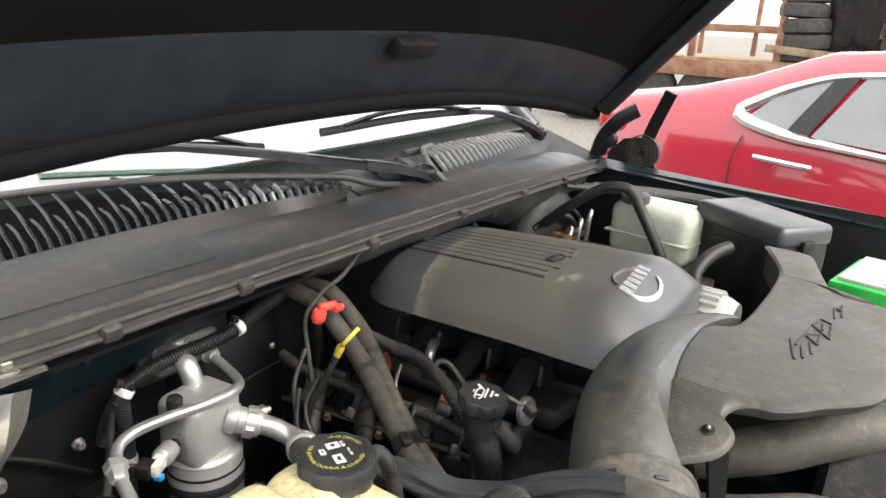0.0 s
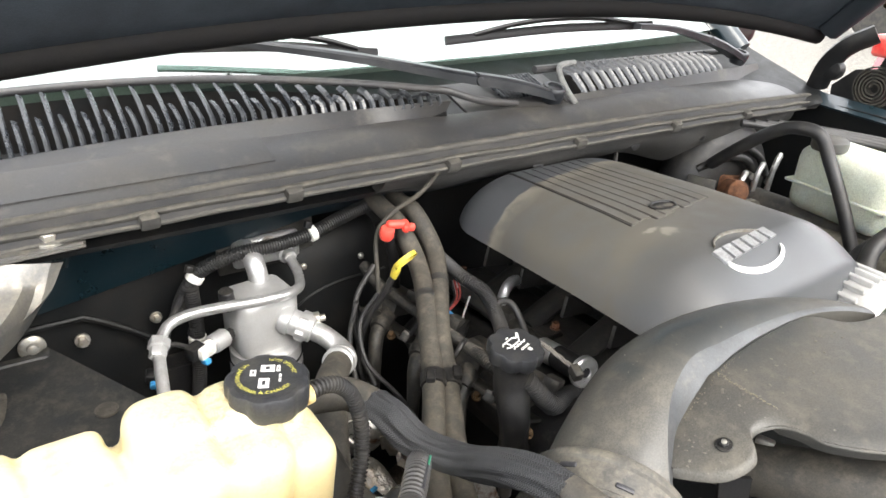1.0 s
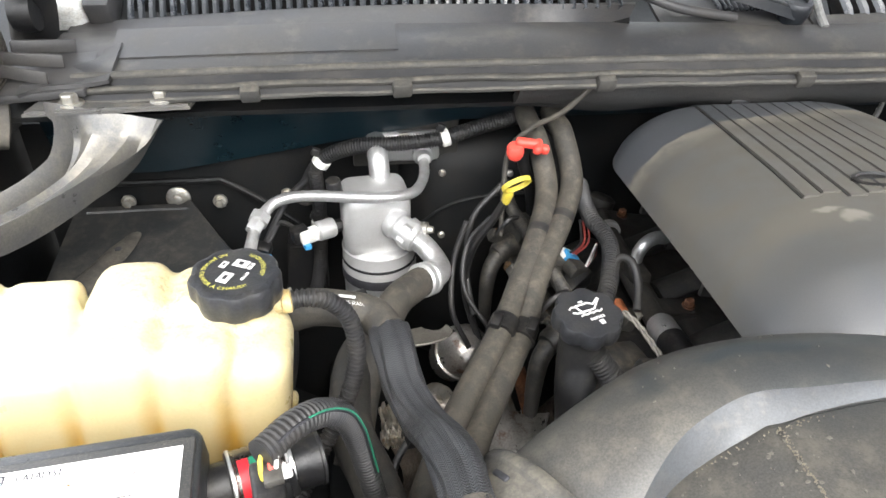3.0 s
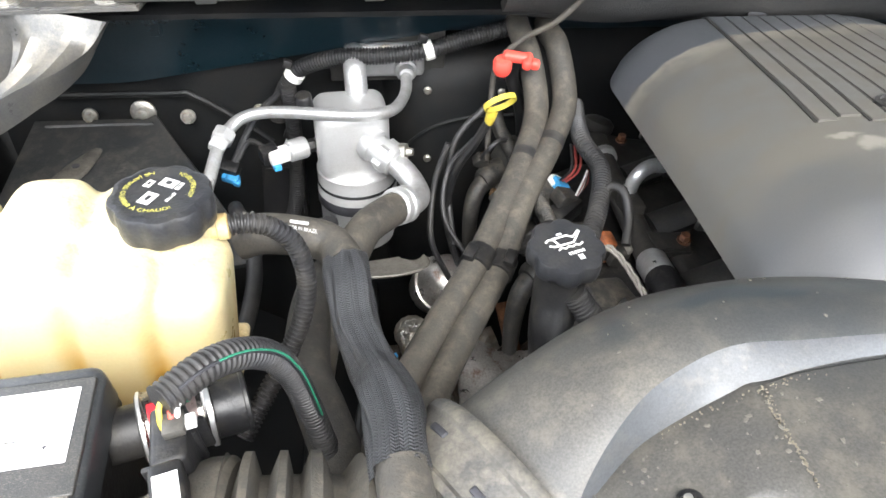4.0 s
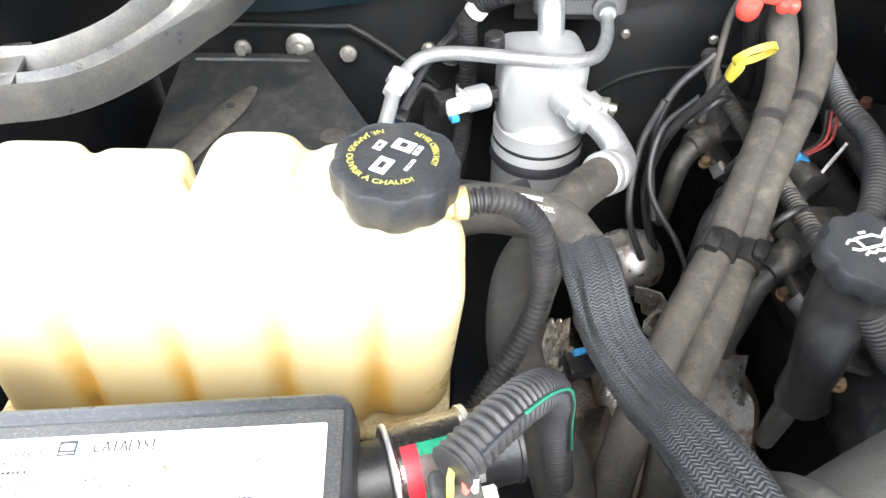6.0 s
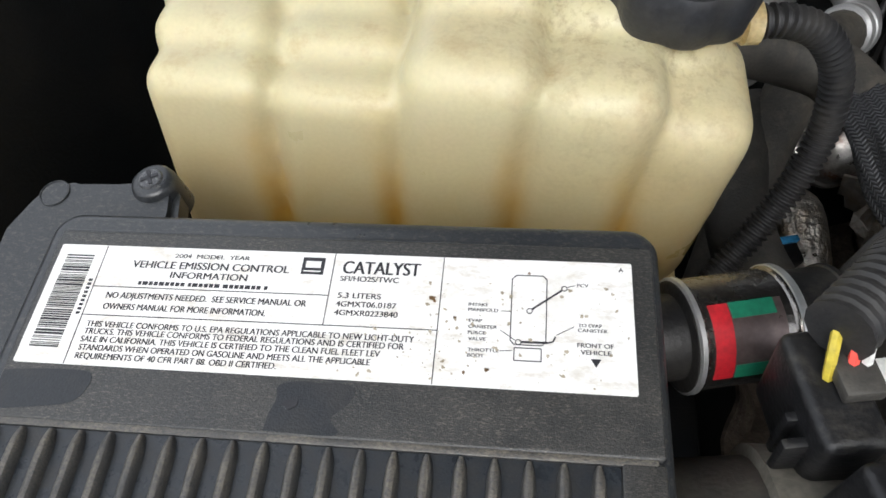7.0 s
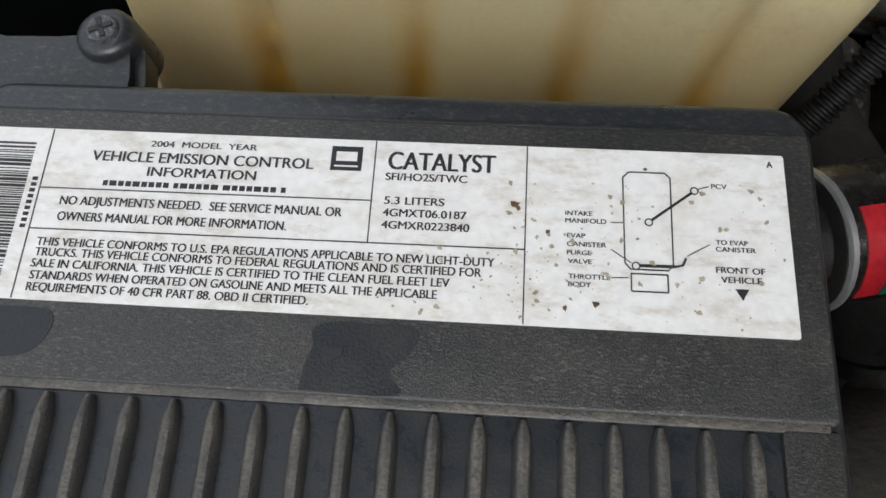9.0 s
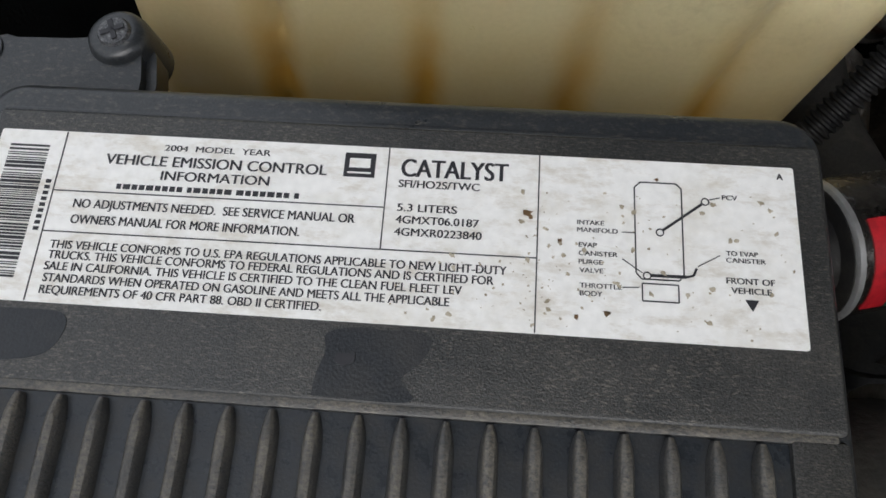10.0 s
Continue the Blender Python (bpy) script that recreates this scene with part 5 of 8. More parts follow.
part("end_cap", lathe([(0.017, 0.055), (0.0188, 0.056), (0.0188, 0.073), (0.0196, 0.0735), (0.0196, 0.0755), (0.017, 0.0765)], CM, 32), BLACK, can)


def band_patch(a0, a1, z0, z1, r):
    bm = bmesh.new()
    n = 8
    rows = []
    for i in range(n + 1):
        a = radians(a0 + (a1 - a0) * i / n)
        rows.append([bm.verts.new(CM @ Vector((q * math.cos(a), q * math.sin(a), z))) for q, z in ((r, z0), (r, z1), (r - 0.0006, z1), (r - 0.0006, z0))])
    for a, b in zip(rows, rows[1:]):
        for k in range(4):
            bm.faces.new((a[k], a[(k + 1) % 4], b[(k + 1) % 4], b[k]))
    bm.faces.new(rows[0])
    bm.faces.new(rows[-1][::-1])
    return bm


REDL = surface("red_label", (0.6, 0.02, 0.03), 0.4, bump=0, size=0.01)
GRNL = surface("green_label", (0.02, 0.22, 0.12), 0.4, bump=0, size=0.01)
GRYL = surface("dark_silver_label", (0.16, 0.12, 0.11), 0.35, metal=0.5, bump=0, size=0.01)
UPA = [math.degrees(math.atan2(*((CM.inverted().to_3x3() @ Vector((0, -1.0, 1.03))).yx))) for _ in (0,)][0]
part("red_band", band_patch(UPA - 40, UPA + 38, 0.0205, 0.0275, 0.0210), REDL, can)
part("dark_band", band_patch(UPA - 40, UPA + 38, 0.0275, 0.047, 0.0209), GRYL, can)
part("green_corner", band_patch(UPA + 22, UPA + 38, 0.0280, 0.044, 0.0212), GRNL, can)
part("green_corner", band_patch(UPA - 40, UPA - 24, 0.0280, 0.044, 0.0212), GRNL, can)

# ---- surge tank ----
tank = thing("coolant_surge_tank", (-0.59, 0.05, 0.94), "yellowed translucent plastic coolant surge tank with lobed sides", "coolant tank")
bm = bmesh.new()
LEAN = Matrix(((1, 0, 0.11, -0.11 * 0.99), (0, 1, 0, 0), (0, 0, 1, 0), (0, 0, 0, 1)))  # the lobes lean outwards with height
COLS = ((-0.687, 0.056, 1.077), (-0.633, 0.057, 1.073), (-0.580, 0.056, 1.088), (-0.531, 0.050, 1.082), (-0.4915, 0.047, 1.056))  # middle, width and top of each lobe
for x, w, top in COLS[:2]:
    for k in range(4):
        h = top - 0.945 - (0.012, 0.005, 0.001, 0.0)[k]
        box((w - 0.003, 0.036 if k == 0 else 0.033, h), LEAN @ pose(x + 0.002 - 0.0045 * k, 0.010 + 0.0215 * k, 0.945 + h / 2), 0.0105, 4, bm)
for k, (x, w, top) in enumerate(COLS[2:]):
    h = top - 0.945
    if k < 2:
        box((w, 0.102, h - 0.010), LEAN @ pose(x, 0.041, 0.945 + (h - 0.010) / 2, 0, 0, 0), 0.016, 4, bm)
        box((w * 0.96, 0.064, h), LEAN @ pose(x - 0.001, 0.059, 0.945 + h / 2, 0, 0, 0), 0.017, 4, bm)
    else:
        box((w, 0.074, h), LEAN @ pose(x, 0.034, 0.945 + h / 2, 0, 0, 0), 0.018, 4, bm)
box((0.215, 0.074, 0.112), LEAN @ pose(-0.589, 0.047, 1.002), 0.012, 3, bm)
box((0.085, 0.062, 0.05), LEAN @ pose(-0.550, 0.062, 1.050, 6, 8, 0), 0.02, 4, bm)
lathe([(0.001, -0.040), (0.034, -0.040), (0.033, -0.020), (0.0275, -0.010), (0.0245, -0.003), (0.0245, 0.004), (0.001, 0.004)], axis_matrix((-0.499, 0.053, 1.0665), (0.03, -0.02, 1)), 40, bm)
body_ob = moulded(part("body", bm, TANKM, tank), 0.0026, 4)
part("base_flange", box((0.254, 0.096, 0.010), pose(-0.597, 0.040, 0.944, 0, 2, 0), 0.0045, 3), NECKM, tank)
part("base_clip", box((0.010, 0.008, 0.020), pose(-0.552, -0.010, 0.953, 0, 0, 0), 0.002), NECKM, tank)
NM = axis_matrix((-0.4982, 0.0531, 1.0690), (0.03, -0.02, 1)) @ Matrix.Scale(0.865, 4)
part("neck", lathe([(0.027, -0.004), (0.029, -0.002), (0.029, 0.001), (0.027, 0.006)], NM, 32), NECKM, tank)
part("side_spout", sweep([(-0.486, 0.054, 1.058), (-0.470, 0.056, 1.061), (-0.462, 0.057, 1.062)], 0.0068, 12), NECKM, tank)
cap = part("cap", lathe([(0.034, 0.002), (0.0355, 0.004), (0.0365, 0.012), (0.0365, 0.0235), (0.0352, 0.0265), (0.031, 0.0280), (0.0295, 0.0275), (0.002, 0.0278)], NM, 96, wave=(9, 0.0022)), CAPM, tank, "black fluted pressure cap with yellow print")


def lettering(text, place, material, parent, name="printed_words"):
    """Words in the built-in font; place(s, h) takes 0..1 along the line and 0..1 up a capital to a point."""
    cu = bpy.data.curves.new("words", "FONT")
    cu.body, cu.size, cu.fill_mode = text, 1.0, "FRONT"
    tmp = new("words", cu)
    me = bpy.data.meshes.new_from_object(tmp.evaluated_get(bpy.context.evaluated_depsgraph_get()))
    bpy.data.objects.remove(tmp)
    bpy.data.curves.remove(cu)
    bm = bmesh.new()
    bm.from_mesh(me)
    bpy.data.meshes.remove(me)
    lo, hi = min(v.co.x for v in bm.verts), max(v.co.x for v in bm.verts)
    for v in bm.verts:
        v.co = place((v.co.x - lo) / (hi - lo), v.co.y / 0.70)
    return part(name, bm, material, parent, smooth=0)


def round_cap(r, h, a0, a1, z):
    """Places on an arc of a cap's top, from the angle a0 to a1 in degrees, capitals from radius r up to r + h."""
    def at(s, k):
        a = radians(a0 + (a1 - a0) * s)
        return NM2 @ Vector(((r + h * k) * math.cos(a), (r + h * k) * math.sin(a), z))
    return at


NM2 = Matrix.Translation(NM.translation) @ Matrix.Scale(0.865, 4)
lettering("NEVER OPEN HOT", round_cap(0.0218, 0.0036, 62, -22, 0.0288), YPRINT, cap)
lettering("NE JAMAIS OUVRIR \u00c0 CHAUD!", round_cap(0.0256, -0.0036, 108, 300, 0.0288), YPRINT, cap)
for x, y, w, h in ((-0.010, 0.001, 0.013, 0.009), (0.011, 0.002, 0.009, 0.012), (0.003, 0.013, 0.008, 0.005), (-0.001, -0.011, 0.010, 0.002), (0.012, -0.007, 0.008, 0.003)):
    part("print_block", box((w, h, 0.0005), NM @ pose(x, y, 0.0282, 0, 0, 8), 0), WPRINT, cap, smooth=0)
    part("print_block", box((w * 0.42, h * 0.32, 0.0005), NM @ pose(x, y, 0.0286, 0, 0, 8), 0), CAPM, cap, smooth=0)

# ---- hoses round the tank ----
def hose(name, pts, r, material, label, category="hose", ridge=None, flat=1.0, group="", n=14):
    return tagged(part(name, sweep(pts, r, n, ridge=ridge, flat=flat), material), label, category, group)


vent = hose("vent_hose", [(-0.468, 0.056, 1.0615), (-0.452, 0.059, 1.062), (-0.436, 0.062, 1.055), (-0.423, 0.063, 1.038), (-0.418, 0.058, 1.013), (-0.422, 0.049, 0.988), (-0.434, 0.036, 0.963), (-0.452, 0.018, 0.938), (-0.468, -0.005, 0.920)], 0.0064, RUBBER2, "black corrugated vent hose from the tank neck", ridge=(0.0034, 0.0016))
LOOM = [(-0.468, -0.102, 1.085), (-0.451, -0.082, 1.084), (-0.436, -0.061, 1.069), (-0.425, -0.041, 1.038), (-0.417, -0.026, 0.985), (-0.404, -0.024, 0.90)]
loom = hose("wiring_loom", LOOM, 0.0082, RUBBER2, "black split corrugated loom with a green thread", "wiring loom", ridge=(0.0034, 0.0009))
part("clamp", lathe([(0.0068, -0.004), (0.0088, -0.003), (0.0088, 0.003), (0.0068, 0.004)], axis_matrix((-0.466, 0.0565, 1.0617), (1, 0.15, 0.03)), 18), NECKM, vent, "stained clamp at the tank spout")
THREAD = surface("green_thread", (0.03, 0.26, 0.15), 0.6, bump=0)
def along_loom(lean, lift, start, stop):
    """A line that runs along the loom's outside, on the side that lean points to."""
    pts = smooth_path(LOOM, 0.004)
    out = []
    for k in range(int(start * len(pts)), int(stop * len(pts))):
        ahead = (pts[min(k + 1, len(pts) - 1)] - pts[k - 1]).normalized()
        side = Vector(lean) - ahead * ahead.dot(Vector(lean))
        out.append(pts[k] + side.normalized() * lift)
    return out


part("thread", sweep(along_loom((0.55, -0.45, 0.65), 0.0092, 0.12, 0.7), 0.0007, 5, raw=True), THREAD, loom, "green tracer thread along the split")
part("split", sweep(along_loom((0.45, -0.55, 0.65), 0.0086, 0.04, 0.7), 0.0010, 5, raw=True), INK, loom)
rad = thing("radiator_hose", (-0.40, 0.0, 0.9), "black radiator hose in a woven sleeve", "hose")
part("bare_end", sweep([(-0.47, 0.105, 1.012), (-0.452, 0.106, 1.016), (-0.427, 0.11, 1.009), (-0.404, 0.107, 1.003), (-0.391, 0.083, 1.001)], 0.0155, 16), RUBBER, rad)
def weave(m, around, along, dark, light):
    """Chevron weave over a sleeve: the map's u runs round it once, v along it in metres."""
    nt = m.node_tree
    b = nt.nodes["Principled BSDF"]

    def calc(kind, p, q=0.0):
        n = nt.nodes.new("ShaderNodeMath")
        n.operation = kind
        for k, v in enumerate((p, q)):
            if isinstance(v, (int, float)):
                n.inputs[k].default_value = v
            else:
                link(nt, v, n.inputs[k])
        return n.outputs[0]

    tc, xyz = nt.nodes.new("ShaderNodeUVMap"), nt.nodes.new("ShaderNodeSeparateXYZ")
    link(nt, tc.outputs[0], xyz.inputs[0])
    zig = calc("PINGPONG", calc("MULTIPLY", xyz.outputs[0], around), 0.5)
    yarn = calc("SINE", calc("MULTIPLY", calc("ADD", calc("MULTIPLY", xyz.outputs[1], along), calc("MULTIPLY", zig, 1.6)), 6.2832))
    seam = calc("POWER", calc("ABSOLUTE", calc("SUBTRACT", calc("MULTIPLY", zig, 4.0), 1.0)), 6.0)
    high = calc("MULTIPLY", calc("ADD", calc("MULTIPLY", yarn, 0.5), 0.5), calc("SUBTRACT", 1.0, calc("MULTIPLY", seam, 0.8)))
    ramp = nt.nodes.new("ShaderNodeMix")
    ramp.data_type = "RGBA"
    ramp.inputs[6].default_value, ramp.inputs[7].default_value = (*dark, 1), (*light, 1)
    link(nt, high, ramp.inputs[0])
    link(nt, ramp.outputs[2], b.inputs["Base Color"])
    bp = nt.nodes.new("ShaderNodeBump")
    bp.inputs["Strength"].default_value, bp.inputs["Distance"].default_value = 0.8, 0.0006
    link(nt, high, bp.inputs["Height"])
    link(nt, bp.outputs[0], b.inputs["Normal"])


SLEEVE = surface("woven_black_sleeve", (0.022, 0.023, 0.026), 0.5, second=(0.04, 0.04, 0.043), amount=0.5, size=0.006, spec=0.6)
weave(SLEEVE, 22, 420, (0.010, 0.0105, 0.012), (0.068, 0.070, 0.075))


def sleeve(points, r, n=72, step=0.003):
    """A limp woven tube drawn over a hose: shallow folds run along it and wander."""
    pts = smooth_path(points, step)
    bm = bmesh.new()
    uv = bm.loops.layers.uv.new("weave")
    rows, way = [], [0.0]
    for i, q in enumerate(pts):
        ahead = (pts[min(i + 1, len(pts) - 1)] - pts[max(i - 1, 0)]).normalized()
        side = ahead.cross(Vector((0, 0, 1))).normalized()
        up = side.cross(ahead)
        s = i / (len(pts) - 1)
        row = []
        for k in range(n):
            a = 2 * math.pi * k / n
            fold = 0.07 * math.sin(5 * a + 3.0 * math.sin(5 * s)) + 0.045 * math.sin(9 * a - 5 * s + 1) + 0.04 * math.sin(3 * a + 17 * s)
            w = r * (1 + fold + 0.06 * math.sin(11 * s))
            row.append(bm.verts.new(q + side * (w * 1.16 * math.cos(a)) + up * (w * 0.92 * math.sin(a))))
        rows.append(row)
        if i:
            way.append(way[-1] + (q - pts[i - 1]).length)
    for i in range(len(rows) - 1):
        for k in range(n):
            f = bm.faces.new((rows[i][k], rows[i][(k + 1) % n], rows[i + 1][(k + 1) % n], rows[i + 1][k]))
            for lp, (du, dv) in zip(f.loops, ((0, 0), (1, 0), (1, 1), (0, 1))):
                lp[uv].uv = ((k + du) / n, way[i + dv])
    bmesh.ops.recalc_face_normals(bm, faces=bm.faces[:])
    return bm


spath = [(-0.392, 0.086, 1.003), (-0.388, 0.056, 1.005), (-0.384, 0.018, 1.003), (-0.374, -0.025, 1.013), (-0.367, -0.062, 1.034), (-0.362, -0.10, 1.052), (-0.361, -0.136, 1.063)]
part("sleeve", sleeve(spath, 0.0132), SLEEVE, rad, "woven black protective sleeve", 80)
part("core", sweep(spath, 0.0105, 12), RUBBER2, rad)
part("lower_end", sweep([(-0.361, -0.130, 1.062), (-0.357, -0.168, 1.060), (-0.350, -0.21, 1.028), (-0.345, -0.25, 0.95)], 0.0128, 18), RUBBER, rad)
lettering("MADE IN BRAZIL", lambda s, k: Vector((-0.4335 + 0.023 * s, 0.0985 - 0.006 * s + 0.0035 * k, 1.0262 - 0.002 * s + 0.0008 * k)), WPRINT, rad)
part("printed_bar", box((0.014, 0.0026, 0.0004), pose(-0.424, 0.1035, 1.0268, 14, 4, -12), 0), WPRINT, rad, smooth=0)
ret = hose("return_hose", [(-0.402, 0.185, 0.905), (-0.412, 0.165, 0.918), (-0.423, 0.135, 0.921), (-0.428, 0.092, 0.919), (-0.425, 0.047, 0.921), (-0.413, 0.010, 0.922), (-0.402, -0.022, 0.912), (-0.392, -0.06, 0.87), (-0.39, -0.08, 0.80)], 0.0185, OLDR, "thick dusty grey hose running forward beside the tank", n=18)
part("clamp", lathe([(0.0185, -0.005), (0.0202, -0.004), (0.0202, 0.004), (0.0185, 0.005)], axis_matrix((-0.395, -0.05, 0.885), (0.2, -0.6, -0.7)), 24), BLACK, ret)
hose("overflow_hose", [(-0.515, 0.30, 0.90), (-0.505, 0.265, 0.918), (-0.493, 0.243, 0.922), (-0.458, 0.240, 0.920), (-0.429, 0.238, 0.918), (-0.41, 0.25, 0.915)], 0.0080, RUBBER2, "thin dark hose crossing below the accumulator")
hose("drain_hose", [(-0.490, 0.243, 0.917), (-0.488, 0.225, 0.90), (-0.487, 0.19, 0.885), (-0.495, 0.14, 0.87), (-0.515, 0.09, 0.86)], 0.0078, RUBBER2, "thin dark hose with a pale tracer beside the tank")
clampm = thing("spring_clamp", (-0.492, 0.242, 0.920), "pale metal spring clamp at the hose joint", "clamp")
part("band", lathe([(0.0092, -0.004), (0.0104, -0.003), (0.0104, 0.003), (0.0092, 0.004)], axis_matrix((-0.490, 0.243, 0.9215), (1, -0.1, 0)), 18), STEEL, clampm)
for k in (-1, 1):
    part("ear", box((0.004, 0.012, 0.006), pose(-0.490 + 0.005 * k, 0.238, 0.933, 20, 0, 20 * k), 0.001), STEEL, clampm)
for pts, nm in (([(-0.206, 0.42, 1.05), (-0.206, 0.395, 1.046), (-0.202, 0.357, 1.034), (-0.201, 0.311, 0.999), (-0.222, 0.257, 0.978), (-0.254, 0.197, 0.956), (-0.28, 0.149, 0.943), (-0.316, 0.093, 0.932), (-0.346, 0.042, 0.925), (-0.372, -0.01, 0.915), (-0.39, -0.06, 0.90)], "L"),
                ([(-0.174, 0.42, 1.048), (-0.174, 0.395, 1.045), (-0.172, 0.364, 1.041), (-0.171, 0.317, 1.006), (-0.192, 0.273, 0.984), (-0.232, 0.208, 0.959), (-0.261, 0.148, 0.935), (-0.299, 0.081, 0.925), (-0.327, 0.03, 0.918), (-0.35, -0.03, 0.91), (-0.37, -0.08, 0.90)], "R")):
    h = hose("heater_hose", pts, 0.0125, RUBBER, "dusty grey rubber heater hose across the engine", group="heater hoses", n=16)
    x, y, z = pts[6] if nm == "R" else pts[6]
    d = Vector(pts[5]) - Vector(pts[7])
    part("clip", lathe([(0.0126, -0.010), (0.0148, -0.009), (0.0148, 0.009), (0.0126, 0.010)], axis_matrix((x, y, z), d), 18), BLACK, h, "black plastic clip")
    part("clip_tab", box((0.010, 0.008, 0.016), axis_matrix(Vector((x, y, z)) + Vector((0.008 if nm == "R" else -0.008, -0.006, 0.014)), d), 0.002), BLACK, h)
    part("worn_patch", lathe([(0.0126, -0.004), (0.0128, 0.0), (0.0126, 0.006)], axis_matrix(pts[4], Vector(pts[3]) - Vector(pts[5])), 16), RUBBER2, h)

# ---- dipsticks ----
red = thing("transmission_dipstick", (-0.226, 0.33, 0.9), "transmission dipstick with red plastic handle on a black tube", "dipstick")
part("tube", sweep([(-0.222, 0.335, 1.045), (-0.222, 0.345, 1.02), (-0.205, 0.36, 0.97), (-0.19, 0.38, 0.88)], 0.007, 10), BLACK, red)
part("stopper", lathe([(0.008, -0.004), (0.0095, 0.0), (0.0095, 0.010), (0.007, 0.013)], axis_matrix((-0.236, 0.329, 1.037), (-0.1, -0.4, 1)), 20), REDP, red)
part("handle", box((0.026, 0.0105, 0.0105), pose(-0.224, 0.325, 1.051, 20, 4, -16), 0.004, 3), REDP, red)
part("handle_end", box((0.010, 0.019, 0.013), pose(-0.213, 0.321, 1.048, 20, 4, -16), 0.005, 3), REDP, red)
part("handle_tip", box((0.010, 0.010, 0.011), pose(-0.206, 0.318, 1.046, 20, 4, -16), 0.004, 3), REDP, red)
yel = thing("oil_dipstick", (-0.255, 0.28, 0.85), "engine oil dipstick with yellow pull ring", "dipstick")
E1 = Vector((0.85, -0.13, 0.51)).normalized()
E2 = Vector((0.45, 0.66, -0.60)).normalized()
EN = E2.cross(E1).normalized()
loop = [Vector((-0.249, 0.262, 1.035)) + E1 * (0.0150 * math.cos(a)) + E2 * (0.0130 * math.sin(a)) for a in [2 * math.pi * k / 28 for k in range(29)]]
part("ring", ribbon(loop, EN * 0.0050, 0.0018), YELP, yel)
part("plug", lathe([(0.0045, -0.010), (0.0055, 0.0), (0.0055, 0.006), (0.0035, 0.009)], axis_matrix((-0.254, 0.276, 1.014), (0.1, -0.4, 1)), 14), YELP, yel)
part("tube", sweep([(-0.255, 0.279, 1.007), (-0.266, 0.285, 0.98), (-0.285, 0.30, 0.93), (-0.29, 0.30, 0.87), (-0.27, 0.27, 0.80)], 0.0045, 8), BLACK, yel)
hose("vent_cable", [(-0.152, 0.318, 1.128), (-0.185, 0.33, 1.085), (-0.215, 0.345, 1.06), (-0.238, 0.35, 1.03), (-0.243, 0.34, 0.98), (-0.245, 0.33, 0.93)], 0.003, RUBBER, "thin grey vent tube hung from the cowl strip", "tube")

# ---- oil filler ----
oil = thing("oil_filler", (-0.228, 0.07, 0.9), "black oil filler tube with fluted cap", "oil filler")
OM = axis_matrix((-0.227, 0.082, 0.995), (0.04, -0.12, 1))
part("tube", sweep([(-0.226, 0.088, 1.0), (-0.229, 0.078, 0.96), (-0.235, 0.062, 0.93), (-0.225, 0.07, 0.88), (-0.19, 0.10, 0.85)], lambda s: 0.0175 + 0.002 * math.sin(9 * s), 18), BLACK, oil)
ocap = part("cap", lathe([(0.026, 0.0), (0.029, 0.002), (0.030, 0.006), (0.030, 0.015), (0.0285, 0.0175), (0.026, 0.018), (0.002, 0.018)], OM, 80, wave=(8, 0.003)), CAPM, oil, "black fluted cap with white oil can print")
can_lines = ([(-0.014, 0.003), (-0.010, 0.001), (-0.006, 0.001), (0.006, 0.001), (0.016, 0.010)], [(-0.008, 0.009), (0.004, 0.009), (0.008, 0.006), (0.015, 0.011)], [(-0.015, 0.007), (-0.012, 0.009), (-0.008, 0.008), (-0.006, 0.001)], [(-0.003, 0.012), (0.001, 0.012)])
for ln in can_lines:
    part("oil_can_print", sweep([OM @ Vector((x, y, 0.0183)) for x, y in ln], 0.0009, 5, raw=True), WPRINT, ocap, smooth=0)
part("oil_can_print", sweep([OM @ Vector((-0.009 + 0.003 * k, -0.003 + (0.0015 if k % 2 else 0), 0.0183)) for k in range(8)], 0.0009, 5, raw=True), WPRINT, ocap, smooth=0)
for k in range(6):
    part("oil_can_print", box((0.0014, 0.0026, 0.0004), OM @ pose(-0.003 + 0.0024 * k, -0.0085, 0.0183), 0), WPRINT, ocap, smooth=0)
part("oil_can_print", box((0.004, 0.0045, 0.0004), OM @ pose(0.004, -0.014, 0.0183), 0), WPRINT, ocap, smooth=0)
hose("breather_hose", [(-0.220, 0.068, 0.975), (-0.205, 0.062, 0.955), (-0.188, 0.060, 0.934), (-0.172, 0.066, 0.922), (-0.150, 0.074, 0.918), (-0.12, 0.075, 0.92)], 0.0105, RUBBER2, "black corrugated breather hose by the oil filler", ridge=(0.0036, 0.0012))

# ---- refrigerant accumulator and its pipes ----
acc = thing("refrigerant_accumulator", (-0.388, 0.375, 0.80), "brushed aluminium refrigerant accumulator canister with pipes", "accumulator")
AM = axis_matrix((-0.388, 0.374, 0.80), (0.0, 0.0, 1))
part("canister", lathe([(0.030, 0.0), (0.041, 0.006), (0.0445, 0.02), (0.0445, 0.058), (0.046, 0.060), (0.046, 0.078), (0.0448, 0.080), (0.0448, 0.098), (0.043, 0.104), (0.038, 0.108), (0.012, 0.109)], AM, 40), ALU, acc)
part("seam_ring", lathe([(0.0448, 0.083), (0.0458, 0.084), (0.0458, 0.086), (0.0448, 0.087)], AM, 40), DARK, acc)
part("black_band", lathe([(0.0460, 0.060), (0.0466, 0.061), (0.0466, 0.072), (0.0460, 0.073)], AM, 40), INK, acc, "black rubber band")
part("head", box((0.080, 0.066, 0.084), AM @ pose(0.003, 0.0, 0.142, 0, 0, 6), 0.015, 5), ALU, acc)
part("head_seam", lathe([(0.0435, 0.0995), (0.0452, 0.1005), (0.0452, 0.1025), (0.0435, 0.1035)], AM, 40), ALU, acc)
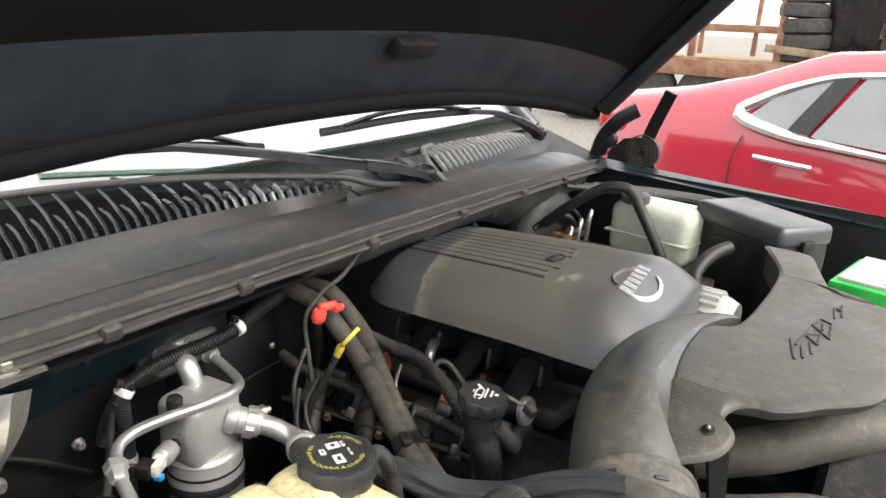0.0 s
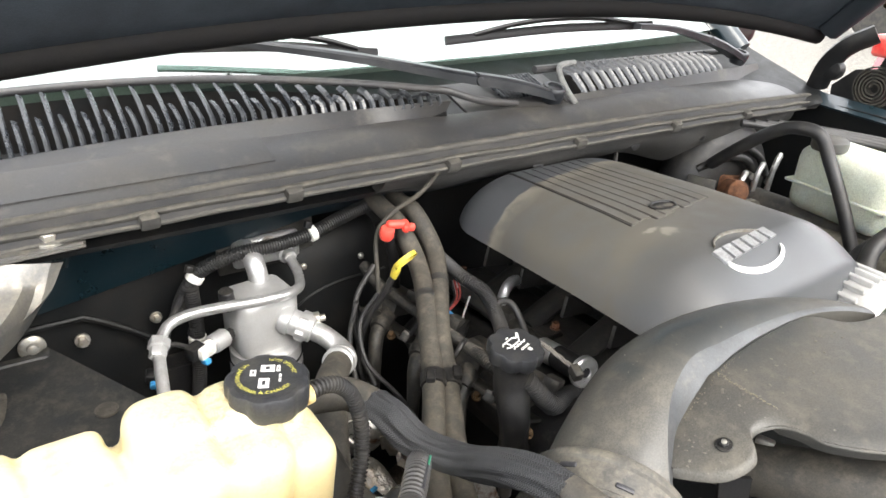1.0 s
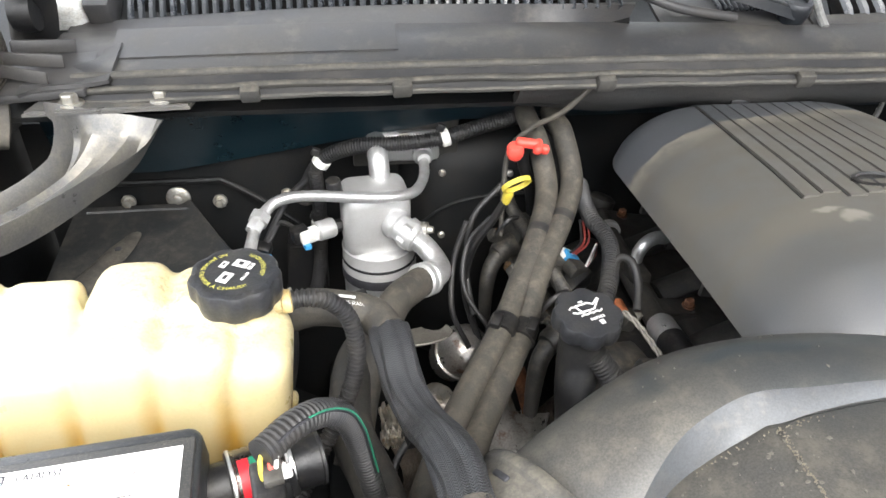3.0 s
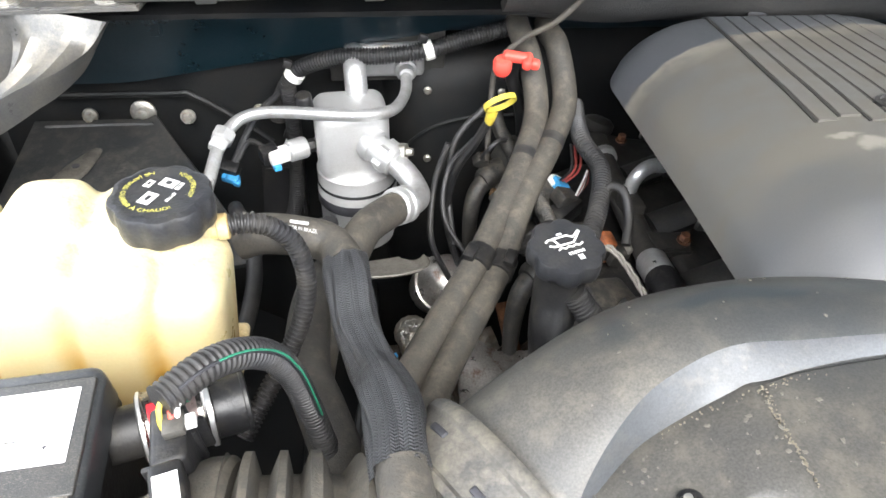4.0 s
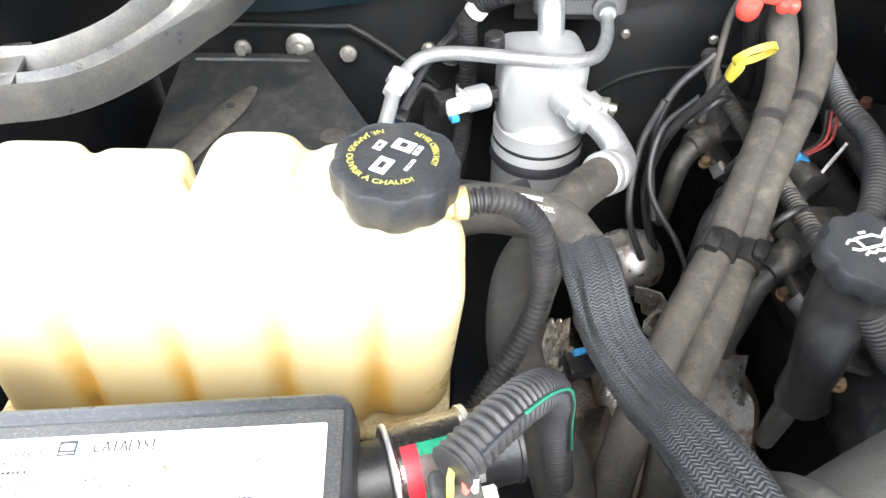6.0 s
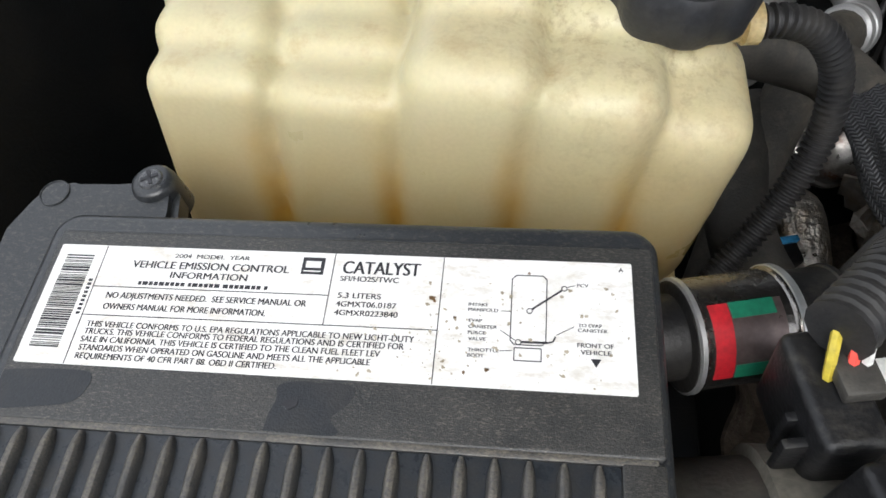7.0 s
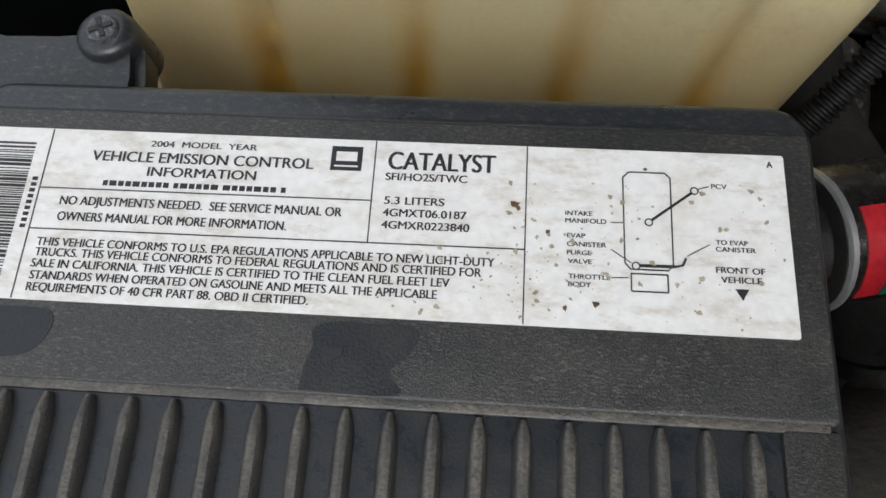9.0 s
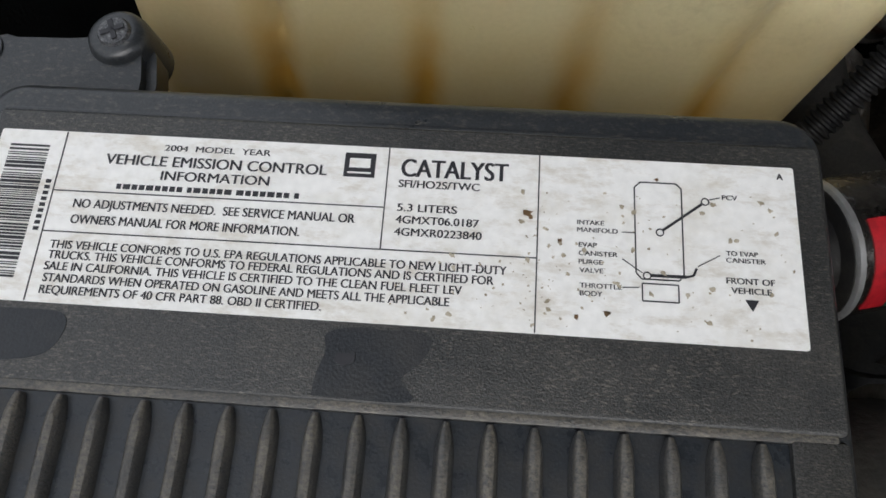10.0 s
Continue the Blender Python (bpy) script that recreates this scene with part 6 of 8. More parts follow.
part("inlet_pipe", sweep([(-0.384, 0.446, 1.004), (-0.384, 0.425, 1.010), (-0.384, 0.405, 1.004), (-0.383, 0.394, 0.985), (-0.383, 0.390, 0.955)], 0.0125, 16), ALUP, acc)
part("manifold_gasket", box((0.135, 0.008, 0.080), pose(-0.346, 0.462, 1.004, 0, 0, 0), 0.003), MAFM, acc)
part("manifold_block", box((0.092, 0.014, 0.040), pose(-0.350, 0.452, 0.994, 0, 0, 0), 0.006, 3), ALU, acc)
hex_bolt((-0.349, 0.445, 1.006), (0, -1, 0.2), 0.006, 0.010, acc)
hex_bolt((-0.326, 0.444, 1.000), (0, -1, 0.3), 0.005, 0.010, acc)
part("liquid_fitting", lathe([(0.013, 0), (0.013, 0.010), (0.010, 0.012), (0.008, 0.02)], axis_matrix((-0.326, 0.446, 0.986), (0, -1, 0)), 16), ALU, acc)
LINE = [(-0.326, 0.435, 0.985), (-0.329, 0.400, 0.978), (-0.342, 0.362, 0.979), (-0.360, 0.342, 0.984), (-0.380, 0.334, 0.987), (-0.415, 0.336, 0.988), (-0.450, 0.348, 0.985), (-0.482, 0.358, 0.980), (-0.503, 0.355, 0.976), (-0.514, 0.345, 0.971), (-0.523, 0.329, 0.965)]
part("liquid_pipe", sweep(LINE, 0.0064, 12), ALUP, acc)
part("pipe_nut", lathe([(0.010, -0.012), (0.012, -0.010), (0.012, 0.0), (0.0095, 0.002), (0.0095, 0.012), (0.008, 0.014)], axis_matrix((-0.5225, 0.330, 0.9655), (-0.35, -0.85, -0.3)), 6), ALU, acc)
part("lower_pipe", sweep([(-0.525, 0.322, 0.962), (-0.534, 0.275, 0.940), (-0.545, 0.22, 0.912), (-0.56, 0.15, 0.87)], 0.0068, 12), ALUP, acc)
part("service_cap", lathe([(0.007, -0.006), (0.0085, 0.0), (0.009, 0.008), (0.009, 0.020), (0.0075, 0.022)], axis_matrix((-0.4355, 0.356, 0.981), (-0.1, -0.2, 1)), 16), BLACK, acc)
part("switch_port", lathe([(0.014, 0), (0.014, 0.004), (0.009, 0.006), (0.008, 0.010)], axis_matrix((-0.422, 0.368, 0.935), (-1, -0.4, 0.05)), 20), ALU, acc)
part("switch_neck", lathe([(0.0075, 0), (0.0075, 0.014)], axis_matrix((-0.428, 0.367, 0.935), (-1, -0.4, 0.02)), 6), BLACK, acc)
part("pressure_switch", lathe([(0.011, 0), (0.012, 0.002), (0.012, 0.020), (0.010, 0.022)], axis_matrix((-0.441, 0.362, 0.935), (-1, -0.5, 0.0)), 18), ALU, acc)
part("switch_plug", box((0.026, 0.014, 0.016), pose(-0.468, 0.348, 0.934, 5, -5, 25), 0.003), WHITE, acc, "white wiring plug")
part("plug_shell", box((0.020, 0.017, 0.018), pose(-0.480, 0.351, 0.934, 5, -5, 25), 0.003), BLACK, acc)
part("plug_lock", box((0.008, 0.010, 0.006), pose(-0.472, 0.340, 0.924, 0, 0, 25), 0.001), BLUEP, acc)
OUT = Vector((0.66, -0.62, -0.30)).normalized()
o0 = Vector((-0.370, 0.345, 0.947))
part("outlet_fitting", lathe([(0.016, -0.006), (0.0185, 0), (0.0185, 0.007), (0.0160, 0.009), (0.0160, 0.017), (0.0180, 0.018), (0.0180, 0.030), (0.0165, 0.032), (0.0165, 0.036), (0.012, 0.038)], axis_matrix(o0, OUT), 24), ALU, acc)
part("fitting_nut", lathe([(0.0185, 0.018), (0.0198, 0.019), (0.0198, 0.029), (0.0185, 0.030)], axis_matrix(o0, OUT), 6), ALUP, acc)
part("outlet_valve", lathe([(0.009, 0), (0.009, 0.010), (0.005, 0.011), (0.004, 0.017)], axis_matrix(o0 + OUT * 0.026 + Vector((0.010, 0.002, 0.006)), (0.85, -0.3, 0.1)), 10), STEEL, acc)
part("outlet_elbow", sweep([o0 + OUT * 0.030, (-0.336, 0.312, 0.931), (-0.326, 0.298, 0.922), (-0.323, 0.282, 0.919), (-0.329, 0.266, 0.923), (-0.341, 0.254, 0.930)], 0.0125, 16), ALUP, acc)
CR = Vector((-0.62, -0.68, 0.30)).normalized()
part("crimp", lathe([(0.013, -0.004), (0.0190, 0), (0.0190, 0.006), (0.0170, 0.008), (0.0190, 0.010), (0.0190, 0.017), (0.0170, 0.019)], axis_matrix((-0.338, 0.257, 0.928), CR), 24), ALU, acc)
part("outlet_hose", sweep([(-0.344, 0.250, 0.931), (-0.360, 0.230, 0.936), (-0.380, 0.203, 0.938), (-0.398, 0.160, 0.93), (-0.415, 0.12, 0.91), (-0.43, 0.07, 0.86)], 0.0165, 16), RUBBER, acc, "dusty rubber refrigerant hose")

hose("wiring_conduit", [(-0.478, 0.435, 0.93), (-0.472, 0.432, 0.955), (-0.458, 0.428, 0.982), (-0.44, 0.424, 1.0), (-0.40, 0.415, 1.014), (-0.35, 0.408, 1.018), (-0.303, 0.407, 1.024), (-0.26, 0.412, 1.034), (-0.20, 0.42, 1.045)], 0.0085, RUBBER2, "black corrugated wiring conduit above the accumulator", "conduit", ridge=(0.0034, 0.002))
hose("wiring_conduit", [(-0.460, 0.42, 0.979), (-0.459, 0.42, 0.927), (-0.461, 0.42, 0.884), (-0.465, 0.42, 0.838), (-0.475, 0.42, 0.798), (-0.495, 0.42, 0.773), (-0.53, 0.42, 0.764), (-0.56, 0.42, 0.776)], 0.0085, RUBBER2, "black corrugated conduit hanging beside the accumulator", "conduit", ridge=(0.0034, 0.0016))
tagged(part("module_case", plate([(-0.506, 0.866), (-0.457, 0.866), (-0.457, 0.79), (-0.478, 0.72), (-0.527, 0.72), (-0.512, 0.80)], 0.03, Matrix(((1, 0, 0, 0), (0, 0, -1, 0.462), (0, 1, 0, 0), (0, 0, 0, 1))), None, 0.004), BLACK), "black plastic module case on the bulkhead behind a conduit", "module")
for (x, y, z), way in (((-0.303, 0.407, 1.024), (1, 0.1, 0.25)), ((-0.452, 0.427, 0.989), (0.55, -0.1, 0.8)), ((-0.460, 0.42, 0.905), (0.02, 0, 1))):
    tie = thing("cable_tie", (x, y, z), "white nylon tie holding a corrugated conduit", "cable tie", "cable ties")
    part("strap", lathe([(0.0100, -0.005), (0.0112, -0.004), (0.0112, 0.004), (0.0100, 0.005)], axis_matrix((x, y, z), way), 18), WHITE, tie)
    part("head", box((0.010, 0.008, 0.010), pose(x - 0.006, y - 0.002, z + 0.014, 0, 20, 0), 0.002), BLACK, tie)
plug = thing("loose_connector", (-0.525, 0.352, 0.87), "black wiring connector with a blue lock hanging loose", "connector")
part("shell", box((0.022, 0.015, 0.014), pose(-0.526, 0.357, 0.913, 20, 10, -15), 0.003), BLACK, plug)
part("lock", box((0.019, 0.010, 0.009), pose(-0.5255, 0.350, 0.905, 20, 10, -15), 0.002), BLUEP, plug)
part("lock_tab", box((0.007, 0.006, 0.007), pose(-0.519, 0.346, 0.901, 20, 10, -15), 0.001), BLUEP, plug)
part("lock_tab", box((0.004, 0.006, 0.006), pose(-0.531, 0.347, 0.909, 20, 10, -15), 0.001), BLUEP, plug)
part("wire", sweep([(-0.521, 0.362, 0.918), (-0.505, 0.378, 0.945), (-0.488, 0.40, 0.962), (-0.47, 0.425, 0.968)], 0.0040, 8), RUBBER2, plug)
part("wire", sweep([(-0.519, 0.360, 0.918), (-0.503, 0.372, 0.938), (-0.482, 0.356, 0.936)], 0.0032, 8), RUBBER2, plug)
tagged(part("evaporator_case", box((0.20, 0.16, 0.40), pose(-0.255, 0.530, 0.81, 0, 0, 0), 0.06, 5), DARK), "black plastic heater case bulging from the bulkhead", "heater case")
case = [o for o in bpy.data.objects if o.name == "evaporator_case"][0]
part("seam", sweep([(-0.345, 0.452, 0.86), (-0.30, 0.449, 0.90), (-0.255, 0.4485, 0.915), (-0.20, 0.449, 0.918), (-0.165, 0.455, 0.915)], 0.003, 6), DARK, case)
for x, z in ((-0.30, 0.86), (-0.21, 0.95), (-0.30, 0.955)):
    part("screw", lathe([(0.005, 0), (0.005, 0.003), (0.003, 0.005)], axis_matrix((x, 0.4495, z), (0, -1, 0)), 8), STEEL, case, "zinc screw")

# ---- exhaust side, coils, wiring ----
TWIST = surface("grey_twisted_wire", (0.19, 0.175, 0.15), 0.6, second=(0.12, 0.11, 0.1), size=0.004)
COILM = surface("dusty_coil_plastic", (0.024, 0.0235, 0.0225), 0.5, second=(0.045, 0.041, 0.035), amount=0.4, size=0.02, dust=(0.13, 0.115, 0.09), dust_size=0.010, dust_amount=0.4)
BRASS = surface("brown_brass", (0.25, 0.15, 0.07), 0.5, metal=0.5, second=(0.12, 0.08, 0.05), size=0.006)
for i in range(4):
    y = 0.345 - 0.082 * i
    x = -0.226 + 0.010 * i
    c = thing("ignition_coil", (x, y, 0.87), "dusty black ignition coil with boot on the valve cover", "ignition coil", "ignition coils")
    part("body", box((0.050, 0.034, 0.034), pose(x + 0.022, y + 0.012, 0.918, 10, 20, 25), 0.005), COILM, c)
    part("tower", lathe([(0.0135, -0.006), (0.0135, 0.024), (0.011, 0.030)], axis_matrix((x, y, 0.908), (-0.75, -0.55, -0.15)), 16), COILM, c)
    part("connector", box((0.024, 0.020, 0.016), pose(x + 0.040, y - 0.010, 0.930, 10, 25, 25), 0.003), COILM, c)
    part("lug", box((0.018, 0.014, 0.006), pose(x - 0.004, y + 0.024, 0.905, 10, 15, 25), 0.002), COILM, c)
    part("boot", sweep([(x - 0.018, y - 0.014, 0.903), (x - 0.030, y - 0.024, 0.892), (x - 0.036, y - 0.032, 0.868), (x - 0.036, y - 0.030, 0.82)], lambda s: 0.0105 - 0.003 * s, 12), COILM, c)
    hex_bolt((x - 0.010, y - 0.030, 0.893), (-0.2, -0.3, 1), 0.0045, 0.009, c, BRASS, 1.3)
bracket = thing("coil_bracket", (-0.21, 0.2, 0.88), "dusty steel bracket carrying the ignition coils", "bracket")
part("rail", box((0.030, 0.33, 0.006), pose(-0.212, 0.235, 0.898, -3, 24, 4), 0.002), COILM, bracket)
for k in range(4):
    part("tab", box((0.026, 0.016, 0.004), pose(-0.236 + 0.009 * k, 0.372 - 0.083 * k, 0.904, 5, 12, 20), 0.001), COILM, bracket)
    hex_bolt((-0.240 + 0.009 * k, 0.372 - 0.083 * k, 0.906), (-0.1, -0.2, 1), 0.0042, 0.007, bracket, BRASS, 1.3)
run = thing("coil_harness", (-0.24, 0.3, 0.92), "dusty black harness branching to the ignition coils", "wiring harness")
part("trunk", sweep([(-0.225, 0.41, 0.955), (-0.225, 0.37, 0.945), (-0.214, 0.31, 0.938), (-0.206, 0.24, 0.936), (-0.199, 0.17, 0.934), (-0.194, 0.11, 0.925)], 0.0075, 10, ridge=(0.0034, 0.0012)), COILM, run)
for k in range(4):
    y = 0.345 - 0.075 * k
    x = -0.219 + 0.008 * k
    part("branch", sweep([(x, y, 0.944), (x - 0.014, y - 0.012, 0.951), (x - 0.026, y - 0.014, 0.940), (x - 0.032, y - 0.006, 0.920)], 0.003, 7), RUBBER2, run)
    part("plug", box((0.017, 0.013, 0.012), pose(x - 0.030, y - 0.004, 0.922, 20, 30, 15 + 9 * k), 0.002), COILM, run)
    part("clip", box((0.005, 0.009, 0.004), pose(x - 0.032, y - 0.006, 0.930, 20, 30, 15 + 9 * k), 0.001), TWIST if k % 2 else COILM, run)
hose("plug_lead", [(-0.29, 0.31, 0.965), (-0.305, 0.30, 0.92), (-0.31, 0.27, 0.87), (-0.29, 0.26, 0.82)], 0.0032, RUBBER2, "thin black lead dropping past the coils", "wire")
hose("plug_lead", [(-0.265, 0.30, 0.975), (-0.29, 0.30, 0.94), (-0.297, 0.27, 0.90), (-0.27, 0.24, 0.86), (-0.255, 0.22, 0.83)], 0.0028, RUBBER2, "thin black lead dropping past the coils", "wire")
hose("plug_lead", [(-0.245, 0.345, 0.99), (-0.28, 0.33, 0.955), (-0.288, 0.31, 0.90), (-0.285, 0.27, 0.86)], 0.0035, RUBBER2, "thin black lead dropping past the coils", "wire")
hose("engine_wiring_loom", [(-0.15, 0.345, 0.985), (-0.16, 0.30, 0.99), (-0.163, 0.262, 0.989), (-0.155, 0.225, 0.982), (-0.168, 0.18, 0.972), (-0.182, 0.15, 0.962), (-0.19, 0.12, 0.94)], 0.0085, RUBBER2, "black corrugated engine wiring loom", "wiring loom", ridge=(0.0034, 0.0014))
cn = thing("injector_connector", (-0.18, 0.28, 0.90), "grey injector connector with blue and red wires", "connector")
part("shell", box((0.024, 0.018, 0.032), pose(-0.182, 0.280, 0.921, 15, 35, 20), 0.004), WHITE, cn)
part("lock", box((0.020, 0.014, 0.012), pose(-0.176, 0.276, 0.930, 15, 35, 20), 0.002), BLUEP, cn)
for k, (mm, d) in enumerate(((WIRER, 0.0), (WIRER, 0.005), (RUBBER2, -0.004))):
    part("wire", sweep([(-0.175 + d, 0.275, 0.935), (-0.165 + d, 0.268, 0.955), (-0.168 + d, 0.272, 0.982)], 0.0014, 6), mm, cn)
cn = thing("coil_connector", (-0.17, 0.25, 0.90), "dark grey multi-pin connector with coloured wires", "connector")
part("shell", box((0.040, 0.020, 0.024), pose(-0.178, 0.246, 0.917, 10, -15, 35), 0.003), BLACK, cn)
for k in range(5):
    part("wire", sweep([(-0.170 + 0.003 * k, 0.247 + 0.004 * k, 0.928), (-0.162 + 0.003 * k, 0.255 + 0.003 * k, 0.938), (-0.158, 0.25, 0.965)], 0.0013, 6), (WHITE, WIRER, WHITE, RUBBER, WIRER)[k], cn)
valve = thing("purge_valve", (-0.13, 0.09, 0.93), "black purge valve with metal end collars", "valve")
VM = axis_matrix((-0.1210, 0.146, 0.932), (-0.05, -0.97, 0.16))
part("rear_collar", lathe([(0.013, -0.004), (0.0145, 0), (0.0135, 0.004), (0.0145, 0.007), (0.0138, 0.010), (0.0145, 0.013), (0.0138, 0.016), (0.0145, 0.019), (0.0138, 0.022), (0.0145, 0.025), (0.013, 0.028)], VM, 24), ALUP, valve)
part("barrel", lathe([(0.013, 0.026), (0.0148, 0.028), (0.0148, 0.068), (0.014, 0.070)], VM, 24), BLACK, valve)
part("front_collar", lathe([(0.014, 0.068), (0.019, 0.070), (0.019, 0.076), (0.017, 0.078), (0.0075, 0.0785), (0.006, 0.077)], VM, 24), ALUP, valve)
part("bore", lathe([(0.006, 0.0770), (0.0045, 0.0775), (0.001, 0.0776)], VM, 18), INK, valve)
hose("fuel_pipe", [(-0.118, 0.234, 0.942), (-0.1165, 0.234, 0.959), (-0.109, 0.236, 0.971), (-0.096, 0.242, 0.973), (-0.08, 0.250, 0.967)], 0.0072, ALUP, "short bent metal fuel pipe by the cover", "pipe")
orange = thing("orange_connector", (-0.155, 0.172, 0.915), "orange-brown sensor connector with a grey plug", "connector")
ORANGE = surface("orange_brown_plastic", (0.36, 0.11, 0.035), 0.55, second=(0.2, 0.07, 0.03), size=0.01)
part("shell", box((0.014, 0.020, 0.026), pose(-0.157, 0.176, 0.928, 10, 15, 10), 0.003), ORANGE, orange)
part("plug", box((0.016, 0.018, 0.020), pose(-0.146, 0.168, 0.925, 10, 20, 10), 0.003), COILM, orange)
part("clip", box((0.004, 0.012, 0.016), pose(-0.139, 0.166, 0.930, 10, 20, 10), 0.001), TWIST, orange)
hose("bypass_lead", [(-0.160, 0.195, 0.975), (-0.153, 0.195, 0.984), (-0.145, 0.185, 0.984), (-0.143, 0.168, 0.970), (-0.150, 0.145, 0.955)], 0.0042, RUBBER2, "thin grey bent lead", "wire")
lead = thing("twisted_lead", (-0.205, 0.090, 0.985), "pale twisted wires ending in a grey plug beside the oil filler", "wire")
for k in range(3):
    a = [Vector(q) for q in ((-0.202, 0.096, 0.990), (-0.188, 0.096, 0.995), (-0.178, 0.086, 0.990), (-0.171, 0.070, 0.983), (-0.166, 0.056, 0.977))]
    part("wire", sweep([q + Vector((0.0016 * math.cos(2.1 * k + 0.55 * i), 0.0012 * math.sin(2.1 * k + 0.55 * i), 0.0016 * math.sin(2.1 * k + 0.55 * i))) for i, q in enumerate(smooth_path(a, 0.003))], 0.0013, 6, raw=True), TWIST, lead)
part("plug", box((0.011, 0.016, 0.012), pose(-0.165, 0.050, 0.973, 20, 0, -12), 0.002), MAFM, lead)
PANL = surface("dusty_pressed_steel", (0.16, 0.15, 0.13), 0.5, metal=0.3, second=(0.11, 0.10, 0.085), amount=0.4, size=0.03, bump=0.1)
SILVER = surface("rusty_silver_steel", (0.52, 0.50, 0.47), 0.33, metal=0.85, second=(0.2, 0.1, 0.06), amount=0.28, size=0.02, spread=0.08, bump=0.15)
PANM = surface("dirty_brown_shield", (0.12, 0.095, 0.07), 0.5, metal=0.4, second=(0.045, 0.035, 0.028), amount=0.5, size=0.03, fine=0.004, bump=0.5)
hs = thing("heat_shield", (-0.33, 0.22, 0.7), "crumpled silver foil heat shield over the exhaust", "heat shield")
part("foil_wrap", sheet(lambda u, v: (-0.285 + 0.07 * u + 0.012 * math.sin(17 * v + 5 * u), 0.12 + 0.12 * v, 0.80 - 0.10 * u + 0.012 * math.sin(23 * u + 9 * v)), 16, 16, 0.002), FOIL, hs)
part("side_panel", sheet(lambda u, v: (-0.310 + 0.055 * u + 0.030 * v + 0.003 * math.sin(9 * v + 4 * u), 0.045 + 0.115 * v - 0.015 * u, 0.835 - 0.012 * math.sin(2.5 * u) + 0.004 * math.sin(9 * v + 3 * u) + 0.0012 * math.sin(31 * u - 19 * v)), 18, 20, 0.002), SILVER, hs, "smooth silver shield panel")
part("foil_mesh", sheet(lambda u, v: (-0.400 + 0.032 * u, 0.130 + 0.060 * v, 0.812 + 0.006 * math.sin(29 * u + 11 * v) + 0.005 * math.sin(37 * v)), 18, 22, 0.002), FOIL, hs)
part("lower_pan", sheet(lambda u, v: (-0.385 + 0.20 * u + 0.008 * math.sin(19 * v), -0.06 + 0.30 * v, 0.735 + 0.012 * math.sin(13 * u + 7 * v) + 0.006 * math.sin(31 * u - 11 * v)), 22, 26, 0.003), PANM, hs, "dirty brown lower pan of the shield")
part("pipe", sweep([(-0.335, 0.225, 0.775), (-0.33, 0.20, 0.785), (-0.315, 0.15, 0.74), (-0.30, 0.08, 0.68)], 0.020, 14), FOIL, hs)
tagged(part("splash_shield", sheet(lambda u, v: (-0.362 + (0.030 + 0.018 * v) * math.cos(math.pi * (1.15 - 1.3 * u)) * (0.55 + 0.45 * v), 0.262 - 0.052 * v * math.sin(math.pi * (0.15 + 0.7 * u)) + 0.01 * u, 0.868 - 0.012 * v + 0.012 * v**6 - 0.022 * (1 - v)), 24, 12, 0.002), PANL), "dusty grey pressed metal shield below the hoses", "shield")
starter = thing("catalyst_can", (-0.30, 0.285, 0.74), "rusty silver rounded exhaust can below the coils", "exhaust can")
part("shell", lathe([(0.004, -0.04), (0.020, -0.037), (0.030, -0.026), (0.033, 0.0), (0.030, 0.026), (0.018, 0.040), (0.004, 0.043)], axis_matrix((-0.296, 0.290, 0.785), (0.35, -0.5, 0.75)), 28), SILVER, starter)
part("band", lathe([(0.0332, -0.004), (0.035, -0.003), (0.035, 0.003), (0.0332, 0.004)], axis_matrix((-0.296, 0.290, 0.785), (0.35, -0.5, 0.75)), 28), SILVER, starter)
clip = thing("sensor_plug", (-0.365, 0.142, 0.80), "black sensor plug with a blue lock over the exhaust", "connector")
part("shell", box((0.026, 0.020, 0.018), pose(-0.365, 0.136, 0.818, 10, 10, 20), 0.003), BLACK, clip)
part("lock", box((0.018, 0.005, 0.006), pose(-0.362, 0.143, 0.828, 10, 10, 25), 0.001), BLUEP, clip)
part("lead", sweep([(-0.375, 0.130, 0.815), (-0.39, 0.11, 0.80), (-0.40, 0.07, 0.76)], 0.004, 8), RUBBER2, clip)
tagged(part("steering_shaft", sweep([(-0.225, 0.27, 0.77), (-0.21, 0.20, 0.70), (-0.20, 0.12, 0.60)], 0.009, 10), RUST), "rusty brown steering shaft below the engine", "shaft")
tagged(part("frame_rail", box((0.10, 1.3, 0.12), pose(-0.42, -0.05, 0.55), 0.01), DARK), "near-black frame rail below the engine bay", "frame rail", kind="structure")
tagged(part("frame_rail", box((0.10, 1.3, 0.12), pose(0.50, -0.05, 0.55), 0.01), DARK), "near-black frame rail below the engine bay", "frame rail", kind="structure")
# Unseen tray and front panels, added to keep light out of the bay.
tagged(part("undertray", box((1.7, 1.3, 0.02), pose(0.03, -0.08, 0.44), 0.005), DARK), "added near-black tray keeping light out of the bay below", "undertray", kind="structure")
for side in (-1, 1):
    tagged(part("front_panel", box((0.26, 0.03, 0.60), pose(0.04 + side * 0.68, -0.52, 0.72), 0.005), DARK), "added black panel keeping light out beside the radiator", "panel", kind="structure")
tagged(part("radiator", box((1.1, 0.06, 0.55), pose(0.04, -0.50, 0.72), 0.01), BLACK), "black radiator with shroud at the bay's front", "radiator", kind="structure")

# ---- air filter box with its printed label ----
LU, LV = Vector((0.99726, 0.06472, 0.03595)).normalized(), Vector((-0.06818, 0.99211, 0.10525))
LN = LU.cross(LV).normalized()
LV = LN.cross(LU)
LO = Vector((-0.6914, -0.0868, 1.0614))
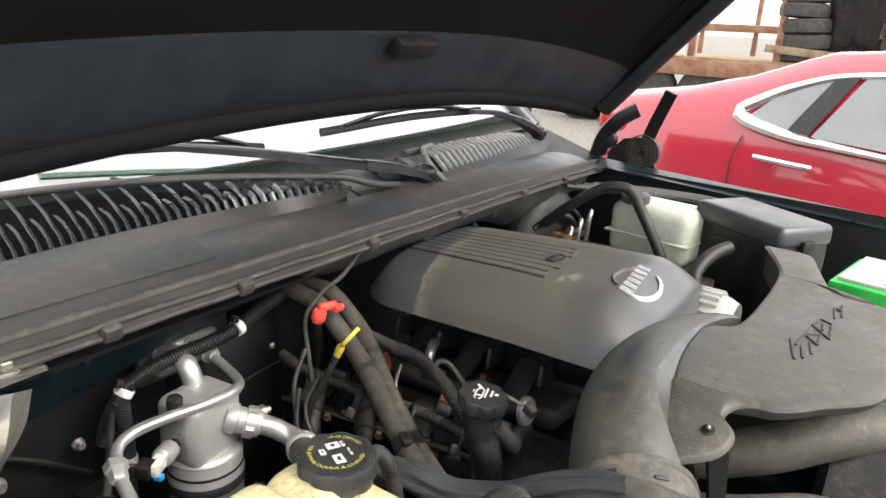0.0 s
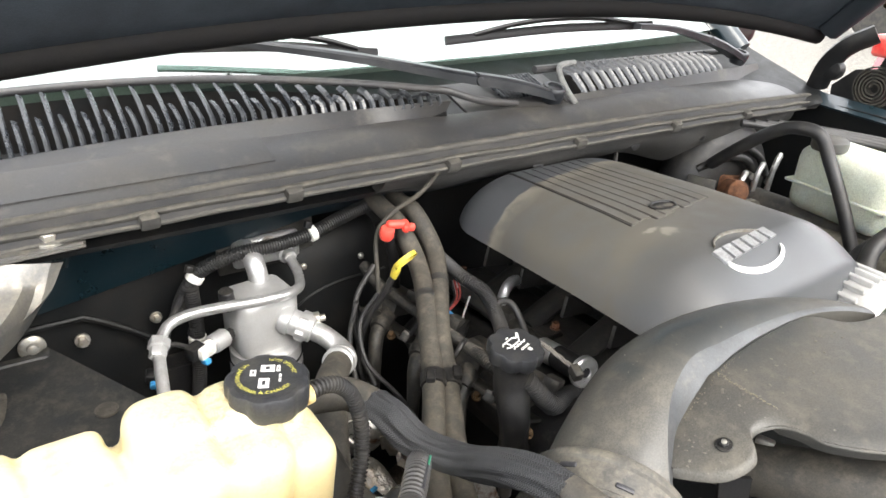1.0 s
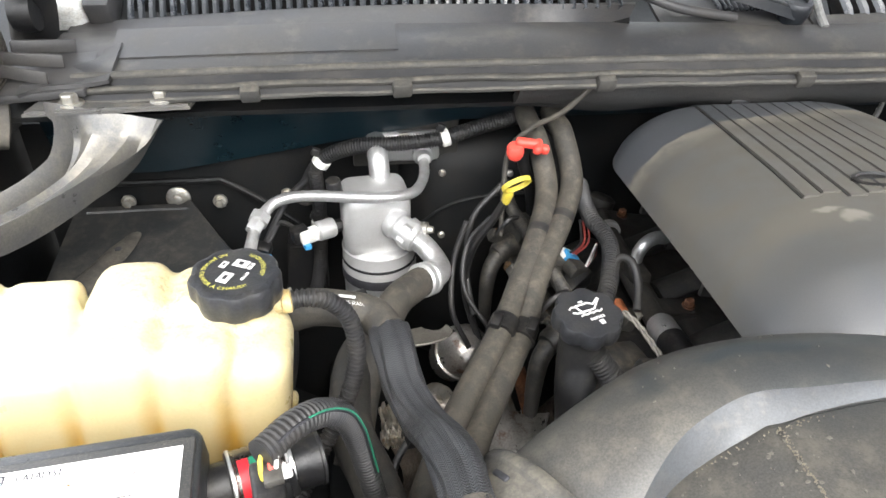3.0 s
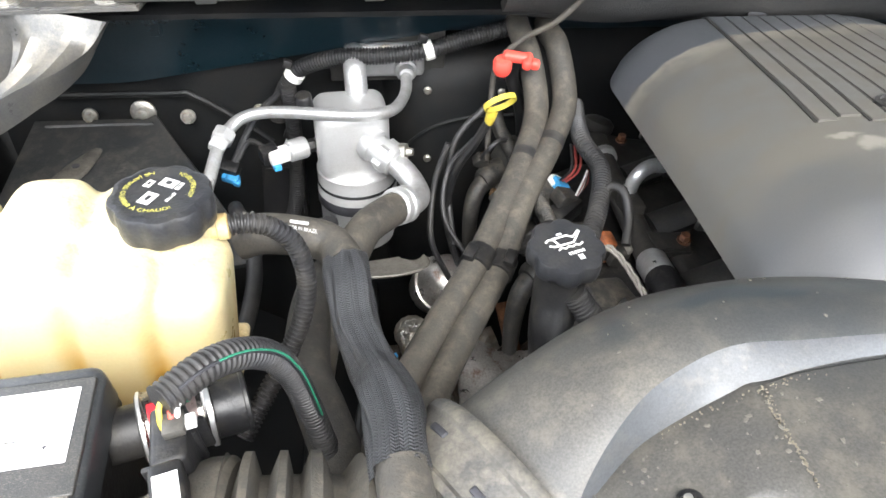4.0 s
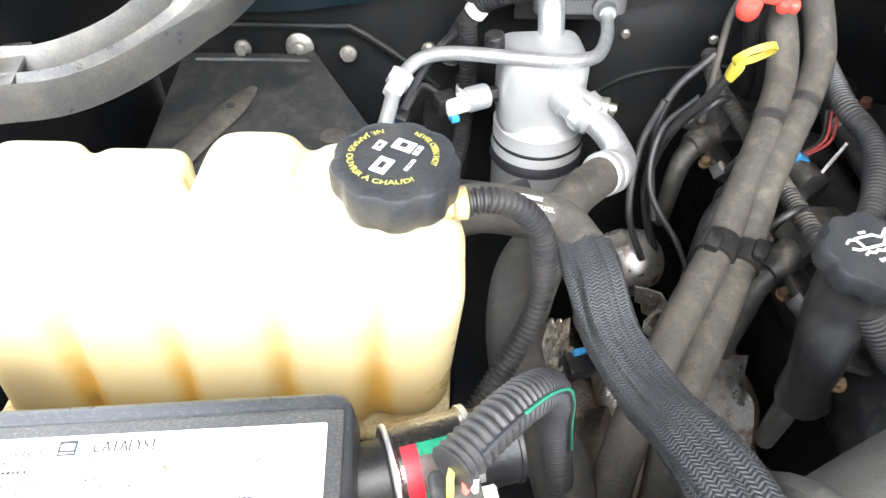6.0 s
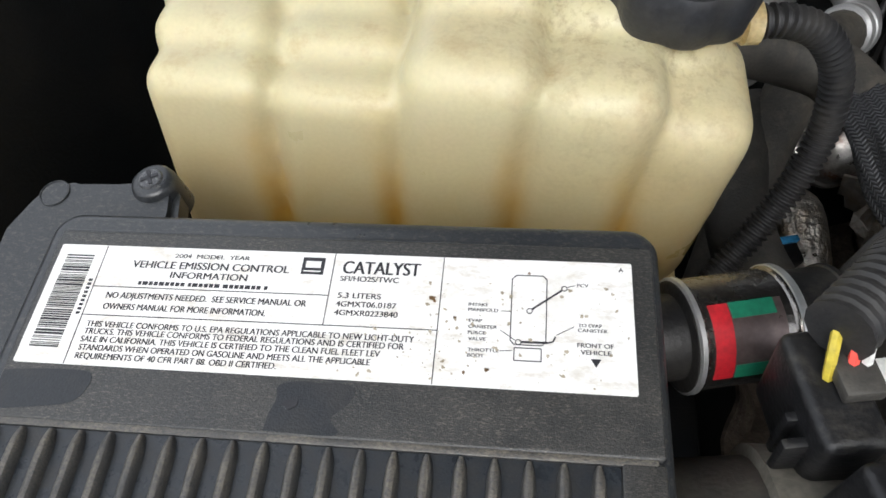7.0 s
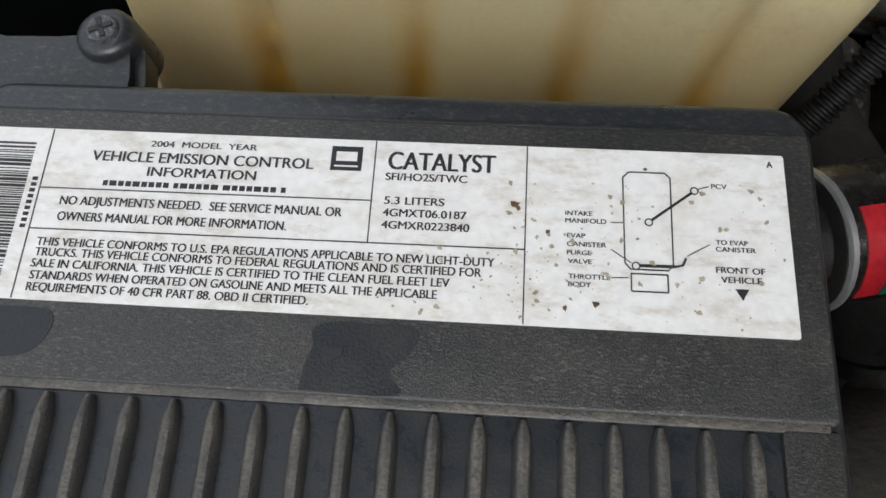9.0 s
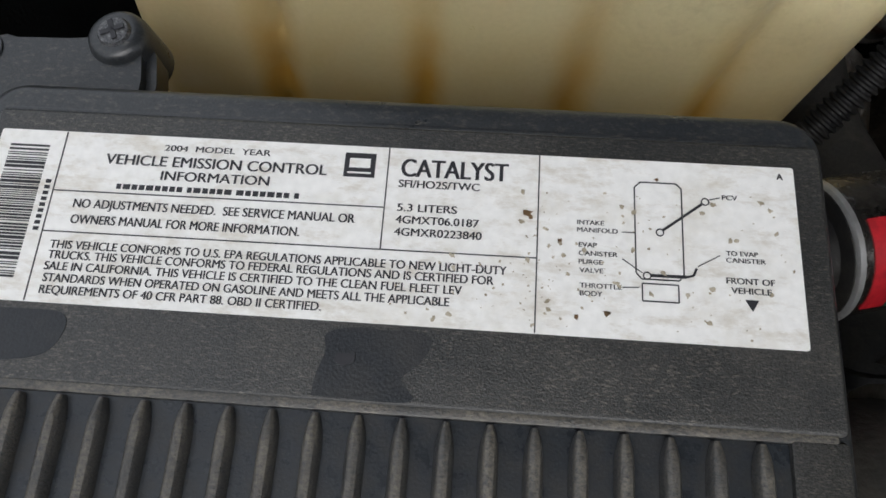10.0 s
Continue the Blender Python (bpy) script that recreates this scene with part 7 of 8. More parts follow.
LM = Matrix.Translation(LO) @ Matrix((LU, LV, LN)).transposed().to_4x4() @ Matrix.Scale(0.935, 4)


def on_lid(x, y, z=0.0):
    """A pose on the lid: millimetres along the label's top edge, up from it, and off the surface."""
    return LM @ Matrix.Translation((x / 1000, y / 1000, z / 1000))


lidbox = thing("air_filter_box", (-0.61, -0.13, 0.90), "dusty black plastic air filter box with ribbed lid", "air filter box")


def rounded(x0, y0, x1, y1, r, n=6):
    out = []
    for cx, cy, a in ((x1 - r, y1 - r, 0), (x0 + r, y1 - r, 90), (x0 + r, y0 + r, 180), (x1 - r, y0 + r, 270)):
        out += [((cx + r * math.cos(radians(a + 90 * k / n))) / 1000, (cy + r * math.sin(radians(a + 90 * k / n))) / 1000) for k in range(n + 1)]
    return out


def cushion(x0, y0, x1, y1, r, low, high, soft, n=7):
    """A rounded slab on the lid whose upper rim is rolled over by soft millimetres."""
    bm = bmesh.new()
    levels = [(0.0, low), (0.0, high - soft)] + [(soft * (1 - math.cos(radians(a))), high - soft * (1 - math.sin(radians(a)))) for a in (22.5, 45, 67.5, 90)]
    rings = [[bm.verts.new(on_lid(px * 1000, py * 1000, z).translation) for px, py in rounded(x0 + d, y0 + d, x1 - d, y1 - d, r - d, n)] for d, z in levels]
    for a, b in zip(rings, rings[1:]):
        for k in range(len(a)):
            j = (k + 1) % len(a)
            bm.faces.new((a[k], a[j], b[j], b[k]))
    bm.faces.new(rings[0][::-1])
    bm.faces.new(rings[-1])
    return bm


lid = part("lid", cushion(-9, -215, 200, 15.5, 10, -24, -2, 5), LIDC, lidbox)
part("skirt", plate(rounded(-30, -225, 197.5, 16.5, 7), 0.012, on_lid(0, 0, -37), None, 0.002), BLACK, lidbox)
part("box_body", plate(rounded(-28, -222, 196, 15, 7), 0.12, on_lid(0, 0, -157)), BLACK, lidbox)
part("label_panel", cushion(-2, -60.5, 197, 5.5, 1.6, -2.4, -0.2, 0.8), LIDM, lid)
ear = [(-46, -60), (-46, 20), (-44, 34), (-39.4, 42.5), (-29.2, 45.5), (-17.2, 42.6), (-5.2, 38.9), (-2, 45.5), (3.8, 51), (12.6, 49.5), (19.0, 40), (21, 30), (21, 10), (-10, 10), (-10, -60)]
part("ear", plate([(x / 1000, y / 1000) for x, y in ear], 0.012, on_lid(0, 0, -36), None, 0.003), LIDC, lidbox)
part("ear_boss", lathe([(0.0062, 0), (0.0062, 0.0008), (0.0056, 0.001), (0.0055, 0.0006)], on_lid(-32.5, 37.5, -24.2), 24), LIDC, lidbox)
SCREWM = surface("worn_dark_screw", (0.09, 0.093, 0.1), 0.4, metal=0.5, second=(0.2, 0.2, 0.2), amount=0.4, size=0.002, fine=0.0006, grain=0.2, bump=0.5)
scr = part("screw_boss", lathe([(0.0105, -0.012), (0.0094, 0.002), (0.0086, 0.0048), (0.0072, 0.0062), (0.0050, 0.0064)], on_lid(8.4, 43.2, -27), 28), LIDC, lidbox)
part("screw", lathe([(0.0052, 0.003), (0.0052, 0.0062), (0.0044, 0.0074), (0.002, 0.0078)], on_lid(8.4, 43.2, -27), 24), SCREWM, scr, "worn cross-head screw")
for a in (25, 115):
    part("screw_slot", box((0.0070, 0.0015, 0.001), on_lid(8.4, 43.2, -19.3) @ Matrix.Rotation(radians(a), 4, "Z"), 0), INK, scr, smooth=0)
GAPM = surface("glossy_rib_gap", (0.023, 0.027, 0.032), 0.31, second=(0.03, 0.03, 0.03), amount=0.35, size=0.006, fine=0.0006, bump=0.1, dust=(0.15, 0.133, 0.1), dust_size=0.0008, dust_amount=0.2, dust_soft=0.09)
for i in range(20):
    x = 3.0 + 9.27 * i
    bm = bmesh.new()
    section = ((-2.3, -2.0), (-1.9, -0.4), (-1.45, 1.0), (-0.85, 1.75), (0.1, 2.0), (1.0, 1.75), (1.6, 0.8), (2.1, -2.0))
    rings = [[bm.verts.new(on_lid(x + a * (0.25 + 0.75 * k), y, h * k if h > 0 else h).translation) for a, h in section] for y, k in ((-63.0, 0.12), (-64.6, 0.5), (-66.8, 0.85), (-70, 1.0), (-140, 1.0), (-204.5, 1.0))]
    for a, b in zip(rings, rings[1:]):
        for k in range(8):
            bm.faces.new((a[k], a[(k + 1) % 8], b[(k + 1) % 8], b[k]))
    bm.faces.new(rings[0][::-1])
    bm.faces.new(rings[-1])
    part("lid_rib", bm, LIDRIB, lid)
part("rib_floor", plate(rounded(-3, -212, 186, -62.6, 2), 0.0006, on_lid(0, 0, -2.3)), GAPM, lid, "clean glossy black floor between the ribs")
part("lid_lip", box((0.196, 0.0012, 0.0012), on_lid(96, 6.4, -1.9), 0.0004), LIDC, lid)
part("rib_header", box((0.198, 0.003, 0.0016), on_lid(96, -61, -1.4), 0.0006), LIDRIB, lid)
part("side_rail", box((0.012, 0.15, 0.003), on_lid(191.0, -136.5, -1.9), 0.001), LIDM, lid)

CLEAN = surface("wiped_dark_patch", (0.018, 0.0205, 0.024), 0.36, second=(0.03, 0.03, 0.03), amount=0.3, size=0.012, fine=0.0006, bump=0.25)
for pts in ([(85, -59.6), (85.5, -55), (87, -50), (86.5, -46.5), (89, -45), (94, -44.2), (100, -44.6), (105, -44.3), (110, -46), (108, -51), (104, -55), (106, -59.6)],
            [(-1, -46), (8, -45.2), (18, -44.8), (27, -45.4), (28, -50), (24, -55), (12, -57), (2, -58), (-1.5, -56)]):
    part("wiped_patch", plate([(q.x, q.y) for q in smooth_path([(x / 1000, y / 1000, 0) for x, y in pts + pts[:1]], 0.0012)[:-1]], 0.00012, on_lid(0, 0, -0.18)), CLEAN, lid, smooth=0)
part("nick", flake(on_lid(91.5, -51.5, 0).translation, LN, 0.0032, 4, None, 0.0003), INK, lid, smooth=0)
sticker = part("emission_label", plate(rounded(0.6, -43.2, 190.4, -0.4, 0.6, 2), 0.00035, on_lid(0, 0, -0.1)), PAPER, lid, "white printed emission label with dirt stains")
INKZ = 0.32


def rule(x0, y0, x1, y1, w=0.28, name="printed_line"):
    a, b = Vector((x0, y0, 0)), Vector((x1, y1, 0))
    d = b - a
    m = on_lid(*(a + b).xy / 2, INKZ) @ Matrix.Rotation(math.atan2(d.y, d.x), 4, "Z")
    part(name, box((d.length / 1000, w / 1000, 0.00012), m, 0), INK, sticker, smooth=0)


def words(text, x0, y0, x1, height, y1=None):
    """A printed line from x0 to x1, on the base line y0, with capitals of the given height."""
    cu = bpy.data.curves.new("words", "FONT")
    cu.body, cu.size, cu.fill_mode = text, 1.0, "FRONT"
    cu.offset = 0.0
    tmp = new("words", cu)
    me = bpy.data.meshes.new_from_object(tmp.evaluated_get(bpy.context.evaluated_depsgraph_get()))
    bpy.data.objects.remove(tmp)
    bpy.data.curves.remove(cu)
    bm = bmesh.new()
    bm.from_mesh(me)
    bpy.data.meshes.remove(me)
    lo, hi = min(v.co.x for v in bm.verts), max(v.co.x for v in bm.verts)
    base, top = 0.0, 0.70
    sx, sy = (x1 - x0) / (hi - lo), height / (top - base)
    m = on_lid(0, 0, INKZ + 0.05)
    for v in bm.verts:
        v.co = m @ Vector(((x0 + (v.co.x - lo) * sx) / 1000, (y0 + v.co.y * sy) / 1000, 0))
    twin = bmesh.ops.duplicate(bm, geom=bm.verts[:] + bm.edges[:] + bm.faces[:])["geom"]
    bmesh.ops.translate(bm, verts=[v for v in twin if isinstance(v, bmesh.types.BMVert)], vec=LU * 0.00007 * height + LN * 0.00002)
    return part("printed_line", bm, INK, sticker, smooth=0)


for row in (("2004  MODEL  YEAR", 42.0, -4.3, 67.9, 1.55), ("VEHICLE EMISSION CONTROL", 28.2, -8.5, 81.9, 2.7), ("INFORMATION", 42.5, -12.0, 68.6, 2.4),
            ("NO ADJUSTMENTS NEEDED.  SEE SERVICE MANUAL OR", 23.1, -20.1, 89.9, 2.2), ("OWNERS MANUAL FOR MORE INFORMATION.", 23.4, -24.1, 77.5, 2.2),
            ("THIS VEHICLE CONFORMS TO U.S. EPA REGULATIONS APPLICABLE TO NEW LIGHT-DUTY", 20.1, -30.4, 125.3, 2.0),
            ("TRUCKS. THIS VEHICLE CONFORMS TO FEDERAL REGULATIONS AND IS CERTIFIED FOR", 20.3, -32.9, 122.5, 2.0),
            ("SALE IN CALIFORNIA. THIS VEHICLE IS CERTIFIED TO THE CLEAN FUEL FLEET LEV", 20.1, -35.6, 115.6, 2.0),
            ("STANDARDS WHEN OPERATED ON GASOLINE AND MEETS ALL THE APPLICABLE", 20.5, -38.4, 113.0, 2.0),
            ("REQUIREMENTS OF 40 CFR PART 88. OBD II CERTIFIED.", 20.4, -41.2, 84.8, 2.0),
            ("CATALYST", 99.6, -7.7, 124.5, 4.6), ("SFI/HO2S/TWC", 99.3, -10.5, 118.2, 1.9), ("5.3 LITERS", 99.5, -16.5, 113.3, 1.9),
            ("4GMXT06.0187", 99.4, -19.5, 118.5, 1.9), ("4GMXR0223840", 99.4, -22.5, 119.3, 1.9),
            ("INTAKE", 140.9, -17.3, 146.9, 1.1), ("MANIFOLD", 140.9, -19.1, 150.0, 1.1), ("EVAP", 141.3, -22.7, 145.3, 1.1), ("CANISTER", 141.3, -24.7, 149.9, 1.1),
            ("PURGE", 141.3, -26.7, 146.6, 1.1), ("VALVE", 141.5, -28.7, 146.7, 1.1), ("THROTTLE", 141.6, -32.2, 150.7, 1.1), ("BODY", 141.6, -34.0, 146.5, 1.1),
            ("PCV", 173.7, -9.4, 177.1, 1.2), ("TO EVAP", 173.9, -22.8, 180.8, 1.1), ("CANISTER", 173.8, -24.4, 182.4, 1.1), ("FRONT OF", 173.6, -29.3, 184.0, 1.4),
            ("VEHICLE", 174.5, -31.5, 183.2, 1.4), ("A", 186.4, -3.6, 187.7, 1.6)):
    words(*row)
x = 32.4
while x < 76:
    w = (1.3, 1.7, 1.1, 1.5)[int(x * 7) % 4]
    rule(x, -14.2, x + w, -14.2, 1.3, "printed_bar")
    x += w + (0.45 if int(x * 3) % 7 else 1.2)
part("printed_square", box((0.0074, 0.0062, 0.00012), on_lid(89.7, -5.4, INKZ), 0), INK, sticker, smooth=0)
part("printed_square", box((0.0056, 0.0004, 0.00012), on_lid(89.7, -7.4, INKZ + 0.1), 0), PAPER, sticker, smooth=0)
part("printed_square", box((0.0050, 0.0024, 0.00012), on_lid(89.7, -4.9, INKZ + 0.1), 0), PAPER, sticker, smooth=0)
for r in ((17.2, -0.6, 17.5, -43), (96.4, -0.5, 96.6, -26), (132.0, -0.5, 132.0, -43), (17.4, -16.0, 96.3, -15.8), (17.5, -26.3, 132.0, -26.0)):
    rule(*r)
random.seed(5)
y = -4.4
while y > -38:
    w = random.choice((0.25, 0.25, 0.5, 0.75))
    rule(3.8, y - w / 2, 13.6, y - w / 2, w, "printed_bar")
    y -= w + random.choice((0.28, 0.28, 0.55))
for k in range(9):
    rule(15.0, -13.8 - 1.5 * k, 16.3, -13.8 - 1.5 * k, 0.9, "printed_bar")


def outline(pts, w=0.3):
    for a, b in zip(pts, pts[1:]):
        rule(*a, *b, w)


outline([(155.3, -6.0), (163.4, -6.0), (164.6, -7.2), (164.5, -28.0), (163.4, -29.4), (155.2, -29.4), (154.0, -28.0), (153.9, -7.4), (155.3, -6.0)])
outline([(155.3, -30.4), (163.2, -30.4), (163.2, -34.4), (155.3, -34.4), (155.3, -30.4)])
rule(160.1, -17.7, 169.3, -10.6, 0.6)
rule(157.2, -28.5, 165.0, -28.4, 0.7)
outline([(165.0, -28.4), (166.6, -28.0), (167.3, -26.3)], 0.5)
rule(167.6, -25.8, 172.6, -22.9, 0.2)
rule(151.0, -25.0, 155.4, -28.0, 0.2)
rule(151.0, -31.6, 154.6, -31.4, 0.2)
rule(151.0, -18.6, 153.8, -18.6, 0.2)
rule(170.8, -9.6, 173.2, -8.9, 0.2)
for cx, cy in ((159.5, -18.2), (169.9, -10.1), (156.4, -28.6)):
    outline([(cx + 0.85 * math.cos(radians(a)), cy + 0.85 * math.sin(radians(a))) for a in range(0, 361, 40)], 0.28)
bm = bmesh.new()
bm.faces.new([bm.verts.new(on_lid(*p, INKZ + 0.05) @ Vector((0, 0, 0))) for p in ((177.4, -32.8), (180.4, -32.8), (178.9, -35.4))])
part("printed_arrow", bm, INK, sticker, smooth=0)

DIRT = surface("brown_label_dirt", (0.34, 0.29, 0.2), 0.8, second=(0.5, 0.45, 0.36), amount=0.5, size=0.002, bump=0)
rnd = random.Random(3)
for i in range(150):
    x, y = rnd.uniform(128, 189), rnd.uniform(-42, -8)
    if rnd.random() < 0.35:
        x, y = rnd.uniform(100, 140), rnd.uniform(-42, -26)
    r = rnd.choice((0.2, 0.25, 0.35, 0.5, 0.9)) / 1000
    part("dirt_spot", flake(on_lid(x, y, 0.3).translation, LN, r, 500 + i, None, 0.00012), DIRT, sticker, smooth=0)
for x, y, r in ((129.5, -15.2, 1.5), (130.2, -16.2, 1.0), (147.5, -37.8, 1.2), (141, -39, 0.9), (137, -21.5, 0.9), (159, -5.2, 0.6)):
    part("dirt_spot", flake(on_lid(x, y, 0.3).translation, LN, r / 1000, int(x * 10), None, 0.00014), BRASS, sticker, smooth=0)

# ---- driver side: brake reservoir, fuse box, battery ----
brake = thing("brake_master_cylinder", (0.53, 0.15, 0.93), "aged white brake fluid reservoir on a cast master cylinder", "brake reservoir")
part("reservoir", box((0.112, 0.172, 0.112), pose(0.533, 0.131, 1.030, 0, 0, -8), 0.024, 4), MILK, brake)
part("parting_rim", box((0.119, 0.179, 0.006), pose(0.533, 0.131, 1.022, 0, 0, -8), 0.0028, 2), MILK, brake)
part("filler_cap", lathe([(0.026, 0), (0.028, 0.004), (0.028, 0.016), (0.024, 0.019)], Matrix.Translation((0.50, 0.175, 1.085)), 28), COVER, brake, "grey screw cap")
part("cylinder", sweep([(0.53, 0.30, 0.945), (0.53, 0.16, 0.945), (0.53, 0.04, 0.945)], 0.028, 16), ARMM, brake)
part("casting", sweep([(0.475, 0.28, 0.935), (0.48, 0.18, 0.938), (0.49, 0.08, 0.94), (0.50, 0.0, 0.94)], 0.024, 16), BANDM, brake, "pale cast cylinder")
part("casting_flange", lathe([(0.026, -0.006), (0.034, -0.005), (0.034, 0.005), (0.026, 0.006)], axis_matrix((0.475, 0.27, 0.935), (0, -1, 0)), 24), BANDM, brake)
part("valve_block", box((0.05, 0.06, 0.07), pose(0.53, 0.06, 0.93, 0, 0, -8), 0.01, 3), ARMM, brake)
tagged(part("brake_booster", lathe([(0.06, 0), (0.12, 0.01), (0.135, 0.03), (0.135, 0.06), (0.11, 0.09), (0.05, 0.11)], axis_matrix((0.53, 0.44, 0.95), (0, -1, 0)), 36), BLACK), "round black brake booster on the bulkhead", "brake booster")
abs_ = thing("brake_valve", (0.40, 0.34, 0.93), "rusty brake valve with bent steel pipes", "brake valve")
part("block", box((0.07, 0.05, 0.06), pose(0.43, 0.345, 0.985, 0, 10, 10), 0.008), RUST, abs_)
part("bracket", box((0.006, 0.05, 0.08), pose(0.345, 0.335, 0.985, 0, 0, 15), 0.001), ARMM, abs_)
part("knob", lathe([(0.022, 0), (0.024, 0.004), (0.022, 0.03), (0.012, 0.04)], axis_matrix((0.40, 0.315, 0.995), (-0.3, -0.9, 0.3)), 16), RUST, abs_)
for k in range(3):
    part("pipe", sweep([(0.40 + 0.05 * k, 0.30, 0.95), (0.40 + 0.05 * k, 0.295, 1.01 + 0.01 * k), (0.42 + 0.05 * k, 0.30, 1.03 + 0.01 * k), (0.44 + 0.05 * k, 0.315, 1.02), (0.45 + 0.05 * k, 0.33, 0.98)], 0.005, 8), ALUP, abs_)
for p, q in (((0.245, 0.395, 1.062), (0.20, 0.37, 1.02)), ((0.325, 0.40, 1.085), (0.335, 0.42, 1.08))):
    stud = thing("rusty_stud", p, "rusty stud with a bent rod on the insulation", "stud", "insulation studs")
    part("rod", sweep([p, mix(p, q, 0.5) + Vector((0.004, -0.006, 0)), q], 0.0035, 8), ARMM, stud)
    part("nut", lathe([(0.008, 0), (0.0085, 0.004), (0.006, 0.008)], axis_matrix(p, (0.1, -1, 0.2)), 6), RUST, stud)
for k, (x, y, z) in enumerate(((0.475, 0.32, 0.965), (0.45, 0.315, 1.015), (0.49, 0.30, 0.935))):
    part("fitting", lathe([(0.010, 0), (0.011, 0.006), (0.008, 0.010), (0.006, 0.018)], axis_matrix((x, y, z), (-0.4, -0.8, 0.3)), 8), RUST if k != 1 else ARMM, abs_)
for k in range(2):
    part("hose_loop", sweep([(0.36 + 0.05 * k, 0.36, 1.03), (0.40 + 0.05 * k, 0.34, 1.05 + 0.012 * k), (0.45 + 0.04 * k, 0.325, 1.045), (0.475 + 0.03 * k, 0.31, 1.01)], 0.0075, 10), BLACK, abs_)
hose("bay_lamp_lead", [(0.44, 0.34, 1.02), (0.435, 0.29, 1.065), (0.435, 0.24, 1.105), (0.438, 0.205, 1.122), (0.448, 0.17, 1.118), (0.453, 0.145, 1.08), (0.450, 0.10, 1.01), (0.448, 0.065, 0.94), (0.45, 0.05, 0.88)], 0.0105, RUBBER2, "black rubber hose dropping past the brake reservoir")
abs_.location += Vector((0.07, 0, -0.025))
for k in range(4):
    hose("fender_cable", [(0.44 + 0.02 * k, 0.30 - 0.01 * k, 1.105), (0.56 + 0.02 * k, 0.22 - 0.015 * k, 1.088), (0.66 + 0.015 * k, 0.12 - 0.02 * k, 1.07), (0.72, 0.02 - 0.02 * k, 1.05)], 0.006, RUBBER2, "black cable running along the fender", "cable", group="fender cables")
fuse = thing("fuse_box", (0.52, -0.04, 0.95), "grey dusty plastic fuse box with black lower case", "fuse box")
FM = pose(0.53, -0.055, 0, 0, 0, -34)
part("lid", box((0.125, 0.215, 0.04), FM @ pose(0, 0, 1.085), 0.012, 3), COVER, fuse)
part("case", box((0.118, 0.208, 0.16), FM @ pose(0, 0, 0.99), 0.008, 2), BLACK, fuse)
part("slot", box((0.004, 0.07, 0.012), FM @ pose(-0.0605, 0.02, 1.045), 0.001), INK, fuse)
part("latch", box((0.03, 0.012, 0.03), FM @ pose(0.0, -0.11, 1.065), 0.003), BLACK, fuse)
bat = thing("battery", (0.60, -0.27, 0.83), "green cased battery with a white top", "battery")
part("case", box((0.20, 0.17, 0.17), pose(0.59, -0.285, 0.925, 0, 0, -10), 0.01, 2), GREEN, bat)
part("top_plate", box((0.175, 0.145, 0.008), pose(0.59, -0.285, 1.013, 0, 0, -10), 0.003), WHITE, bat)
part("handle", sweep([(0.51, -0.27, 1.01), (0.55, -0.29, 1.03), (0.62, -0.30, 1.03), (0.67, -0.31, 1.01)], 0.006, 8), GREEN, bat)
tagged(part("bay_liner", box((0.30, 0.5, 0.02), pose(0.66, -0.15, 0.80), 0.005), DARK), "near-black shelf under the battery", "shelf", kind="structure")
hose("harness", [(0.28, -0.02, 0.99), (0.33, 0.0, 1.02), (0.38, -0.01, 1.045), (0.42, -0.03, 1.055)], 0.012, RUBBER2, "thick black taped harness by the fuse box", "harness")
hose("harness", [(0.27, 0.0, 0.97), (0.34, 0.02, 1.0), (0.41, 0.01, 1.02)], 0.010, RUBBER2, "thick black taped harness by the fuse box", "harness")
alt = thing("alternator", (0.14, -0.04, 0.9), "cast aluminium alternator with vent slots", "alternator")
part("housing", lathe([(0.03, -0.05), (0.062, -0.045), (0.068, -0.03), (0.068, 0.03), (0.06, 0.045), (0.03, 0.05)], axis_matrix((0.165, -0.055, 0.985), (0, 1, 0.05)), 36), ALU, alt)
for k in range(9):
    a = radians(40 + 12.5 * k)
    part("fin", box((0.006, 0.05, 0.010), Matrix.Translation((0.165, -0.055, 0.985)) @ Matrix.Rotation(a - math.pi / 2, 4, "Y").inverted() @ pose(0, 0, 0.069), 0.002), ALU, alt)

# hoses, brace and fan shroud below the duct
urad = hose("upper_radiator_hose", [(-0.13, -0.06, 0.945), (-0.12, -0.13, 0.965), (-0.09, -0.20, 0.985), (-0.03, -0.265, 1.0), (0.05, -0.33, 0.985), (0.12, -0.42, 0.94)], 0.026, RUBBER, "thick dusty radiator hose below the duct", n=20)
part("clamp", lathe([(0.026, -0.006), (0.0275, -0.005), (0.0275, 0.005), (0.026, 0.006)], axis_matrix((-0.12, -0.13, 0.965), (0.2, -0.9, 0.25)), 24), BLACK, urad, "dark hose clamp")
part("clamp_screw", box((0.008, 0.016, 0.008), pose(-0.115, -0.135, 0.994, 0, 0, 20), 0.002), STEEL, urad)
hose("small_coolant_hose", [(-0.17, -0.12, 0.93), (-0.15, -0.19, 0.945), (-0.11, -0.25, 0.95), (-0.06, -0.31, 0.93)], 0.011, RUBBER, "thin dusty coolant hose below the duct")
tagged(part("fan_shroud", sheet(lambda u, v: (-0.42 + 0.95 * u, -0.30 - 0.12 * v, 0.86 + 0.02 * math.sin(3 * u)), 14, 6, 0.01), BLACK), "dusty black fan shroud ahead of the engine", "fan shroud", kind="structure")
tagged(part("fan_housing", lathe([(0.20, 0), (0.22, 0.01), (0.22, 0.10), (0.20, 0.11)], axis_matrix((0.04, -0.25, 0.78), (0, -1, 0)), 40), BLACK), "round black cooling fan housing", "fan")
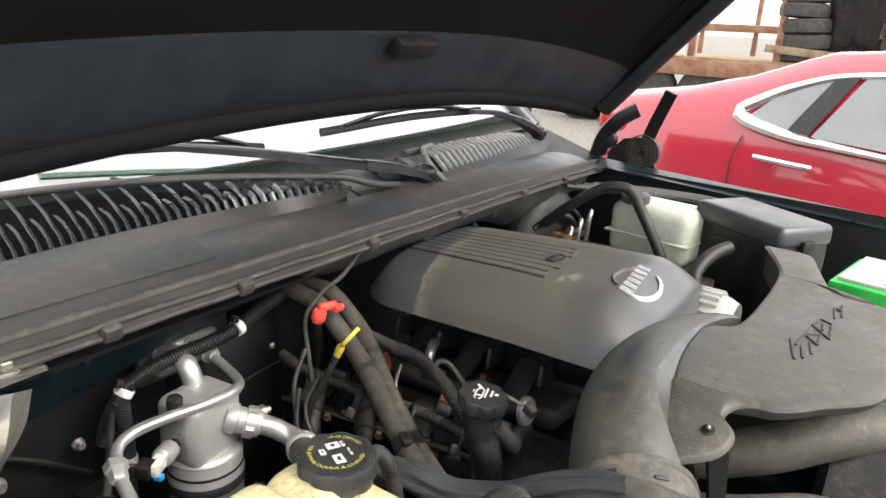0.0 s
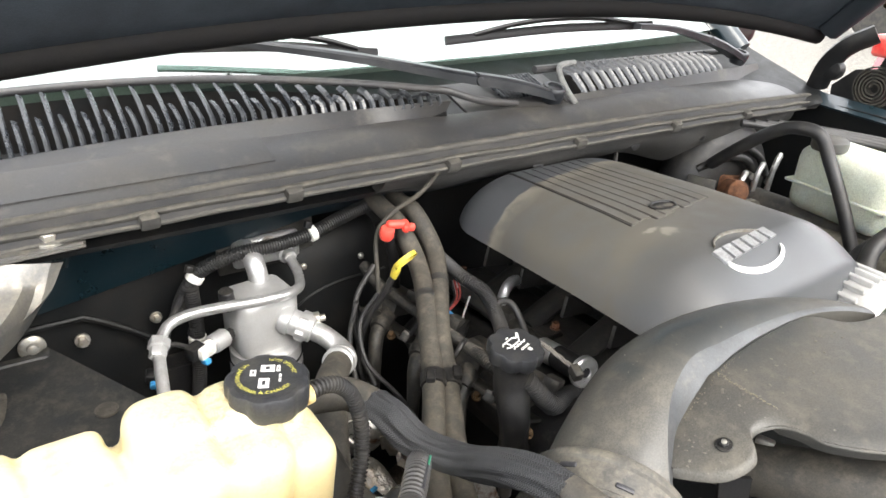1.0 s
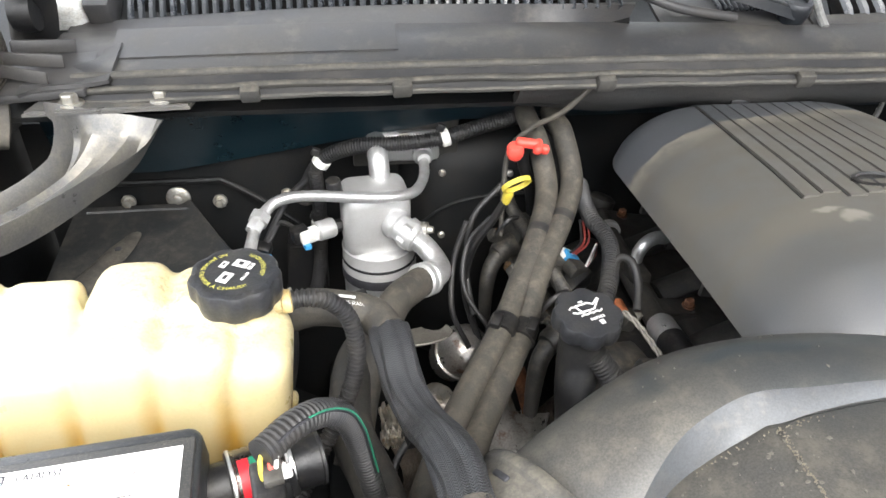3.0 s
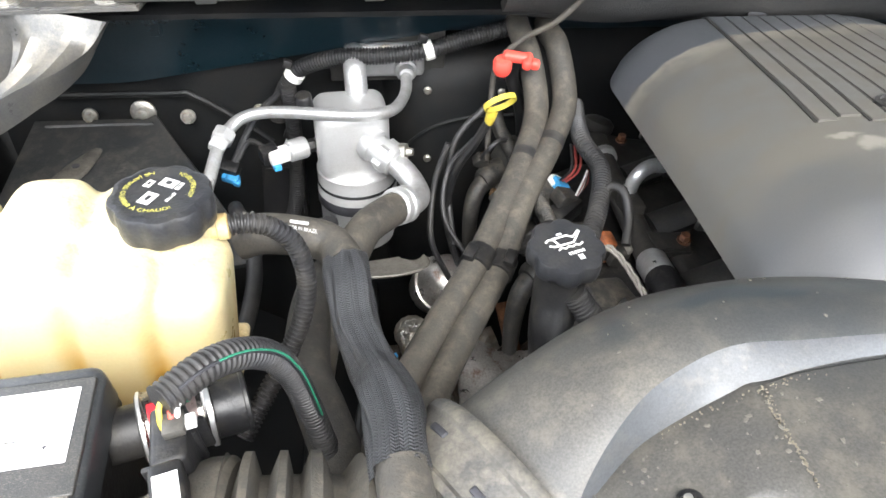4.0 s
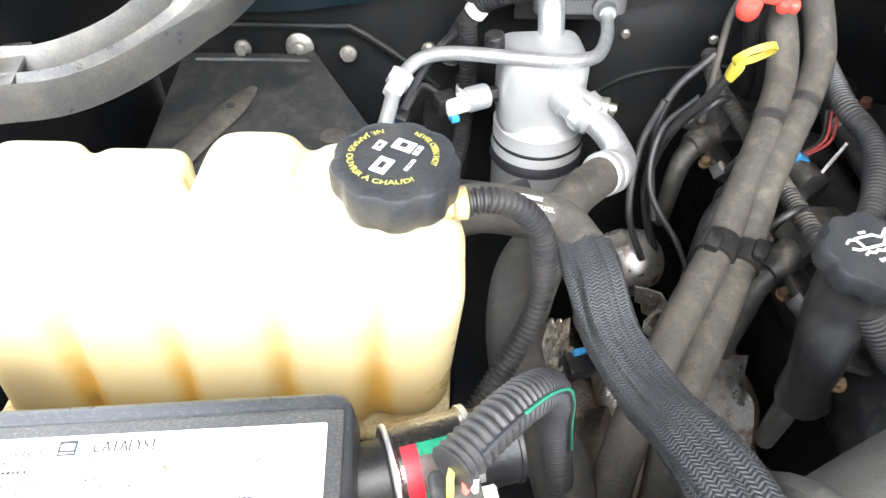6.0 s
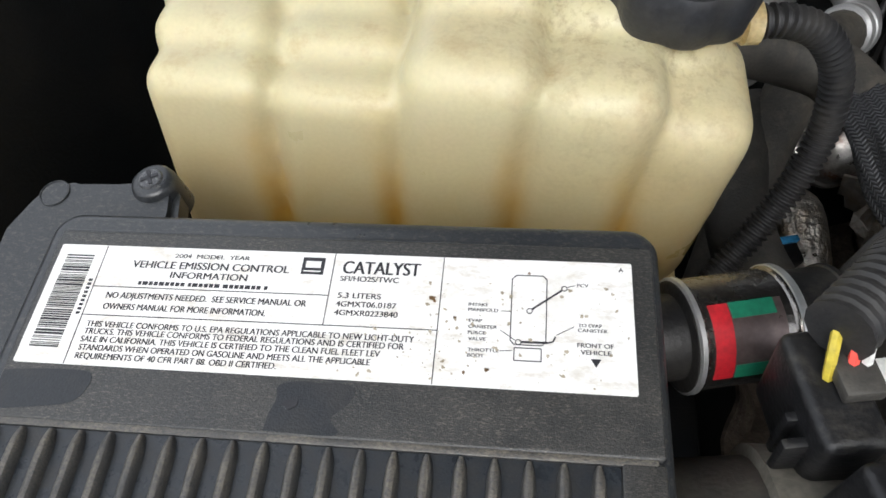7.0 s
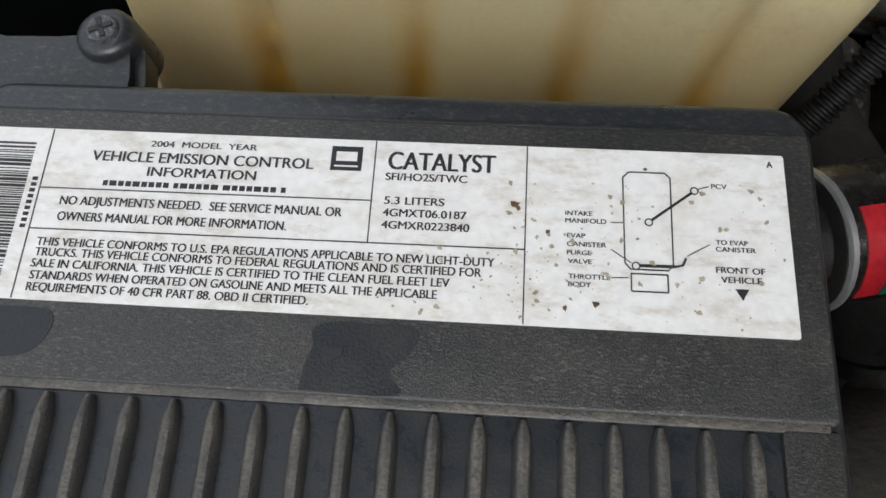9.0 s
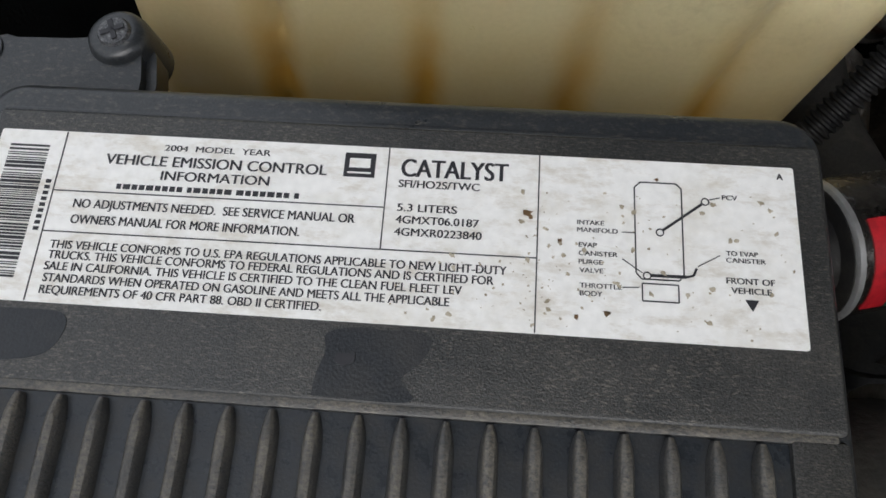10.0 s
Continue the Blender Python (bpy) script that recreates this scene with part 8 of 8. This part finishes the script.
tagged(part("duct_bracket", plate([(-0.012, 0), (0.012, 0), (0.009, -0.09), (-0.005, -0.10)], 0.004, Matrix.Translation((-0.232, -0.172, 1.045)) @ pose(0, 0, 0, 80, 0, -35)), DEEPBLACK), "black steel bracket under the duct tab", "bracket")
# Liners added to close off the bright ground below the bay.
tagged(part("wheel_liner", sheet(lambda u, v: (-0.79 + 0.36 * v, -0.45 + 0.85 * u, 0.83 - 0.25 * v + 0.02 * math.sin(6 * u)), 12, 8, 0.006), DARK), "near-black wheel well liner below the tank", "wheel liner", kind="structure")
tagged(part("wheel_liner", sheet(lambda u, v: (0.80 - 0.30 * v, -0.45 + 0.9 * u, 0.86 - 0.3 * v), 12, 8, -0.006), DARK), "near-black wheel well liner below the battery", "wheel liner", kind="structure")

# Dark tray added so that bright ground doesn't show below the duct.
tagged(part("undertray", box((0.34, 0.48, 0.01), pose(-0.43, -0.25, 0.66), 0.002), DARK), "added near-black tray hiding the ground under the air duct", "splash tray", kind="structure")

# ---- red sedan parked beside ----
CARM = Matrix.Translation((2.13, 0.15, 0)) @ Matrix.Rotation(radians(-16), 4, "Z")
car = thing("red_sedan", CARM @ Vector((0.9, -1.2, 0)), "glossy red sedan with chrome window trim parked on gravel", "car")


def deck(y):
    """Height of the body's upper line along the car, rear end at +0.95."""
    keys = ((-3.5, 0.78), (-3.2, 0.88), (-2.2, 1.0), (-1.75, 1.06), (-1.0, 1.38), (-0.5, 1.41), (0.0, 1.365), (0.35, 1.235), (0.6, 1.17), (0.9, 1.13), (0.97, 1.05))
    for (a, p), (b, q) in zip(keys, keys[1:]):
        if a <= y <= b:
            t = (y - a) / (b - a)
            t = t * t * (3 - 2 * t) * 0.4 + t * 0.6
            return p + (q - p) * t
    return keys[-1][1]


def belt(y):
    return min(deck(y) - 0.02, 1.02 + 0.06 * (y + 1.2) / 2)


def car_section(y):
    z1, z2 = belt(y), deck(y)
    tuck = 0.22 * max(0.0, (z2 - z1) / 0.4)
    end = 0.10 * max(0.0, (y - 0.5) / 0.47) ** 2 + 0.12 * max(0, (-2.9 - y) / 0.6) ** 2
    half = [(0.05 + end, 0.28), (0.015 + end, 0.45), (0.0 + end, 0.72), (0.012 + end, 0.88), (0.03 + end, 0.95), (0.05 + end, z1), (0.06 + tuck * 0.5 + end, z1 + (z2 - z1) * 0.55), (0.08 + tuck + end, z2 - 0.015), (0.14 + tuck + end, z2), (0.9, z2 + 0.012)]
    return [(x, z) for x, z in half] + [(1.8 - x, z) for x, z in half[-2::-1]]


bm = bmesh.new()
ys = [-3.5 + 0.1 * i for i in range(45)] + [0.93, 0.965]
rows = [[bm.verts.new(CARM @ Vector((x, y, z))) for x, z in car_section(y)] for y in ys]
for a, b in zip(rows, rows[1:]):
    for k in range(len(a) - 1):
        bm.faces.new((a[k], a[k + 1], b[k + 1], b[k]))
bm.faces.new(rows[0])
bm.faces.new(rows[-1][::-1])
part("body", bm, REDCAR, car, smooth=60)


def on_side(y, h, off=0.0):
    """A place on the glasshouse side: h from 0 at the belt to 1 at the roof edge."""
    z1, z2 = belt(y), deck(y)
    tuck = 0.22 * max(0.0, (z2 - z1) / 0.4)
    x = 0.05 + (0.01 + 0.5 * tuck) * h / 0.55 if h < 0.55 else 0.06 + 0.5 * tuck + (0.02 + 0.5 * tuck) * (h - 0.55) / 0.45
    end = 0.10 * max(0.0, (y - 0.5) / 0.47) ** 2
    x += end
    return CARM @ Vector((x - off, y, z1 + (z2 - 0.015 - z1) * h))


def pane(quad, off=0.022, n=6):
    (ya, ha), (yb, hb), (yc, hc), (yd, hd) = quad
    bm = bmesh.new()
    grid = []
    for i in range(n + 1):
        u = i / n
        low = (ya + (yb - ya) * u, ha + (hb - ha) * u)
        top = (yd + (yc - yd) * u, hd + (hc - hd) * u)
        grid.append([bm.verts.new(on_side(low[0] + (top[0] - low[0]) * v, low[1] + (top[1] - low[1]) * v, off)) for v in (0, 0.5, 1)])
    for a, b in zip(grid, grid[1:]):
        for k in range(2):
            bm.faces.new((a[k], b[k], b[k + 1], a[k + 1]))
    out = bmesh.ops.extrude_face_region(bm, geom=bm.faces[:])
    bmesh.ops.translate(bm, verts=[v for v in out["geom"] if isinstance(v, bmesh.types.BMVert)], vec=CARM.to_3x3() @ Vector((0.006, 0, 0)))
    return bm


# Side glass with the sky's grey reflection put into its base colour.
CARDARK = surface("sky_grey_window", (0.16, 0.175, 0.175), 0.08, second=(0.2, 0.21, 0.21), size=0.3, bump=0, coat=0.6)
for q in (((0.20, 0.16), (0.03, 0.0), (-0.06, 0.68), (0.13, 0.48)), ((-0.07, 0.0), (-0.75, -0.04), (-0.70, 0.74), (-0.17, 0.72)), ((-0.82, -0.04), (-1.5, 0.02), (-1.05, 0.66), (-0.76, 0.74))):
    part("side_window", pane(q), CARDARK, car, "side window with grey sky reflection in its colour")
part("window_trim", sweep([on_side(y, h, 0.018) for y, h in ((-1.55, -0.05), (-0.8, -0.09), (-0.1, -0.06), (0.10, 0.0), (0.215, 0.12), (0.245, 0.27), (0.19, 0.44), (0.06, 0.62), (-0.15, 0.75), (-0.7, 0.81))], lambda s: 0.013 + 0.014 * math.exp(-((s - 0.62) / 0.10) ** 2), 8, 0.03), CHROME, car, "chrome trim round the side windows")
part("window_post", pane(((0.025, -0.02), (-0.055, -0.02), (-0.150, 0.73), (-0.065, 0.70)), 0.028), BLACK, car)
part("door_handle", sweep([CARM @ Vector((-0.012, -0.11, 0.945)), CARM @ Vector((-0.03, -0.07, 0.948)), CARM @ Vector((-0.03, 0.05, 0.952)), CARM @ Vector((-0.010, 0.11, 0.952))], 0.017, 10, flat=0.8), CHROME, car, "chrome door handle")
part("door_seam", sweep([CARM @ Vector((x - 0.003, y, z)) for x, y, z in ((0.035, 0.20, 1.02), (0.010, 0.22, 0.9), (-0.002, 0.20, 0.72), (0.014, 0.10, 0.45))], 0.003, 5), INK, car)
LAMP = surface("red_tail_lamp", (0.5, 0.015, 0.015), 0.15, second=(0.6, 0.08, 0.06), size=0.05, bump=0, coat=0.7)
part("tail_lamp", box((0.05, 0.30, 0.09), CARM @ pose(0.10, 0.80, 0.99, 0, 0, 14), 0.02, 3), LAMP, car, "red tail lamp wrapping the corner")
for y in (-2.75, 0.15 - 0.1):
    w = part("wheel", lathe([(0.25, -0.02), (0.32, -0.015), (0.33, 0.02), (0.33, 0.18), (0.32, 0.20), (0.2, 0.20)], CARM @ axis_matrix((0.03, y, 0.33), (1, 0, 0)), 36), TYRE, car)
    part("rim", lathe([(0.22, -0.012), (0.23, -0.024), (0.2, -0.018), (0.05, -0.03), (0.02, -0.03)], CARM @ axis_matrix((0.03, y, 0.33), (1, 0, 0)), 30), CHROME, w)

# ---- rusty trailer with stacked tyres ----
TR = Matrix.Translation((10.2, 0.8, 0))
trailer = thing("flatbed_trailer", (10.2, 0.8, 0.0), "rusty flatbed trailer with an upright rack of old tyres", "trailer")
RUSTB = surface("rusty_trailer_steel", (0.2, 0.085, 0.05), 0.8, second=(0.33, 0.2, 0.13), size=0.25, fine=0.02)
WOOD = surface("weathered_planks", (0.3, 0.22, 0.14), 0.8, second=(0.18, 0.12, 0.08), size=0.2, fine=0.01)
part("bed", box((2.2, 7.0, 0.12), TR @ pose(0.6, 0.2, 1.02), 0.01), WOOD, trailer)
part("side_beam", box((0.1, 7.0, 0.22), TR @ pose(-0.5, 0.2, 0.93), 0.01), RUSTB, trailer)
for y in (-3.2, -1.75, -0.55, 0.75, 1.9, 3.4):
    part("post", box((0.09, 0.09, 2.2), TR @ pose(-0.42, y, 2.15), 0.005), RUSTB, trailer)
part("top_rail", box((0.08, 7.0, 0.1), TR @ pose(-0.42, 0.2, 2.2), 0.005), RUSTB, trailer)
part("back_board", box((0.06, 3.0, 1.1), TR @ pose(1.6, -1.1, 1.63), 0.005), BLACK, trailer)
for y in (-1.0, 0.1, 0.45, 1.45, 2.3):
    part("rear_post", box((0.07, 0.07, 2.3), TR @ pose(1.5, y, 2.2, 0, 0, 0), 0.005), RUSTB, trailer)
part("rear_rail", box((0.06, 7.0, 0.12), TR @ pose(1.45, 0.2, 1.5), 0.005), RUSTB, trailer)
part("plank", box((0.05, 3.6, 0.10), TR @ pose(-0.56, -0.9, 1.13, 4, 0, 0), 0.005), WOOD, trailer)
YRIM = surface("ochre_wheel_rim", (0.42, 0.2, 0.04), 0.6, second=(0.2, 0.1, 0.04), size=0.1)
for y in (1.55, 2.55, 3.55):
    w = part("wheel", lathe([(0.28, -0.13), (0.45, -0.14), (0.5, -0.1), (0.5, 0.1), (0.45, 0.14), (0.28, 0.13)], TR @ axis_matrix((-0.35, y, 0.5), (-1, 0, 0)), 32), TYRE, trailer)
    part("rim", lathe([(0.29, 0.06), (0.29, 0.13), (0.25, 0.12), (0.12, 0.05), (0.10, 0.12), (0.03, 0.13)], TR @ axis_matrix((-0.35, y, 0.5), (-1, 0, 0)), 28), YRIM, w)
part("mud_flap", box((0.03, 0.5, 0.5), TR @ pose(-0.5, 0.85, 0.6, 0, 0, 90), 0.005), BLACK, trailer)
part("white_panel", box((0.04, 1.1, 0.5), TR @ pose(-0.58, 2.5, 1.35), 0.01), WHITE, trailer, "dented white side panel")
tyre0 = tagged(part("old_tyre", lathe([(0.19, -0.08), (0.27, -0.095), (0.315, -0.075), (0.325, 0.0), (0.315, 0.075), (0.27, 0.095), (0.19, 0.08), (0.185, 0.0)], Matrix.Translation((9.95, 0.0, 1.18)), 28), TYRE), "worn black car tyre lying in a stack on the trailer", "tyre", "stacked tyres")
k0 = tyre0.location.copy()
for j, y in enumerate((-2.6, -1.2, 0.05, 1.3)):
    for i in range(6):
        if j == 2 and i == 0:
            continue
        copy_thing(tyre0, pose(9.98 + 0.05 * math.sin(7 * i + j), y + 0.04 * math.sin(5 * i + 2 * j), 1.085 + 0.19 * i, 2 * math.sin(i + j), 2 * math.cos(3 * i), 40 * i))
tyre0.location = (9.98, 0.05, 1.085)
tagged(part("tarp", sheet(lambda u, v: (9.70 + 0.25 * v + 0.03 * math.sin(14 * u), 0.42 + 0.62 * u, 2.3 - 1.2 * v + 0.03 * math.sin(20 * v + 9 * u)), 14, 14, 0.01), surface("black_plastic_sheet", (0.012, 0.012, 0.013), 0.25, size=0.05)), "crumpled black plastic sheet hanging between tyres", "plastic sheet")
